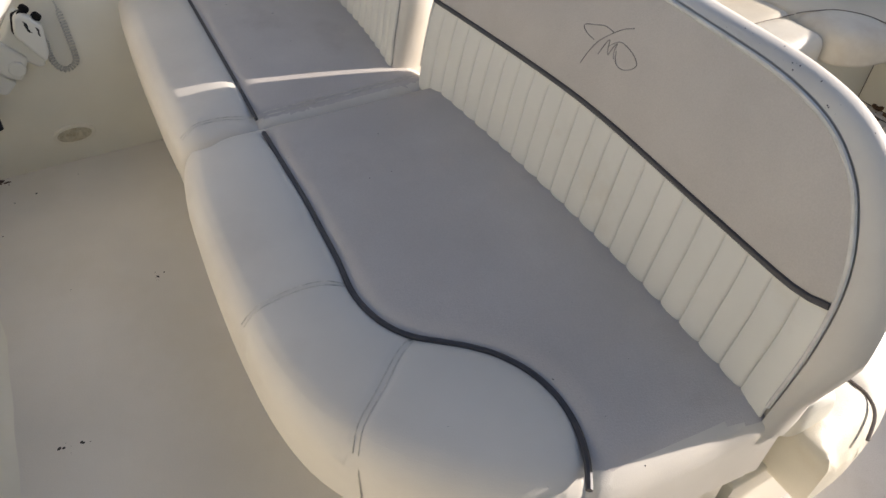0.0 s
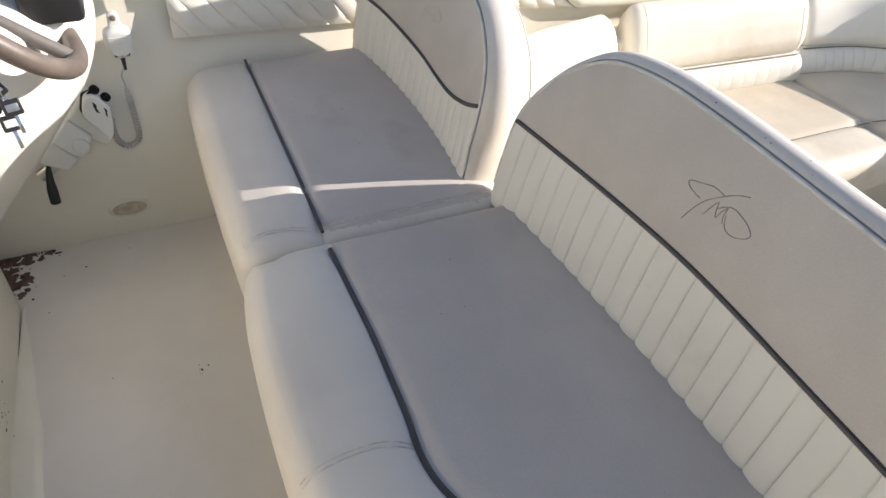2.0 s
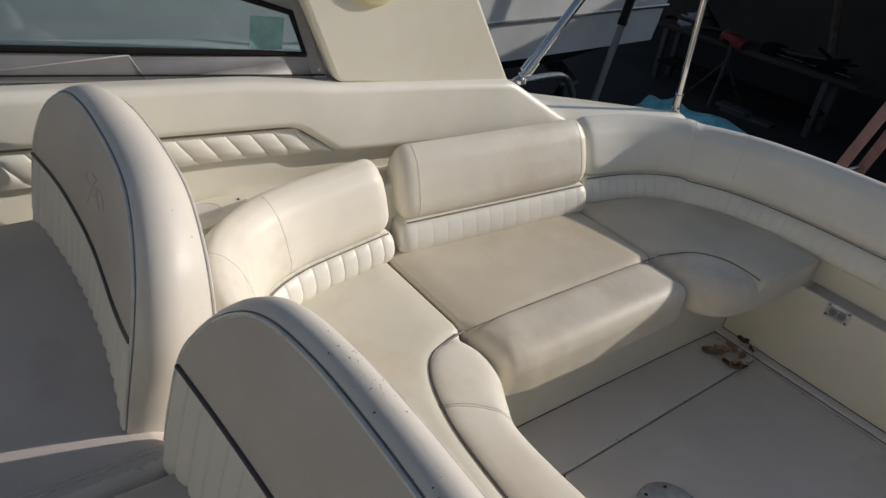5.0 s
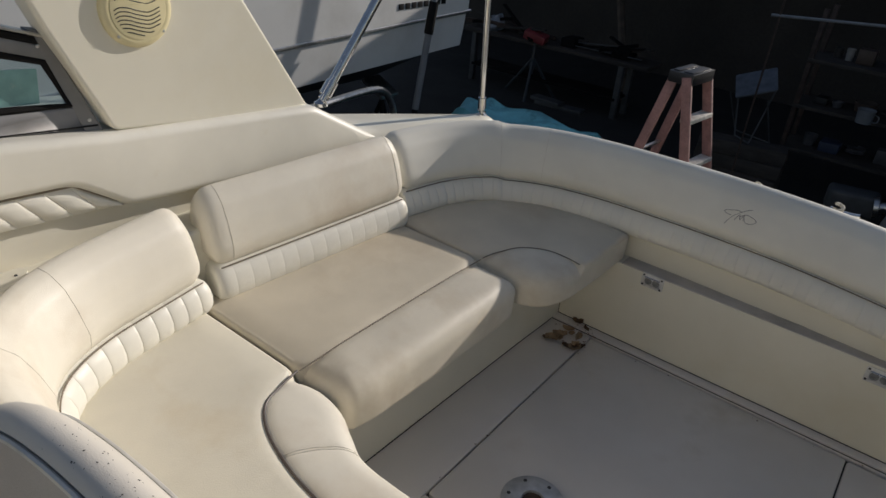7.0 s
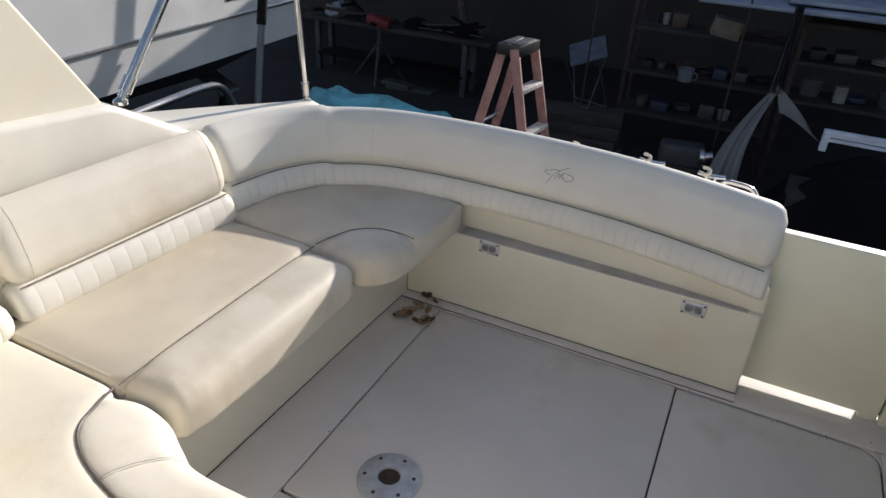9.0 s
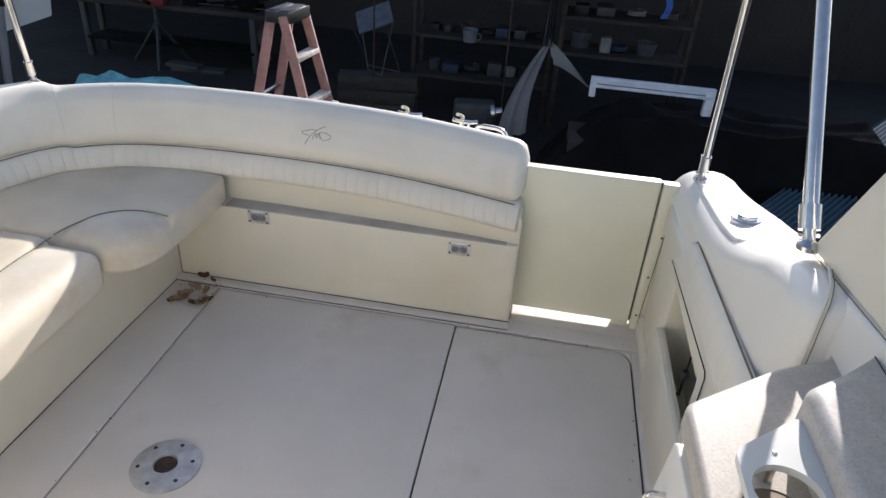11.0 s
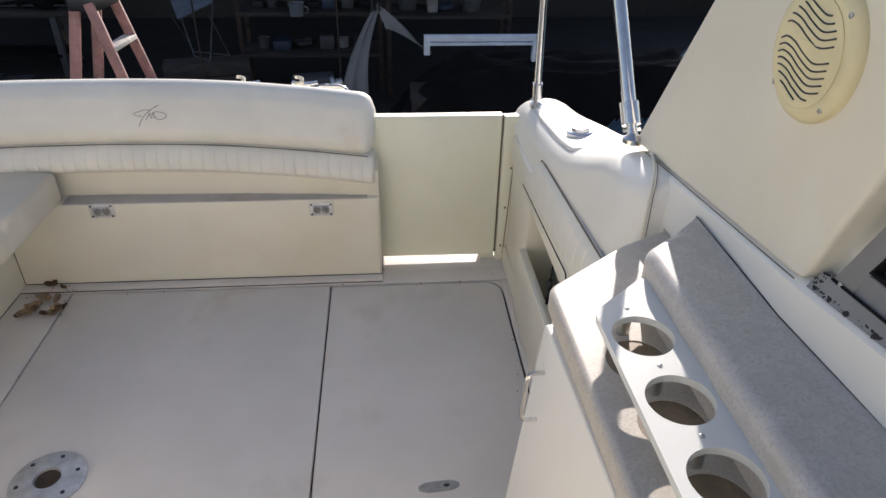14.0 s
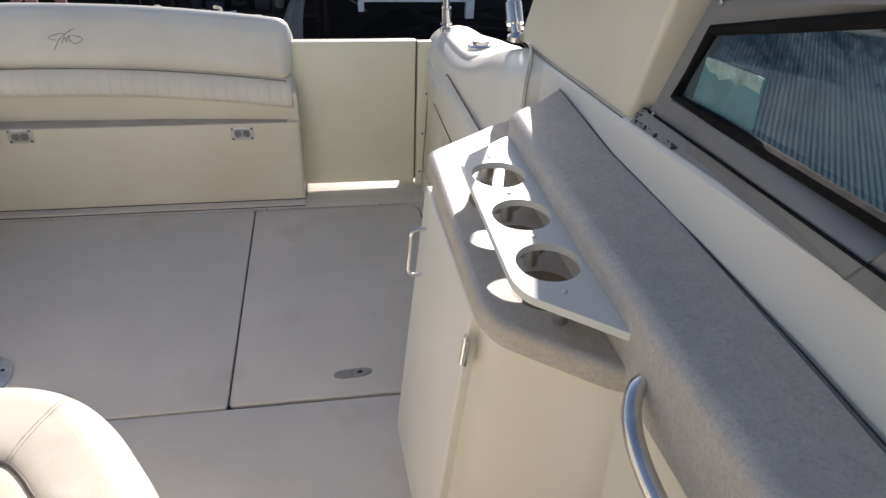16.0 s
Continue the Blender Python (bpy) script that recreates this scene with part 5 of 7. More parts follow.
# ================= fittings in the cockpit =================
DARK_SCREW = material("dark_screw", (0.07, 0.068, 0.065), 0.6, metal=0.4, var=0.2, scale=80)
socket = thing("table_socket", "round grey metal table socket set in the sole", "deck fitting")
part("flange", moved(lathe([(0.086, 0.0), (0.086, 0.003), (0.080, 0.007), (0.040, 0.010), (0.031, 0.010), (0.029, 0.004), (0.029, -0.006), (0.0, -0.006)], 48), pose(0.229, -0.822, 0.001)), material("worn_alloy", (0.55, 0.56, 0.57), 0.45, metal=0.5, var=0.12, scale=30), socket)
part("plug", moved(lathe([(0.0285, 0.0), (0.0285, 0.0045), (0.0, 0.0045)], 24), pose(0.229, -0.822, 0.0)), material("rusty_socket", (0.055, 0.034, 0.022), 0.8, var=0.2, scale=40), socket, "rust-stained socket hole")
for k in range(6):
    a = radians(60 * k + 20)
    part("screw", moved(lathe([(0.0056, 0.0075), (0.0052, 0.0092), (0.0, 0.0094)], 14), pose(0.229 + 0.066 * math.cos(a), -0.822 + 0.066 * math.sin(a), 0.0005)), DARK_SCREW, socket, "dark countersunk screw")


def hatch_pull(x, y, turn):
    p = thing("hatch_pull", "flush grey hatch lift handle in the sole", "deck fitting", group="hatch pulls")
    o = rounded([(-0.05, -0.006), (-0.03, -0.015), (0.03, -0.015), (0.05, -0.006), (0.05, 0.006), (0.03, 0.015), (-0.03, 0.015), (-0.05, 0.006)], 0.008, 3)
    m = pose(x, y, 0.0, 0, 0, turn)
    part("plate", moved(slab(o, -0.002, 0.0025, 0.001, 0.0005, n=2), m), material("worn_pull", (0.33, 0.33, 0.32), 0.45, var=0.15, scale=60) if "worn_pull" not in bpy.data.materials else bpy.data.materials["worn_pull"], p)
    part("finger_hole", moved(slab(circle(0.018, 0, 0.008, 16, 0.005), 0.002, 0.0032, 0.0003, 0.0003, n=2), m), GAP, p)
    return p


hatch_pull(1.160, -0.902, 4)
hatch_pull(0.428, -0.908, -2)


LATCH_STEEL = material("satin_steel", (0.70, 0.69, 0.66), 0.42, metal=0.35, var=0.08, scale=60)
RECESS = material("dark_recess", (0.24, 0.24, 0.235), 0.5, var=0.2, scale=80)


def latch(x, z):
    f = thing("latch", "small stainless flush latch on the transom locker", "latch", group="locker latches")
    m = Matrix(((1, 0, 0, x), (0, 0, -1, 0.0), (0, 1, 0, z), (0, 0, 0, 1)))
    part("plate", moved(slab(rounded([(-0.038, -0.025), (0.038, -0.025), (0.038, 0.025), (-0.038, 0.025)], 0.006), -0.002, 0.0045, 0.0015, 0.0005, n=2), m), LATCH_STEEL, f)
    part("recess", moved(slab(rounded([(-0.027, -0.017), (0.027, -0.017), (0.027, 0.015), (-0.027, 0.015)], 0.004), 0.003, 0.0050, 0.0004, 0.0002, n=2), m), DULL_STEEL, f, "dull sunken centre")
    for u in (-0.0135, 0.0135):
        part("finger_recess", moved(lathe([(0.0125, 0.003), (0.0125, 0.0052), (0.010, 0.0056), (0.0, 0.0050)], 20), m @ pose(u, -0.001, 0)), RECESS, f, "dark round recess")
    part("pivot", moved(tube([(-0.026, 0.013, 0.007), (0.026, 0.013, 0.007)], 0.003, 8), m), STEEL, f)
    for u, v in ((-0.031, -0.018), (0.031, -0.018), (0.031, 0.018), (-0.031, 0.018)):
        part("screw", moved(lathe([(0.0038, 0.0045), (0.0034, 0.0058), (0.001, 0.0062)], 8), m @ pose(u, v, 0)), DARK_SCREW, f)
    return f


latch(0.149, 0.284)
latch(0.839, 0.272)

LEAF = material("dead_leaf", (0.38, 0.265, 0.155), 0.75, var=0.2, scale=60)
DARK_LEAF = material("rotten_leaf", (0.14, 0.075, 0.035), 0.8, var=0.25, scale=50)
rnd = random.Random(4)
for lx, ly, L, W, turn, curl, dark in ((-0.100, -0.155, 0.050, 0.017, 62, 0.012, 0), (-0.088, -0.122, 0.046, 0.015, 35, 0.014, 0), (-0.080, -0.140, 0.030, 0.010, 120, 0.010, 0), (-0.083, -0.070, 0.038, 0.012, 15, 0.009, 0), (-0.060, -0.085, 0.024, 0.008, 70, 0.008, 0),
                                      (-0.030, -0.088, 0.042, 0.010, 100, 0.012, 0), (-0.012, -0.150, 0.050, 0.016, 75, 0.012, 0), (-0.030, -0.163, 0.044, 0.010, 20, 0.010, 1), (0.002, -0.135, 0.034, 0.009, 50, 0.012, 1), (-0.120, -0.172, 0.020, 0.008, 10, 0.006, 1),
                                      (-0.074, -0.018, 0.034, 0.009, 20, 0.018, 1), (-0.030, -0.030, 0.026, 0.006, 150, 0.008, 1)):
    def leaf(i, j, L=1.15 * L, W=1.35 * W, c=curl, ph=rnd.uniform(0, 6)):
        u, v = i / 8 - 0.5, j / 6 - 0.5
        w = W * math.sin(math.pi * (i / 8 * 0.92 + 0.04)) ** 0.8 * (1 + 0.35 * noise.noise((i * 0.9, ph, v * 2)))
        return u * L + 0.003 * noise.noise((j, ph, 3)), v * w * 2 + 0.25 * L * u * u, 0.001 + c * (3.2 * v * v + 1.8 * u * u + 0.5 * noise.noise((i * 0.5, j * 0.4, ph))) * 0.8 + 0.002

    tagged(part("dead_leaf", moved(grid(9, 7, leaf), pose(lx, ly, 0.009 if ly > -0.045 else 0.002, 0, 0, turn)), DARK_LEAF if dark else LEAF), "curled dry brown leaf on the sole" if not dark else "dark rotten leaf on the sole", "leaf", "leaves in the corner")
dirt("grime", specks(27, [(-0.035, -0.014, 0.035, 0.010), (-0.03, -0.045, 0.03, 0.006), (-0.01, -0.12, 0.02, 0.03), (-0.09, -0.13, 0.03, 0.03)], 0.0008, 0.0050, 22, None, 0.009), material("leaf_dust", (0.22, 0.145, 0.085), 0.9, var=0.2, scale=60), "brown leaf dust in the corner of the sole")
structure("corner_joint", tube([(-0.1665, -0.0005, 0.012), (-0.166, -0.0005, 0.296)], 0.0024, 6), SEAMLINE, "dark joint between lounge base and transom", "trim")

# padded strip and lashing in the port pocket
bar_pad = thing("side_pad", "white quilted vinyl pad above the port pocket", "side cushion")
pad_lo = lambda y: 0.447 + 0.05 * (-0.2 - y)
pad_hi = lambda y: max(pad_lo(y) + 0.004, min(0.585 + 0.075 * (-0.31 - y), 0.445 + (-0.175 - y) * 1.04))
PAD_N = 16


def quilt(i, j):
    k, t = (PLEAT[i % len(PLEAT)] if i < PAD_N * len(PLEAT) else 0.0), j / 10
    f = k + i // len(PLEAT)
    y = -0.178 - 0.842 * f / PAD_N
    e = math.sin(math.pi * min(max(t, 0.0), 1.0)) ** 0.35 * min(1.0, (-0.172 - y) / 0.05) ** 0.5
    yy = y - 0.02 * (t - 0.5)
    return 1.480 - 0.024 * e * (0.90 + 0.10 * math.sin(math.pi * k) ** 0.4), yy, pad_lo(y) + (pad_hi(y) - pad_lo(y)) * t


part("pad", grid(PAD_N * len(PLEAT) + 1, 11, quilt), WHITE_VINYL, bar_pad, sharp=60)
ys = np.linspace(-0.178, -1.02, 24)
part("piping", tube([(1.4735, y + 0.01, pad_lo(y)) for y in ys], 0.0024, 6), SEAMLINE, bar_pad)
part("piping", tube([(1.4735, y - 0.01, pad_hi(y)) for y in ys], 0.0024, 6), SEAMLINE, bar_pad)
cord = thing("cord", "thin black cord hanging in the port pocket", "cord")
part("line", tube(spline([(1.492, -0.489, 0.404), (1.490, -0.497, 0.35), (1.487, -0.503, 0.30), (1.485, -0.507, 0.262), (1.483, -0.507, 0.238)], 6), lambda t: 0.0022 + 0.0035 * max(0.0, t - 0.6) / 0.4, 6), RUBBER, cord)
part("toggle", moved(lathe([(0.008, -0.012), (0.011, 0.0), (0.008, 0.012)], 12), pose(1.4865, -0.503, 0.300)), BLACK, cord)

filler = thing("fuel_filler", "chrome fuel filler cap on the after coaming", "deck fitting")
fm = pose(1.564, -0.345, 0.6680, -6, -2, 0)
part("flange", moved(lathe([(0.037, -0.004), (0.037, 0.003), (0.033, 0.007), (0.028, 0.008), (0.0, 0.008)], 36), fm), STEEL, filler)
part("cap", moved(lathe([(0.024, 0.008), (0.024, 0.014), (0.021, 0.017), (0.0, 0.018)], 30), fm), STEEL, filler)


def stanchion(foot, way, length, r, label):
    s = thing("canopy_pole", label, "canopy pole", group="canopy poles")
    f, d = Vector(foot), Vector(way).normalized()
    part("pole", tube([f + d * 0.035, f + d * length], r, 14), STEEL, s)
    part("sleeve", tube([f + d * 0.028, f + d * 0.075], r * 1.35, 14), STEEL, s)
    part("jaw", tube([f + d * 0.004, f + d * 0.034], r * 0.8, 10), STEEL, s)
    side = d.cross(Vector((0, 1, 0.2))).normalized()
    part("pin", tube([f + d * 0.018 - side * 0.018, f + d * 0.018 + side * 0.018], 0.004, 8), STEEL, s)
    part("foot", moved(lathe([(0.021, -0.008), (0.021, 0.002), (0.014, 0.006), (0.008, 0.012), (0.0, 0.012)], 18), Matrix.Translation(f)), STEEL, s)
    return s


stanchion((-0.708, 0.150, 0.608), (0.064, -0.161, 0.985), 1.5, 0.0115, "thin stainless canopy pole on the side deck")
stanchion((1.530, 0.040, 0.605), (-0.069, -0.204, 0.977), 1.5, 0.0115, "thin stainless canopy pole on the after coaming")
stanchion((1.562, -0.706, 0.806), (-0.055, 0.560, 0.826), 1.5, 0.0145, "thick raked stainless canopy strut beside the arch")
stanchion((-0.785, -0.620, 0.790), (0.06, 0.60, 0.80), 1.5, 0.0145, "thick raked stainless canopy strut beside the arch")


def cleat(x, y, z):
    c = thing("cleat", "small stainless cleat on the after deck", "cleat", group="deck cleats")
    part("horn", tube(spline([(x - 0.045, y, z + 0.034), (x - 0.02, y, z + 0.030), (x + 0.02, y, z + 0.030), (x + 0.045, y, z + 0.034)], 5), 0.007, 8), STEEL, c)
    for k in (-0.014, 0.014):
        part("leg", tube([(x + k, y, 0.468), (x + k, y, z + 0.03)], 0.006, 8), STEEL, c)
    part("line", tube([(x - 0.02 + 0.012 * math.cos(a), y + 0.014 * math.sin(a), z + 0.02 + 0.0035 * a) for a in np.linspace(0, 9, 30)], 0.006, 6), material("rope", (0.62, 0.58, 0.48), 0.9, var=0.1, scale=80), c, "pale rope turned round the cleat")
    return c


cleat(0.326, 0.370, 0.530)
cleat(0.576, 0.395, 0.533)
cleat(0.778, 0.385, 0.533)
rail = thing("stern_rail", "bent stainless rail along the after deck", "rail")
part("rail", tube(spline([(0.81, 0.42, 0.466), (0.82, 0.415, 0.535), (0.86, 0.405, 0.547), (0.92, 0.385, 0.540), (0.945, 0.375, 0.466)], 6), 0.008, 8), STEEL, rail)

# cup holder on the shelf
cup = thing("cup_holder", "cream moulded cup holder on the side shelf", "cup holder")
part("tray", pierced(rounded([(-0.752, -1.76), (-0.62, -1.76), (-0.62, -1.68), (-0.66, -1.575), (-0.735, -1.53), (-0.752, -1.54)], [0.01, 0.02, 0.03, 0.03, 0.02, 0.01]), [circle(-0.700, -1.650, 0.040, 28)[::-1]], 0.594, 0.612), GELCOAT, cup)
part("well", moved(lathe([(0.0405, 0.611), (0.039, 0.6015), (0.0, 0.6015)], 28), pose(-0.700, -1.650, 0)), SOLE, cup)
part("screw", moved(lathe([(0.004, 0.612), (0.003, 0.614)], 8), pose(-0.722, -1.560, 0)), BLACK, cup)

# ================= helm =================
CLUT_RED = material("red_key", (0.45, 0.05, 0.05), 0.5, var=0.1)
console = thing("helm_console", "white moulded helm console with a curved overhanging edge", "console")
POD = spline([(-3.00, 1.02), (-2.70, 0.985), (-2.60, 0.955), (-2.556, 0.925), (-2.547, 0.895), (-2.568, 0.815), (-2.605, 0.745), (-2.659, 0.680), (-2.723, 0.603), (-2.785, 0.536), (-2.852, 0.460), (-2.899, 0.408)], 4)


def pod_ring(x):
    d = float(np.interp(x, (-0.56, -0.50, -0.44, -0.36, -0.30, -0.20), (0.0, 0.012, 0.070, 0.125, 0.15, 0.18)))
    e = float(np.interp(x, (-0.575, -0.565, -0.55, -0.21, -0.195, -0.185), (0.030, 0.008, 0.0, 0.0, 0.008, 0.03)))
    return [(x, p[0] - d - e, p[1]) for p in POD] + [(x, -3.3, 0.40), (x, -3.3, 1.03)]


part("pod", wedge([-0.575, -0.57, -0.565, -0.557, -0.55, -0.48, -0.44, -0.40, -0.36, -0.33, -0.30, -0.25, -0.21, -0.20, -0.195, -0.19, -0.185], pod_ring), WHITE_GEL, console, sharp=60)
gauge = part("instrument_box", box(-0.545, -0.42, -2.66, -2.560, 0.915, 1.025, 0.012), BLACK, console, "black instrument box")
for z in (0.965, 0.990):
    part("knob", moved(lathe([(0.009, 0.0), (0.009, 0.014), (0.006, 0.017), (0.0, 0.017)], 12), pose(-0.50, -2.562, z, -90)), RUBBER, gauge)
part("switch_strip", moved(box(-0.004, 0.004, -0.16, 0.16, -0.004, 0.004, 0.002), pose(-0.235, -2.86, 0.66, 47, 0, 0)), DULL_STEEL, console, "narrow metal strip")
structure("dash_riser", box(-0.50, 1.75, -3.40, -2.875, 0.25, 0.62, 0.03, 4), GELCOAT, "cream moulded riser ahead of the helm deck", "wall")
structure("riser_cove", grid(61, 11, lambda i, j: (-0.50 + 1.8 * i / 60, -2.876 + 0.045 * min(1.0, 0.05 + i / 14) * (1 - math.cos(radians(9 * j))) + 0.003 * noise.noise((i * 0.35, j * 0.1, 2.2)), 0.2495 + 0.045 * min(1.0, 0.05 + i / 14) * (1 - math.sin(radians(9 * j))) + 0.0015 * math.sin(radians(18 * j)))), GELCOAT, "glossy moulded cove at the foot of the riser", "trim", 60)
structure("footwell_wall", box(-0.80, -0.50, -3.40, -2.975, 0.25, 0.95, 0.02), GELCOAT, "cream footwell end under the console", "wall")
structure("dash_wall", box(-0.18, 1.75, -3.44, -3.28, 0.60, 1.05, 0.01), GELCOAT, "cream dash bulkhead ahead of the helm deck", "wall")
structure("cabin_bulkhead", box(-1.0, 1.80, -3.60, -3.44, 0.25, 1.95, 0.02), material("dark_tint", (0.05, 0.055, 0.06), 0.4, var=0.1), "dark tinted cabin bulkhead ahead of the dash", "wall")

wheel = thing("steering_wheel", "dark brown padded steering wheel on the console", "steering wheel")
wm = pose(-0.392, -2.700, 0.998, -50.5, 0, 0)
BROWN = material("wheel_leather", (0.135, 0.108, 0.09), 0.45, var=0.12, scale=30, bump=0.2)
part("rim", moved(tube([(0.171 * math.cos(a), 0.171 * math.sin(a), 0) for a in np.linspace(0, 2 * math.pi, 56, endpoint=False)], 0.0175, 14, closed=True), wm), BROWN, wheel, "brown padded rim")
for a in (86, 206, 326):
    part("spoke", moved(tube([(0.03 * math.cos(radians(a)), 0.03 * math.sin(radians(a)), -0.03), (0.168 * math.cos(radians(a)), 0.168 * math.sin(radians(a)), 0)], 0.0125, 10), wm), material("grey_spoke", (0.16, 0.145, 0.13), 0.5, var=0.1, scale=30) if "grey_spoke" not in bpy.data.materials else bpy.data.materials["grey_spoke"], wheel, "grey padded spoke")
part("hub", moved(lathe([(0.045, -0.14), (0.05, -0.05), (0.048, -0.03), (0.0, -0.02)], 24), wm), BLACK, wheel)

mic = thing("radio_microphone", "white radio handset with coiled cord on the liner", "microphone")
mx, my, mz = -0.724, -2.527, 0.760
on_liner = Matrix(((0, 0, 1, mx), (-1, 0, 0, my), (0, 1, 0, mz), (0, 0, 0, 1)))
part("body", moved(slab(rounded([(-0.020, -0.034), (0.020, -0.034), (0.031, 0.004), (0.028, 0.028), (0.012, 0.036), (-0.012, 0.036), (-0.028, 0.028), (-0.031, 0.004)], 0.012), 0.0, 0.032, 0.012, 0.003, n=5, step=0.006), on_liner), PLASTIC, mic)
part("hook", moved(slab(rounded([(-0.014, 0.030), (0.014, 0.030), (0.011, 0.066), (-0.011, 0.066)], 0.009), 0.0, 0.014, 0.004, 0.002), on_liner), PLASTIC, mic)
part("hook_screw", moved(lathe([(0.006, 0.0), (0.006, 0.003), (0.003, 0.004)], 12), on_liner @ pose(0, 0.054, 0.0138)), SEAMLINE, mic, "rusty screw")
for k in range(4):
    part("ridge", moved(tube([(-0.020 + 0.002 * k, 0.016 - 0.009 * k, 0.0315), (0.020 - 0.002 * k, 0.016 - 0.009 * k, 0.0315)], 0.0014, 6), on_liner), PLASTIC, mic)
for k, c in ((-0.012, BLACK), (0.0, CLUT_RED), (0.012, BLACK)):
    part("button", moved(box(k - 0.0042, k + 0.0042, -0.027, -0.021, 0.026, 0.0315, 0.001), on_liner), c, mic, "small key")
part("strain_relief", tube([(mx + 0.018, my - 0.001, 0.728), (mx + 0.02, my - 0.002, 0.697)], lambda t: 0.0055 - 0.0022 * t, 8), BLACK, mic)
coil_path = resample(spline([(mx + 0.02, -2.533, 0.700), (mx + 0.016, -2.541, 0.682), (mx + 0.014, -2.539, 0.655), (mx + 0.014, -2.538, 0.61), (mx + 0.014, -2.538, 0.56), (mx + 0.014, -2.541, 0.520), (mx + 0.014, -2.556, 0.505), (mx + 0.014, -2.575, 0.503), (mx + 0.016, -2.589, 0.524), (mx + 0.018, -2.591, 0.556), (mx + 0.03, -2.587, 0.590)], 10), 0.0011)
coil = []
for i, p in enumerate(coil_path):
    t = coil_path[min(i + 1, len(coil_path) - 1)] - coil_path[max(i - 1, 0)]
    t = t / np.linalg.norm(t)
    a = np.cross(t, (1, 0, 0))
    a /= np.linalg.norm(a)
    ang = i * 0.95
    wide = min(1.0, max(0.0, (i - 40) / 20))
    coil.append(p + wide * 0.0062 * (a * math.cos(ang) + np.array((1, 0, 0)) * math.sin(ang)))
part("cord", tube(coil, 0.0019, 5), material("grey_cord", (0.62, 0.60, 0.53), 0.6, var=0.05), mic, "pale coiled cord")


lever = thing("engine_control", "white side-mount engine control with a black lever", "engine control")


def plate_on(outline, x0, x1, r, name, mat, parent, label=""):
    """A moulded block: an outline of (y, z) between two planes of x."""
    g = slab(rounded(outline, r), x0, x1, 0.008, 0.004, n=4, step=0.012)
    return part(name, mapped(g, lambda u, v, w: (w, u, v)), mat, parent, label)


head = plate_on([(-2.676, 0.614), (-2.641, 0.660), (-2.622, 0.662), (-2.600, 0.560), (-2.606, 0.540), (-2.622, 0.542), (-2.652, 0.568)], -0.735, -0.662, 0.006, "head", PLASTIC, lever, "white switch head")
plate_on([(-2.644, 0.636), (-2.632, 0.676), (-2.608, 0.682), (-2.581, 0.646), (-2.590, 0.579), (-2.603, 0.559)], -0.663, -0.657, 0.006, "gasket", BLACK, head)
plate_on([(-2.640, 0.637), (-2.628, 0.676), (-2.606, 0.684), (-2.578, 0.647), (-2.587, 0.580), (-2.600, 0.563)], -0.658, -0.628, 0.010, "cover", PLASTIC, head)
for o in ([(-2.617, 0.676), (-2.604, 0.662), (-2.599, 0.634), (-2.611, 0.640)], [(-2.595, 0.655), (-2.585, 0.645), (-2.587, 0.618), (-2.594, 0.630)]):
    plate_on(o, -0.634, -0.625, 0.004, "rocker", BLACK, head)
for y, z in ((-2.606, 0.683), (-2.588, 0.662)):
    part("knob", moved(lathe([(0.006, -0.012), (0.006, 0.0), (0.0105, 0.002), (0.0105, 0.010), (0.008, 0.014), (0.0, 0.014)], 14), pose(-0.645, y, z, -50, 0, 0)), RUBBER, head)
arm = plate_on([(-2.724, 0.572), (-2.676, 0.622), (-2.634, 0.570), (-2.664, 0.520), (-2.690, 0.532)], -0.735, -0.652, 0.008, "housing", PLASTIC, lever, "white middle housing")
part("boss", moved(lathe([(0.019, 0.0), (0.019, 0.005), (0.0165, 0.007), (0.0, 0.007)], 8), Matrix(((0, 0, 1, -0.653), (1, 0, 0, -2.664), (0, 1, 0, 0.553), (0, 0, 0, 1)))), PLASTIC, arm)
plate_on([(-2.745, 0.558), (-2.715, 0.565), (-2.678, 0.512), (-2.708, 0.486), (-2.762, 0.515)], -0.730, -0.664, 0.008, "lower_housing", PLASTIC, lever)
part("sleeve", tube([(-0.685, -2.722, 0.505), (-0.685, -2.772, 0.474)], 0.014, 14), DULL_STEEL, lever, "grey metal sleeve")
part("lever", tube(spline([(-0.675, -2.748, 0.503), (-0.668, -2.754, 0.470), (-0.664, -2.757, 0.440), (-0.662, -2.759, 0.411)], 5), lambda t: 0.005 + 0.007 * min(1.0, 1.6 * t), 10), BLACK, lever, "black lever")

keys = thing("keys", "bunch of keys with black heads at the console", "keys")
for k, (kx, ky, kz, turn) in enumerate(((-0.262, -2.708, 0.884, 28), (-0.255, -2.719, 0.864, -24), (-0.246, -2.692, 0.859, 4), (-0.240, -2.701, 0.836, 3))):
    km = look((kx, ky, kz), (kx - 0.91, ky - 0.15, kz - 0.30), turn)
    part("head", moved(slab(rounded([(-0.014, -0.013), (0.014, -0.013), (0.014, 0.013), (-0.014, 0.013)], 0.004), -0.003, 0.003, 0.002, 0.002), km), BLACK, keys, "black key head")
    part("mark", moved(box(-0.009, 0.009, -0.006, 0.006, 0.0028, 0.0036, 0.0005), km), PLASTIC if k == 3 else DULL_STEEL, keys)
    part("blade", moved(box(-0.003, 0.003, -0.042, -0.012, -0.001, 0.001, 0.0005), km), STEEL, keys, "steel key blade")
part("key_ring", tube([(-0.262 + 0.014 * math.cos(a), -2.700, 0.885 + 0.014 * math.sin(a)) for a in np.linspace(0, 6.28, 20, endpoint=False)], 0.001, 5, closed=True), STEEL, keys)

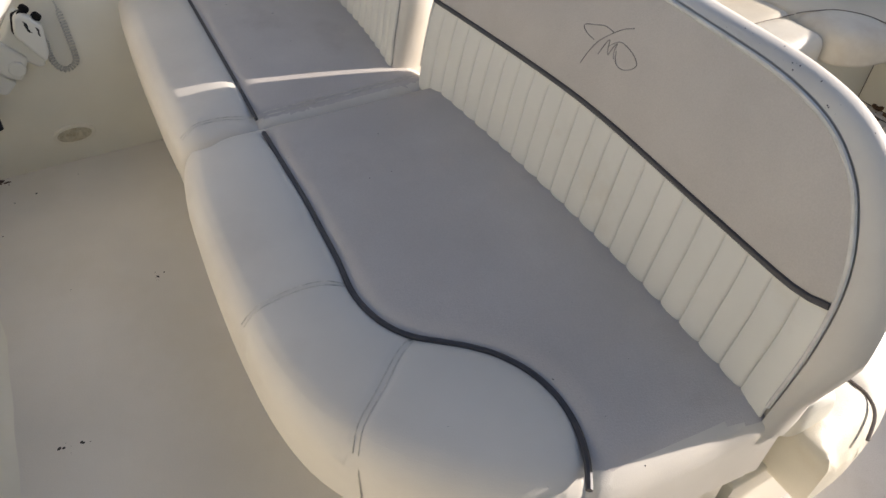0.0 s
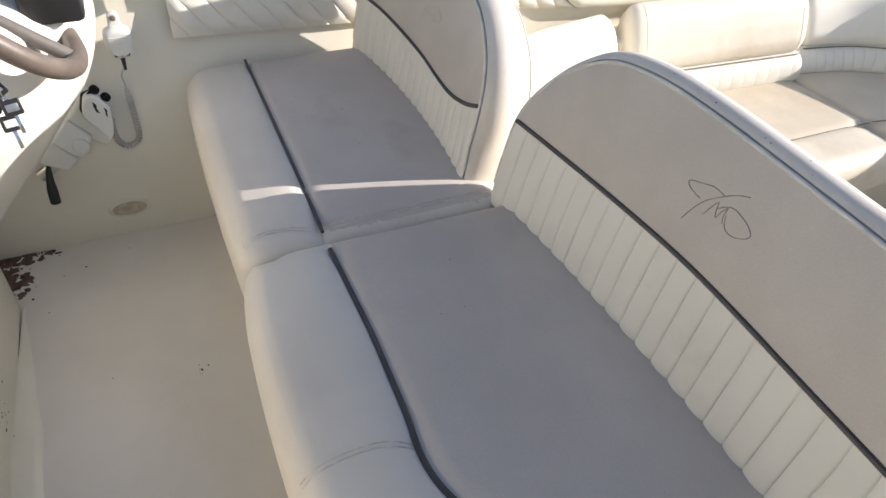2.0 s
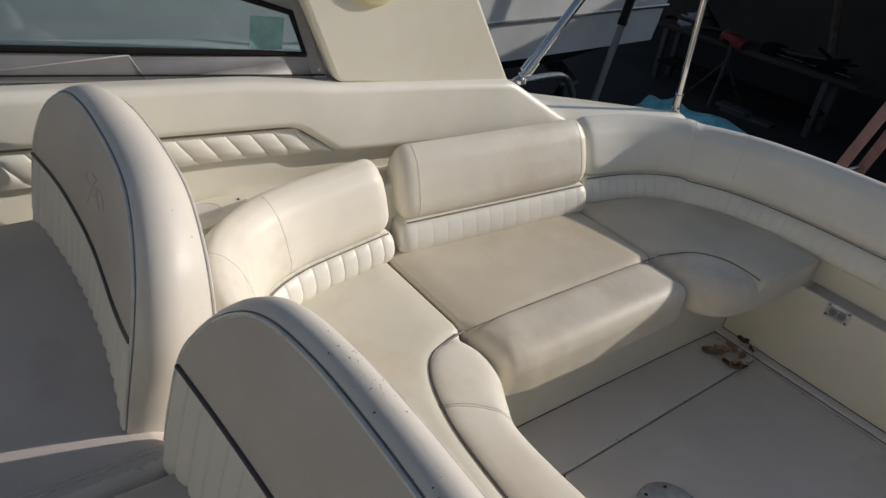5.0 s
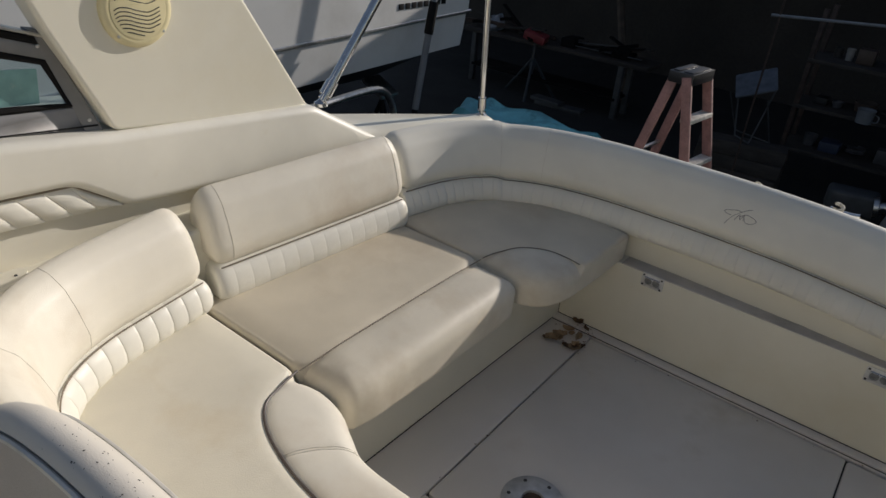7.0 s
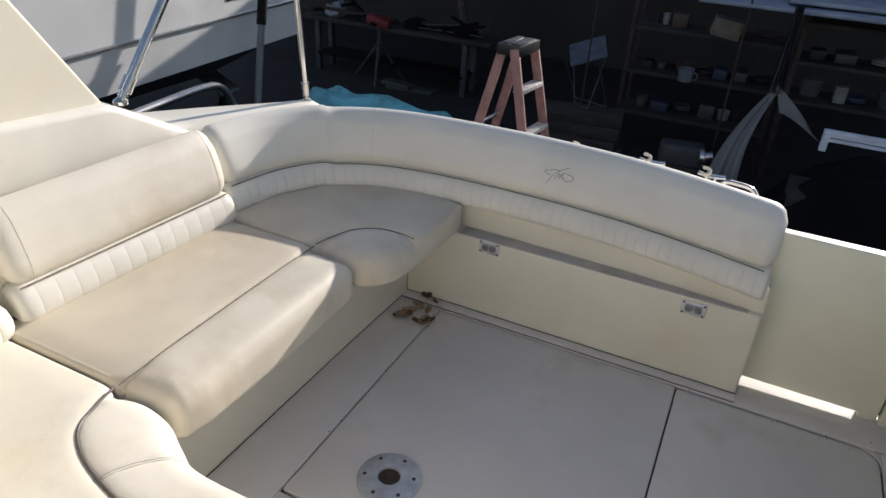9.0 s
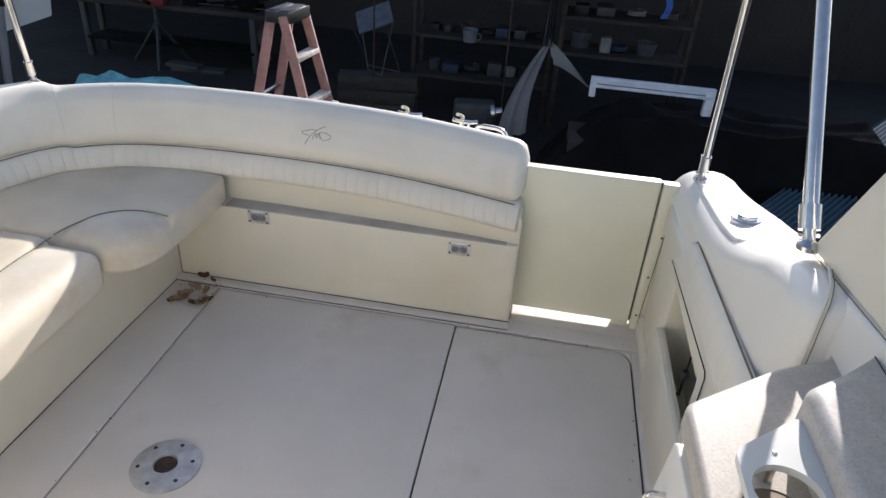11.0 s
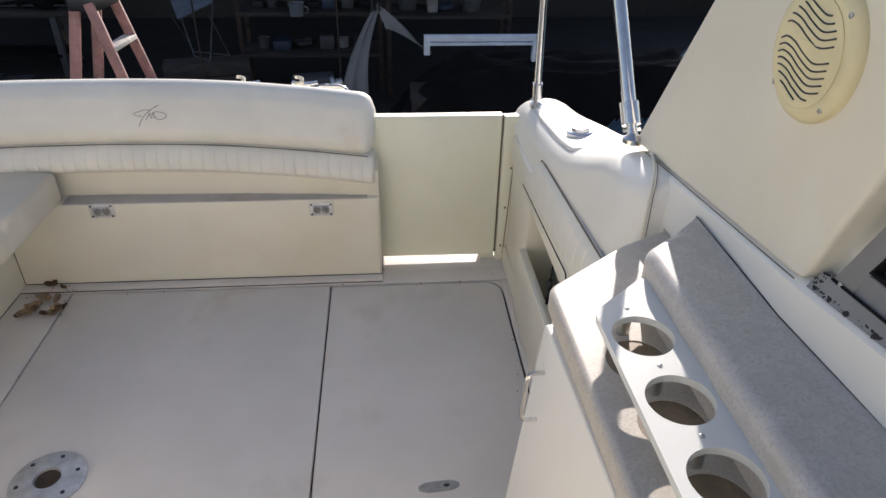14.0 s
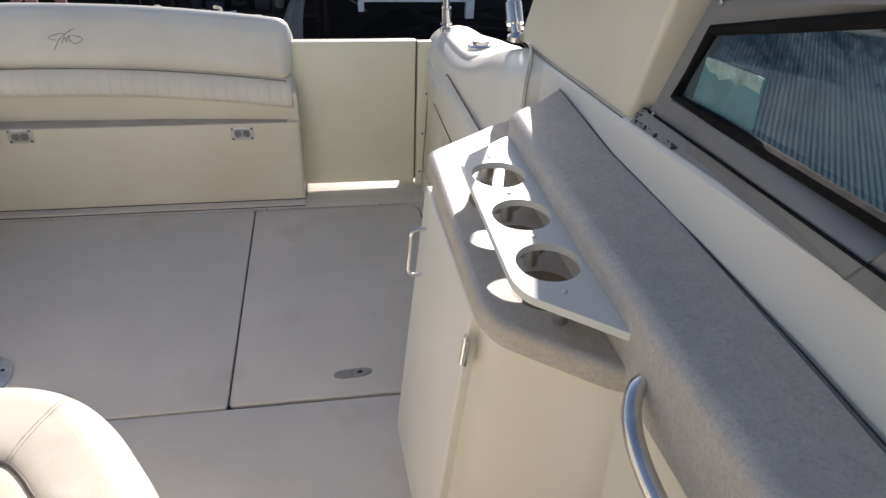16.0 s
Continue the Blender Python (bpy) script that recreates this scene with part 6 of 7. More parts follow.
plaque = thing("notice_plate", "small clear plastic notice plate with worn print", "sign")
pm = Matrix(((0, 0, 1, -0.728), (1, 0, 0, -2.465), (0, 1, 0, 0.883), (0, 0, 0, 1)))
part("plate", moved(slab(rounded([(-0.052, -0.034), (0.052, -0.034), (0.052, 0.034), (-0.052, 0.034)], 0.004), -0.006, 0.004, 0.001, 0.001, n=2), pm), material("clear_label", (0.62, 0.64, 0.60), 0.2, var=0.05), plaque)
INK = material("faded_print", (0.36, 0.33, 0.27), 0.7, var=0.1)
for k in range(6):
    part("print_line", moved(box(-0.036 + 0.004 * (k % 2), 0.036 - 0.006 * (k % 3), 0.014 - 0.0075 * k, 0.0175 - 0.0075 * k, 0.004, 0.0046, 0), pm), INK, plaque)

drain = thing("drain_cover", "oval weathered vent cover low on the liner", "vent")
dm = Matrix(((0, 0, 1, -0.708), (1, 0, 0, -2.610), (0, 1, 0, 0.327), (0, 0, 0, 1)))
part("rim", moved(slab([(0.052 * math.cos(a), 0.027 * math.sin(a)) for a in np.linspace(0, 6.283, 36, endpoint=False)], -0.004, 0.006, 0.004, 0.001), dm), GELCOAT, drain)
part("grille", moved(slab([(0.042 * math.cos(a), 0.019 * math.sin(a)) for a in np.linspace(0, 6.283, 36, endpoint=False)], 0.005, 0.0085, 0.002, 0.001), dm), material("weathered_brass", (0.56, 0.51, 0.37), 0.6, var=0.15, scale=60, stain=(0.30, 0.24, 0.14), stain_scale=40, stain_at=(0.5, 0.7)), drain)

dirt("mould", specks(21, [(-0.70, -2.94, 0.03, 0.02), (-0.64, -2.95, 0.04, 0.018), (-0.60, -2.90, 0.03, 0.025), (-0.70, -2.87, 0.02, 0.03)], 0.002, 0.017, 150, None, 0.25), material("dark_mould", (0.15, 0.095, 0.068), 0.9, var=0.3, scale=40), "dark mould in the corner of the helm deck")
dirt("grit", specks(22, [(-0.150, -2.527, 0.012, 0.010), (0.20, -2.75, 0.01, 0.02), (-0.71, -2.41, 0.008, 0.006), (-0.45, -2.62, 0.15, 0.12)], 0.0008, 0.0045, 9, None, 0.25), MILDEW, "dark crumbs of dirt on the helm deck")
dirt("grit", specks(23, [(0.60, -0.06, 0.35, 0.012), (1.20, -0.055, 0.14, 0.010), (1.42, -0.5, 0.01, 0.25), (0.0, -0.6, 0.008, 0.3)], 0.0006, 0.0040, 26, None, 0.0), material("brown_grit", (0.13, 0.085, 0.055), 0.9, var=0.3, scale=40), "brown crumbs of dirt along the sole seams")
dirt("mould", mapped(specks(26, [(0.0, 0.33, 0.05, 0.02), (-0.05, 0.40, 0.04, 0.02)], 0.002, 0.008, 14, None, 0.0), lambda x, y, z: (x - 0.10, -2.8745 + z, y)), bpy.data.materials["dark_mould"], "dark mould on the riser")
flange_ob = next(o for o in bpy.data.objects if o.name.startswith("base_flange"))
flange_geo = ([tuple(v.co) for v in flange_ob.data.vertices], [tuple(f.vertices) for f in flange_ob.data.polygons])
dirt("grime", specks(25, [(1.580, -1.326, 0.006, 0.006), (1.584, -1.345, 0.004, 0.010), (1.586, -1.375, 0.003, 0.014), (1.588, -1.42, 0.002, 0.008)], 0.0008, 0.0055, 70, flange_geo), MILDEW, "black grime at the foot of the window")

# ================= the yard =================
GROUND_Z = -1.5
# pale tube paint, its colour lowered to stand for the yard's shade
FRAME = material("shade_dimmed_frame", (0.17, 0.185, 0.205), 0.45, var=0.08, scale=10)
# ground and wall colours sit near black: the yard's shade is in them
DIRT = material("shade_dark_ground", (0.020, 0.019, 0.019), 0.9, var=0.15, scale=0.6, fine=0.3, fine_scale=25, stain=(0.020, 0.018, 0.017), stain_scale=0.8, bump=0.4, bump_scale=30)
structure("ground", box(-60, 60, -60, 60, GROUND_Z - 0.2, GROUND_Z, 0), DIRT, "packed yard ground coloured dark for shade", "ground")
SHADE_DARK = material("shade_dark_wall", (0.042, 0.035, 0.031), 0.85, var=0.15, scale=0.8, fine=0.2, fine_scale=20)
# unseen roof, added only to keep sky light off the racks
structure("shed_ceiling", box(-9, 4.6, 6.9, 10.0, 1.55, 1.70, 0.01), SHADE_DARK, "unseen roof added to shade the yard racks", "ceiling")
structure("yard_wall", join(box(-9, 5.7, 10.0, 10.25, GROUND_Z, 1.9, 0.01), box(5.7, 9, 10.0, 10.25, GROUND_Z, 0.3, 0.01)), SHADE_DARK, "weathered yard back wall coloured dark for shade", "wall")
ROOFING = material("blue_corrugated_roofing", (0.062, 0.105, 0.135), 0.9, spec=0.08, var=0.08, scale=1.0, fine=0.08, fine_scale=30)
HULL = material("white_hull", (0.72, 0.72, 0.70), 0.35, var=0.04, scale=0.8, stain=(0.55, 0.54, 0.51), stain_scale=1.2, stain_at=(0.5, 0.8), coat=0.2)
BOTTOM = material("dark_bottom_paint", (0.028, 0.034, 0.042), 0.8, var=0.15, scale=2)
boat = thing("neighbour_boat", "white motor boat hull on stands in the yard", "boat")


def hull_sec(s):
    y, w = s
    c = -4.7
    z0 = -0.165 + 0.025 * (y - 1.6) if y < 3.8 else -0.1
    return [(c + 1.30 * w, y, z0), (c + 1.33 * w, y, z0 + 0.18), (c + 1.35 * w, y, z0 + 0.34), (c + 1.37 * w, y, z0 + 0.36), (c + 1.38 * w, y, 0.62), (c + 1.40 * w, y, 1.05), (c + 1.30 * w, y, 1.12), (c - 1.30 * w, y, 1.12), (c - 1.40 * w, y, 1.05), (c - 1.36 * w, y, 0.2), (c - 1.30 * w, y, z0)]


part("hull_shell", wedge([(3.72, 0.97), (3.66, 1.0), (2.0, 1.0), (0.0, 1.0), (-2.5, 0.97), (-4.0, 0.75), (-5.2, 0.35)], hull_sec), HULL, boat, sharp=30)
part("bottom", wedge([(3.70, 0.98), (2.0, 0.99), (0.0, 0.99), (-2.5, 0.95), (-4.5, 0.5)], lambda s: [(-4.7 + 1.27 * s[1], s[0], -0.13 + 0.025 * (s[0] - 1.6)), (-4.7 - 1.27 * s[1], s[0], -0.13 + 0.025 * (s[0] - 1.6)), (-4.7, s[0], -0.75)]), BOTTOM, boat)
part("rub_rail", tube([(-3.338, y, z) for y, z in ((3.70, 0.228), (1.5, 0.180), (-1.0, 0.12))], 0.018, 8), DULL_STEEL, boat)
for k in range(8):
    part("lettering_bar", box(-3.326, -3.318, 2.62 + 0.085 * k, 2.68 + 0.085 * k, 0.335, 0.385, 0.002), RUBBER, boat, "dark bar of unreadable lettering")
for y in (2.9, 0.3):
    st = thing("boat_stand", "rusty steel boat stand under the hull", "boat stand", group="boat stands")
    for dx, dy in ((-0.25, -0.25), (0.25, -0.25), (0.0, 0.3)):
        part("leg", tube([(-3.75, y, -0.62), (-3.75 + dx, y + dy, GROUND_Z)], 0.022, 8), RUBBER, st)
    part("pad", moved(box(-0.15, 0.15, -0.12, 0.12, -0.02, 0.02, 0.006), pose(-3.78, y, -0.50, 0, 25, 0)), DULL_STEEL, st)

# the step ladder: a pink-red fibreglass front with treads, and rear rails
PINK = material("faded_red_fibreglass", (0.385, 0.205, 0.18), 0.6, var=0.16, scale=12, fine=0.15, fine_scale=90)
TREAD = material("worn_aluminium", (0.62, 0.59, 0.53), 0.55, metal=0.15, var=0.15, scale=25)
ladder = thing("step_ladder", "faded red fibreglass step ladder with aluminium treads", "ladder")
lm = Matrix.Translation((-0.535, 2.06, GROUND_Z)) @ pose(0, 0, 0, 0, 0, -7)
TOP, SPREAD = 2.0, 0.25


def on_front(t, v):
    """A place on the front of the ladder at height t of 1, v across."""
    return Vector((0.04 + SPREAD * TOP * (1 - t), v * (0.128 + 0.085 * (1 - t)), TOP * t))


for v in (-1, 1):
    for nm, sx in (("front_rail", 1), ("rear_rail", -1)):
        a, b = on_front(0, v), on_front(1, v)
        if sx < 0:
            a, b = Vector((-a.x * 0.95, a.y * 0.92, a.z)), Vector((-b.x, b.y * 0.92, b.z))
        d, y = (b - a).normalized(), Vector((0, 1, 0))
        x = y.cross(d)
        g = box(-0.029, 0.029, -0.011, 0.011, 0.0, (b - a).length, 0.004)
        part(nm, moved(g, lm @ Matrix(((x.x, y.x, d.x, a.x), (x.y, y.y, d.y, a.y), (x.z, y.z, d.z, a.z), (0, 0, 0, 1)))), PINK, ladder)
for k in range(6):
    t = (1.765 - 0.265 * k) / TOP
    a = on_front(t, 1)
    part("tread", moved(box(a.x - 0.036, a.x + 0.036, -a.y, a.y, a.z - 0.022, a.z + 0.006, 0.004), lm), TREAD, ladder, "worn aluminium tread")
    if k % 2:
        c = on_front(t, 1)
        part("rear_brace", moved(tube([(-c.x * 0.95, -c.y * 0.9, c.z), (-c.x * 0.95, c.y * 0.9, c.z)], 0.012, 8), lm), DULL_STEEL, ladder)
part("cap", moved(join(box(-0.074, 0.080, -0.134, 0.134, TOP - 0.045, TOP + 0.020, 0.003), box(-0.062, -0.02, -0.112, 0.112, TOP + 0.018, TOP + 0.027, 0.004), box(0.004, 0.066, -0.112, 0.112, TOP + 0.018, TOP + 0.027, 0.004)), lm), BLACK, ladder, "black plastic top cap")
for v in (-1, 1):
    a = on_front(0.62, v)
    part("spreader", moved(tube([(a.x, a.y * 1.02, a.z), (-a.x * 0.95, a.y * 0.95, a.z + 0.02)], 0.008, 6), lm), DULL_STEEL, ladder)

# cloth over a low stack, and the hanging sheet
# base brightened to read as lit; dark blotches deepen the folds' shading
TEAL = material("teal_tarpaulin", (0.20, 0.60, 0.66), 0.42, var=0.2, scale=3, stain=(0.03, 0.16, 0.20), stain_scale=4, stain_at=(0.55, 0.7))
tarp = thing("tarpaulin", "teal tarpaulin over a low stack in the yard", "tarpaulin")


def drape(i, j):
    u, v = i / 64, j / 36
    x, y = -3.47 + 1.72 * u, 3.35 + 0.9 * v
    e = min(1.0, 9 * min(u, 1 - u), 6 * min(v, 1 - v))
    fold = lambda q: abs(q % 2.0 - 1.0)
    ridge = 0.07 * math.exp(-((u - 0.13) / 0.09) ** 2) + 0.03 * u
    z = GROUND_Z + 0.02 + 0.66 * e ** 0.35 + ridge + 0.07 * fold(x * 1.7 + y * 2.6 + 0.5 * noise.noise((x * 1.5, y * 1.5, 1))) + 0.045 * fold(x * 2.6 - y * 5.2 + 0.6 * noise.noise((x * 2, y * 2, 5)))
    return x + 0.05 * noise.noise((x * 3, y * 3, 7)), y, z


part("cloth", grid(65, 37, drape), TEAL, tarp, sharp=25)
part("stack", box(-3.30, -2.02, 3.50, 4.10, GROUND_Z, GROUND_Z + 0.56, 0.02), SHADE_DARK, tarp, "dark stack under the cloth")
SHEET = material("grey_sheet", (0.20, 0.205, 0.215), 0.6, var=0.12, scale=3)
# darker grey for the knotted upper piece of the sheet
DARK_SHEET = material("dark_grey_sheet", (0.05, 0.05, 0.056), 0.6, var=0.2, scale=5)
sheet = thing("hanging_sheet", "grey plastic sheet tied up and hanging in the yard", "tarpaulin")


def hang(i, j):
    u, v = i / 24, j / 30
    top, low = Vector((0.99, 4.82, -0.18)), Vector((0.74, 4.70, -1.12))
    p = top.lerp(low, v)
    w = 0.05 + 0.26 * v ** 0.8
    return p.x + (u - 0.5) * w - 0.06 * math.sin(v * 3.1), p.y + 0.018 * math.sin(u * 13) * (0.4 + v), p.z + 0.12 * (u - 0.5) * v


part("sheet", grid(25, 31, hang), SHEET, sheet, sharp=60)
part("sheet_tail", grid(13, 21, lambda i, j: (0.98 + 0.46 * j / 20 + 0.008 * i, 4.8, -0.12 - 0.42 * (j / 20) ** 1.2 - (0.020 - 0.014 * j / 20) * i + 0.008 * math.sin(i * 1.4))), SHEET, sheet, sharp=60)
part("sheet_knot", grid(13, 21, lambda i, j: (0.99 + (i / 12 - 0.5) * (0.05 + 0.10 * abs(j / 20 - 0.75)), 4.8 + 0.03 * math.sin(i * 1.9), -0.20 + 0.75 * j / 20)), DARK_SHEET, sheet, sharp=60)
BLACKTARP = material("black_cover", (0.006, 0.0055, 0.006), 0.9, var=0.25, scale=2, spec=0.15)
cover = thing("covered_load", "black tarpaulin over a trailer load", "tarpaulin")
part("cover", grid(61, 41, lambda i, j: (1.0 + 3.6 * i / 60, 3.7 + 1.1 * j / 40, GROUND_Z + 0.02 + 0.94 * min(1.0, 5 * min(i / 60, 1 - i / 60), 4 * min(j / 40, 1 - j / 40)) ** 0.6 + 0.10 * noise.noise((i * 0.11, j * 0.13, 3.1)) + 0.03 * abs(noise.noise((i * 0.3, j * 0.12, 1.1))))), BLACKTARP, cover, sharp=60)
part("load", box(1.3, 4.3, 3.95, 4.5, GROUND_Z, GROUND_Z + 0.7, 0.02), SHADE_DARK, cover, "dark load under the cover")
SASH = material("old_white_paint", (0.62, 0.66, 0.72), 0.6, var=0.08, scale=8)
wf = thing("window_sash", "old white painted window sash lying on the cover", "window sash")
part("top_rail", box(1.42, 2.50, 4.18, 4.24, -0.330, -0.275, 0.006), SASH, wf)
part("bead", box(1.44, 2.48, 4.165, 4.20, -0.362, -0.336, 0.004), SASH, wf)
part("stile", box(1.42, 1.475, 4.17, 4.235, -0.45, -0.30, 0.006), SASH, wf)
part("stile", box(2.42, 2.50, 4.17, 4.235, -0.56, -0.30, 0.006), SASH, wf)

# rack timber and steel darkened in colour for the shade they stand in
WOOD = material("shade_dark_timber", (0.040, 0.034, 0.030), 0.8, var=0.2, scale=4, stretch=(1, 6, 6))
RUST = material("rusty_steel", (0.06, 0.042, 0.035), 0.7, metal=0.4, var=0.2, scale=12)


# stand and leg paints with the shade of the yard mixed into them
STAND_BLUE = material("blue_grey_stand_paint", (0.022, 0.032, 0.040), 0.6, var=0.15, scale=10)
DIMMED_PALE = material("shade_dimmed_paint", (0.05, 0.054, 0.058), 0.6, var=0.15, scale=8)


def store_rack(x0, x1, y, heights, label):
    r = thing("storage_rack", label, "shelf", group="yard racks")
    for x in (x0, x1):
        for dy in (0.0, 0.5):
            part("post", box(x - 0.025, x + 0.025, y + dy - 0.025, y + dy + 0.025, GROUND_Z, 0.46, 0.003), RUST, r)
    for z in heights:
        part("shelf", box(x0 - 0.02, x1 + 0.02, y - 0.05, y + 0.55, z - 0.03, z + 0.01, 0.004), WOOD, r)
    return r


ROOF_STEEL = material("blue_grey_roof_steel", (0.20, 0.245, 0.31), 0.42, metal=0.3, var=0.12, scale=5)
rail = thing("rack_rail", "pale tube rail laid along the yard racks", "rail")
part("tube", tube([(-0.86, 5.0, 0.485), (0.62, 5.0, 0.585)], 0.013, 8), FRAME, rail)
part("end_post", tube([(-0.79, 5.0, GROUND_Z), (-0.785, 5.0, 0.66)], 0.010, 8), RUST, rail)
part("end_post", tube([(0.60, 5.0, GROUND_Z), (0.60, 5.0, 0.60)], 0.010, 8), RUST, rail)
tagged(part("cardboard_box", moved(box(-0.15, 0.15, -0.10, 0.10, 0.0, 0.19, 0.008), pose(0.36, 6.22, -0.035, 0, 9, 8)), material("old_cardboard", (0.19, 0.175, 0.135), 0.8, var=0.15, scale=9)), "old pale cardboard box on the yard rack", "box", "things on the racks")
store_rack(-0.62, 1.02, 6.25, (-1.03, -0.545, -0.05), "timber yard rack loaded with parts, coloured dark for shade")
store_rack(1.12, 2.50, 5.9, (-0.50, -0.11, 0.27), "timber yard rack with scrap, coloured dark for shade")
for k, (x0, x1, y0, z) in enumerate(((0.15, 2.9, 5.0, 0.475), (0.9, 3.3, 5.15, 0.535))):
    sh = thing("roofing_sheet", "long corrugated metal roofing sheet laid on the racks", "roofing sheet", group="roofing sheets")
    part("sheet", grid(2, 61, lambda i, j: (x0 + (x1 - x0) * i, y0 + 1.3 * j / 60, z + 0.035 * i + 0.012 * math.sin(j * math.pi / 2) + 0.004)), ROOF_STEEL, sh, sharp=70)
    part("lip", box(x0, x1, y0 - 0.012, y0, z - 0.016, z + 0.02, 0.003), ROOF_STEEL, sh)
strap = thing("blue_strap", "blue strap hanging from the roofing sheets", "strap")
part("strap", grid(3, 14, lambda i, j: (2.02 + 0.03 * i + 0.02 * math.sin(j * 0.8), 4.985 + 0.004 * i, 0.58 - 0.46 * j / 13)), material("blue_webbing", (0.03, 0.10, 0.35), 0.7, var=0.2, scale=30), strap, sharp=60)
rope = thing("rope_coil", "pale rope coil lying on the roofing sheets", "rope")
part("rope", tube([(2.2 + (0.10 + 0.03 * math.sin(a * 1.7)) * math.cos(a), 5.1 + 0.07 * math.sin(a), 0.575 + 0.003 * a) for a in np.linspace(0, 22, 90)], 0.012, 6), SASH, rope)
fold = thing("folding_chair", "grey folding camp chair in the yard", "chair")
part("seat", moved(slab(rounded([(-0.20, -0.17), (0.20, -0.17), (0.20, 0.17), (-0.20, 0.17)], 0.02), -0.01, 0.01, 0.006), pose(-0.92, 5.5, -0.25, 30, -22, 12)), material("grey_canvas", (0.085, 0.10, 0.125), 0.8, var=0.15, scale=12), fold, "grey canvas seat")
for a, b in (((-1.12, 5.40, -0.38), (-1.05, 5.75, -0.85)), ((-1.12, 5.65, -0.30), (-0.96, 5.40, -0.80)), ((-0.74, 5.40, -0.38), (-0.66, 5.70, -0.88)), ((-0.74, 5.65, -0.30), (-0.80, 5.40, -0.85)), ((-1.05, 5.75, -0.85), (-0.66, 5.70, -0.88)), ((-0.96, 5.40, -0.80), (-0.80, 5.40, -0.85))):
    part("leg", tube([a, b], 0.009, 6), DIMMED_PALE, fold)
crate_under = thing("timber_stack", "stack of dark timber under the camp chair", "timber")
for k in range(4):
    part("board", moved(box(-0.45, 0.45, -0.13, 0.13, 0.0, 0.15, 0.01), pose(-0.88, 5.55, GROUND_Z + 0.155 * k, 0, 0, 7 * k - 10)), WOOD, crate_under)
bench = thing("work_bench", "long dark work bench with clutter in the yard", "bench")
part("top", box(-5.7, -2.6, 6.85, 7.4, -0.74, -0.68, 0.01), SHADE_DARK, bench)
for x in (-5.5, -3.0):
    for y in (6.95, 7.3):
        part("leg", box(x - 0.04, x + 0.04, y - 0.04, y + 0.04, GROUND_Z, -0.74, 0.005), DIMMED_PALE, bench, "pale painted leg, dimmed for shade")
part("shelf", box(-5.5, -3.0, 6.9, 7.35, -1.25, -1.21, 0.006), BLACKTARP, bench)
rnd = random.Random(8)
for k in range(16):
    x, y = rnd.uniform(-5.6, -2.7), rnd.uniform(6.9, 7.25)
    L, w, h = rnd.uniform(0.35, 1.3), rnd.uniform(0.03, 0.10), rnd.uniform(0.02, 0.06)
    z = -0.68 + rnd.uniform(0.0, 0.10)
    tilt = rnd.uniform(-14, 14)
    z += 0.5 * L * abs(math.sin(radians(tilt)))
    g = moved(box(-L / 2, L / 2, -w / 2, w / 2, 0.0, h, 0.004), pose(x, y, z, 0, tilt, rnd.uniform(-40, 40)))
    tagged(part("scrap_board", g, (WOOD, SHADE_DARK, BLACKTARP, RUST)[rnd.choice((0, 2, 1, 1, 2, 3))]), "dark scrap board heaped on the work bench", "scrap", "scrap on the bench")
stand = thing("boat_stand", "steel boat stand with a red pad beside the bench", "boat stand", group="boat stands")
part("pad", moved(box(-0.17, 0.17, -0.10, 0.10, -0.06, 0.06, 0.02), pose(-4.36, 6.86, -0.60, 8, 12, 10)), material("dull_red", (0.22, 0.035, 0.04), 0.6, var=0.15, scale=8), stand, "dull red pad")
part("screw_post", tube([(-4.36, 6.86, -1.15), (-4.36, 6.86, -0.64)], 0.026, 10), DIMMED_PALE, stand)
part("collar", tube([(-4.36, 6.86, -1.02), (-4.36, 6.86, -0.92)], 0.045, 10), STAND_BLUE, stand)
for dx, dy in ((0.10, -0.28), (-0.48, 0.10), (0.34, 0.22)):
    part("leg", tube([(-4.36 + 0.05 * dx, 6.86 + 0.05 * dy, -0.94), (-4.36 + dx, 6.86 + dy, GROUND_Z)], 0.022, 8), STAND_BLUE, stand)
for a, b in (((-4.0, 7.0, -0.64), (-2.75, 6.95, -0.62)), ((-3.9, 7.1, -0.62), (-3.1, 6.9, -0.50)), ((-4.75, 7.0, -0.64), (-4.4, 7.1, -0.60))):
    rod = thing("metal_rod", "pale metal rod on the work bench, dimmed for shade", "rod", group="rods on the bench")
    part("rod", tube([a, b], 0.009, 6), DIMMED_PALE, rod)
beam = thing("leaning_beam", "dark timber beam leaning against the yard wall", "timber")
part("beam", tube([(-3.1, 7.6, -1.5), (-4.9, 9.85, 1.2)], 0.06, 6), DARK_WOOD, beam)
for x, y, L, a in ((-3.75, 6.75, 0.75, 4), (-3.95, 6.72, 0.5, -6)):
    tagged(part("loose_plank", moved(box(-L / 2, L / 2, -0.09, 0.09, 0.0, 0.05, 0.006), pose(x, y, GROUND_Z + (0.05 if L < 0.6 else 0.0), 0, 0, a)), DIMMED_PALE), "pale dusty plank on the yard ground, dimmed for shade", "plank", "loose planks")
bags = thing("plastic_sack", "crumpled white and blue plastic sack on the bench", "sack")
part("sack", mapped(lathe([(0.16, 0.0), (0.22, 0.08), (0.20, 0.18), (0.12, 0.26), (0.03, 0.29)], 20), lambda x, y, z: (-5.22 + 0.8 * x * (1 + 0.4 * noise.noise((x * 9, y * 9, z * 9))), 7.05 + 0.8 * y, -0.68 + 0.75 * z * (1 + 0.9 * noise.noise((x * 8, z * 9, 2))))), material("sack_plastic", (0.26, 0.29, 0.34), 0.5, var=0.3, scale=9), bags)
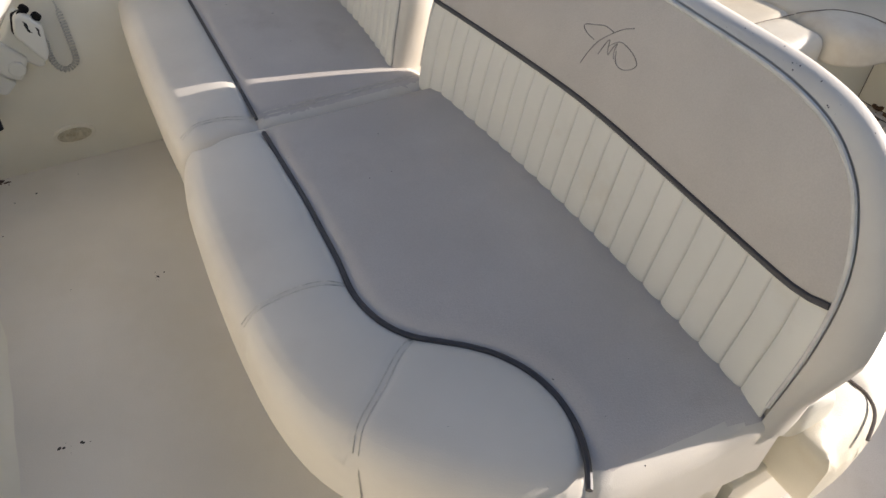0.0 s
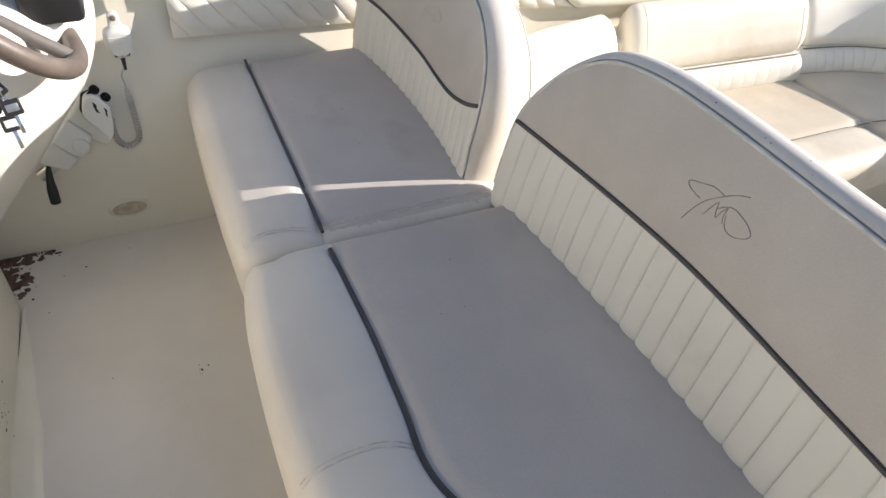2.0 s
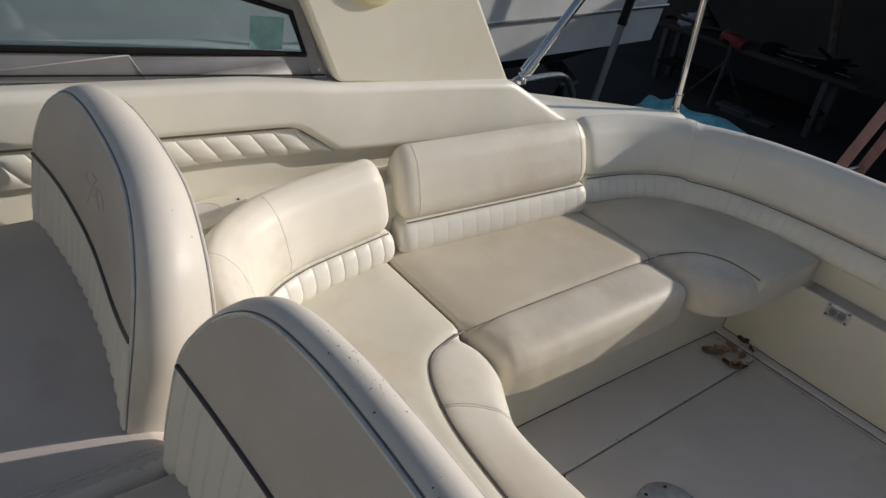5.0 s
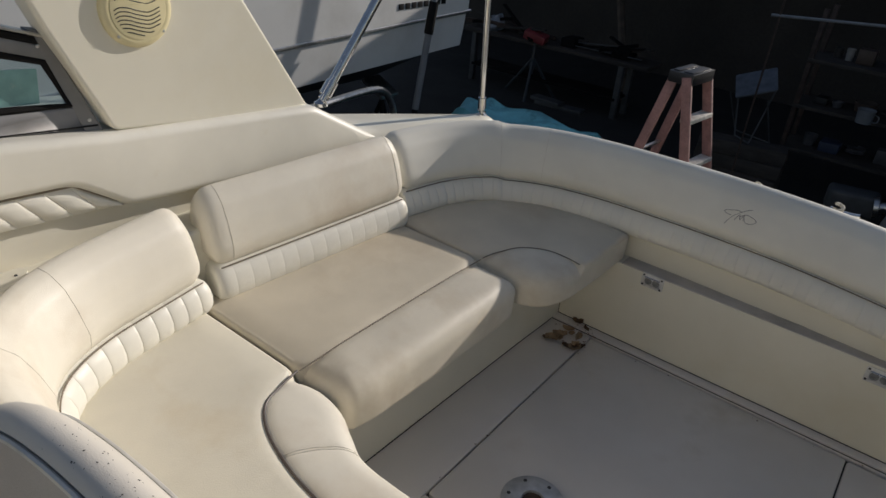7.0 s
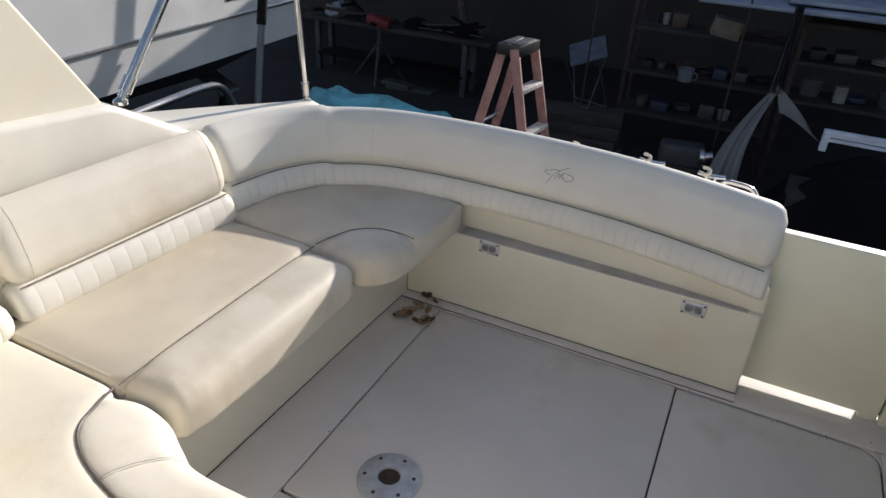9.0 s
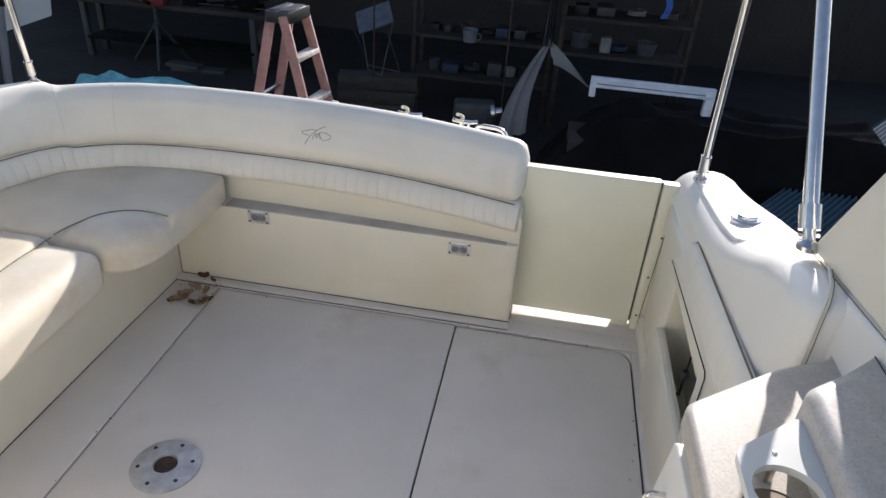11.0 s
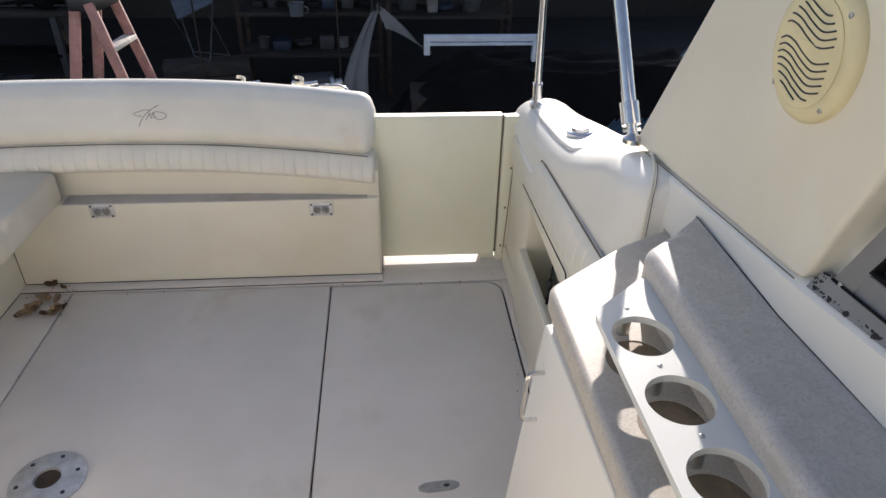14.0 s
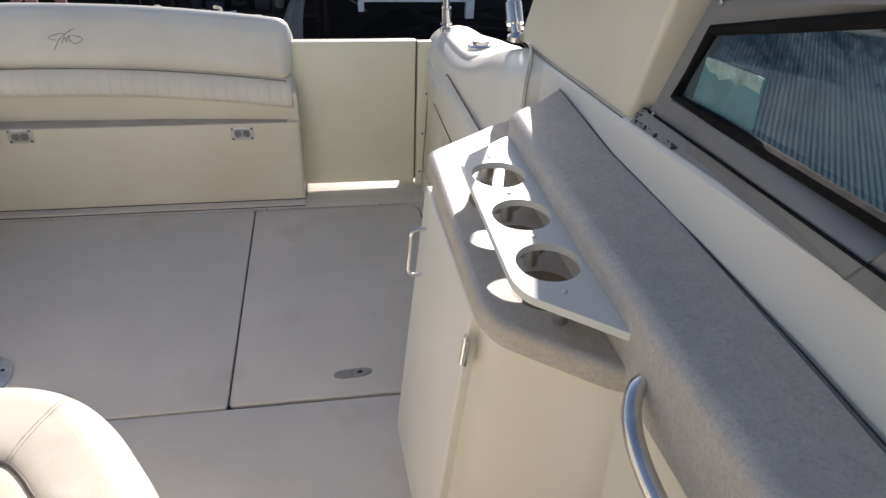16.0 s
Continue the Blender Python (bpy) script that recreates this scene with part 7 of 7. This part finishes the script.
for x0, z, w in ((-4.0, -0.68, 0.22), (-3.2, -0.68, 0.26)):
    tagged(part("crate", box(x0, x0 + w, 6.95, 7.25, z, z + 0.06 + 0.3 * w, 0.015), BLACKTARP), "small dark box on the work bench", "box", "things on the bench")
pot = thing("pot", "pale enamel pot on the yard rack", "pot")
part("body", moved(lathe([(0.075, 0.0), (0.085, 0.13), (0.09, 0.14), (0.08, 0.135), (0.07, 0.01)], 20), pose(0.08, 6.05, -0.533)), FRAME, pot)
part("handle", tube(spline([(0.165, 6.05, -0.43), (0.205, 6.05, -0.45), (0.20, 6.05, -0.50), (0.16, 6.05, -0.51)], 5), 0.006, 6), FRAME, pot)
motor = thing("outboard_part", "grey machine part on a dark crate", "machine part")
part("block", moved(box(-0.22, 0.22, -0.12, 0.12, 0.0, 0.22, 0.04, 3), pose(0.32, 4.98, -1.10, 0, 0, 10)), DIMMED_PALE, motor)
part("flange", moved(lathe([(0.09, 0.0), (0.09, 0.04), (0.05, 0.05), (0.05, 0.12), (0.0, 0.12)], 18), pose(0.50, 4.93, -0.97, 0, 80, 10)), DULL_STEEL, motor)
part("stand", box(0.12, 0.52, 4.86, 5.10, GROUND_Z, -1.09, 0.01), SHADE_DARK, motor, "dark crate under it")
heap = thing("cloth_heap", "crumpled grey cloth heap on the yard ground", "cloth")
part("cloth", grid(21, 15, lambda i, j: (-1.10 + 0.65 * i / 20, 5.65 + 0.45 * j / 14, GROUND_Z + 0.01 + 0.16 * math.sin(math.pi * i / 20) * math.sin(math.pi * j / 14) * (1 + noise.noise((i * 0.5, j * 0.6, 4))))), material("blue_grey_cloth", (0.14, 0.17, 0.21), 0.85, var=0.2, scale=5), heap, sharp=60)

# beside the neighbour boat: trailer guide and prop pole
guide = thing("trailer_guide", "bent galvanised guide tube of a boat trailer", "trailer")
part("tube", tube(spline([(-3.0, 0.6, -0.22), (-3.0, 1.35, -0.19), (-3.0, 1.9, -0.17), (-3.0, 2.1, -0.21), (-3.0, 2.2, -0.33), (-3.0, 2.23, -0.45), (-3.0, 2.23, -0.70)], 6), 0.030, 12), DULL_STEEL, guide)
part("post", tube([(-3.0, 2.23, -0.68), (-3.0, 2.23, GROUND_Z)], 0.034, 12), RUBBER, guide, "black post")
part("post", tube([(-3.0, 0.62, -0.22), (-3.0, 0.62, GROUND_Z)], 0.034, 12), RUBBER, guide, "black post")
prop = thing("prop_pole", "telescopic grey pole propping the neighbour boat", "pole")
part("lower_tube", tube([(-3.0, 2.44, GROUND_Z), (-3.0, 2.52, -0.43)], 0.024, 10), RUBBER, prop, "black lower tube")
part("tube", tube([(-3.0, 2.52, -0.45), (-3.0, 2.65, 0.20)], 0.030, 10), FRAME, prop)
part("collar", tube([(-3.0, 2.645, 0.19), (-3.0, 2.70, 0.45)], 0.040, 10), RUBBER, prop, "black collar")
part("upper_tube", tube([(-3.0, 2.69, 0.43), (-3.0, 2.95, 1.7)], 0.026, 10), FRAME, prop)

# low corrugated roof and shrubs beyond the port side
c, sn = math.cos(radians(55)), math.sin(radians(55))
shed = thing("shed_roof", "low blue corrugated metal roof beside the boat", "roof")
roof_at = lambda u, v, w: (5.4 + u * c - v * sn, 2.8 + u * sn + v * c, -0.95 + w)
part("roofing", grid(2, 441, lambda i, j: roof_at(-3.2 + 6.2 * i, -2.4 + 4.8 * j / 440, 0.020 * math.sin(j * math.pi / 2 + 0.785))), ROOFING, shed, sharp=80)
for u in (-3.1, 2.9):
    for v in (-2.3, 2.3):
        p = roof_at(u, v, 0)
        part("post", box(p[0] - 0.04, p[0] + 0.04, p[1] - 0.04, p[1] + 0.04, GROUND_Z, -0.96, 0.004), WOOD, shed)
LEAFY = material("shrub_leaf", (0.075, 0.115, 0.035), 0.55, var=0.25, scale=2, island=0.4)
BARK = material("shrub_bark", (0.09, 0.07, 0.05), 0.9, var=0.2, scale=8)
rnd = random.Random(31)
for bx, by, size in ((7.6, 6.2, 1.1), (6.6, 7.4, 1.2), (8.7, 4.9, 1.2), (9.3, 6.6, 1.4)):
    sb = thing("shrub", "leafy green shrub growing behind the low roof", "shrub", group="shrubs")
    V, Fc = [], []
    for k in range(9):
        a, lean = rnd.uniform(0, 6.28), rnd.uniform(0.2, 0.8)
        tip = Vector((bx + size * lean * math.cos(a), by + size * lean * math.sin(a), GROUND_Z + rnd.uniform(0.9, 1.5) * size))
        root = Vector((bx, by, GROUND_Z))
        part("branch", tube([root, root.lerp(tip, 0.5) + Vector((0, 0, 0.12)), tip], lambda t: 0.022 - 0.017 * t, 5), BARK, sb)
        for _ in range(150):
            t = rnd.uniform(0.3, 1.05)
            q = root.lerp(tip, t) + Vector((rnd.gauss(0, 0.16), rnd.gauss(0, 0.16), rnd.gauss(0.05, 0.14))) * size
            d = Vector((rnd.gauss(0, 1), rnd.gauss(0, 1), rnd.gauss(0.3, 0.8))).normalized()
            s2 = d.orthogonal().normalized() * rnd.uniform(0.018, 0.032)
            L, n = rnd.uniform(0.07, 0.13), len(V)
            V += [tuple(q), tuple(q + d * L * 0.5 + s2), tuple(q + d * L), tuple(q + d * L * 0.5 - s2)]
            Fc.append((n, n + 1, n + 2, n + 3))
    part("foliage", (V, Fc), LEAFY, sb, "small green leaves", recalc=False)
# shelf clutter colours include the shade under the racks
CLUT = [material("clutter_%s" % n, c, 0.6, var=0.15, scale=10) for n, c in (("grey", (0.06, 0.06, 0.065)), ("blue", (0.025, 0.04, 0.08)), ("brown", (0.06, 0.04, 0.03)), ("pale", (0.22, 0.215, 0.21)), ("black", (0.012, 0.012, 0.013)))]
rnd = random.Random(11)
for x0, x1, y, zs in ((-0.55, 0.98, 6.3, (-1.02, -0.535, -0.04)), (1.15, 2.45, 5.95, (-0.49, -0.10))):
    for z in zs:
        x = x0 + 0.08
        while x < x1 - 0.15:
            w, h, d = rnd.uniform(0.07, 0.24), rnd.uniform(0.05, 0.18), rnd.uniform(0.12, 0.3)
            kind, yy = rnd.random(), y + rnd.uniform(0.0, 0.12)
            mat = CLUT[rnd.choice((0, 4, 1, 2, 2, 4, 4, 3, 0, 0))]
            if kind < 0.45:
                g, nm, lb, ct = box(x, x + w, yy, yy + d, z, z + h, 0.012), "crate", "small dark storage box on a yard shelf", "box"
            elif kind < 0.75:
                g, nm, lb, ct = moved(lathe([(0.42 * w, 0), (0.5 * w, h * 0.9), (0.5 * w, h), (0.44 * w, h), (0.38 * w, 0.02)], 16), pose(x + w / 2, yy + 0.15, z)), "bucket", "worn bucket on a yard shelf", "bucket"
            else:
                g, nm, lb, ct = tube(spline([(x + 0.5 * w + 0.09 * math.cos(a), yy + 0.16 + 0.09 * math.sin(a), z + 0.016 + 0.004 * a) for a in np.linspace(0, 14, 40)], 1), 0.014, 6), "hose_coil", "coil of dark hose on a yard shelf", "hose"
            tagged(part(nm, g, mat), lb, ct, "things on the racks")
            x += w + rnd.uniform(0.02, 0.16)
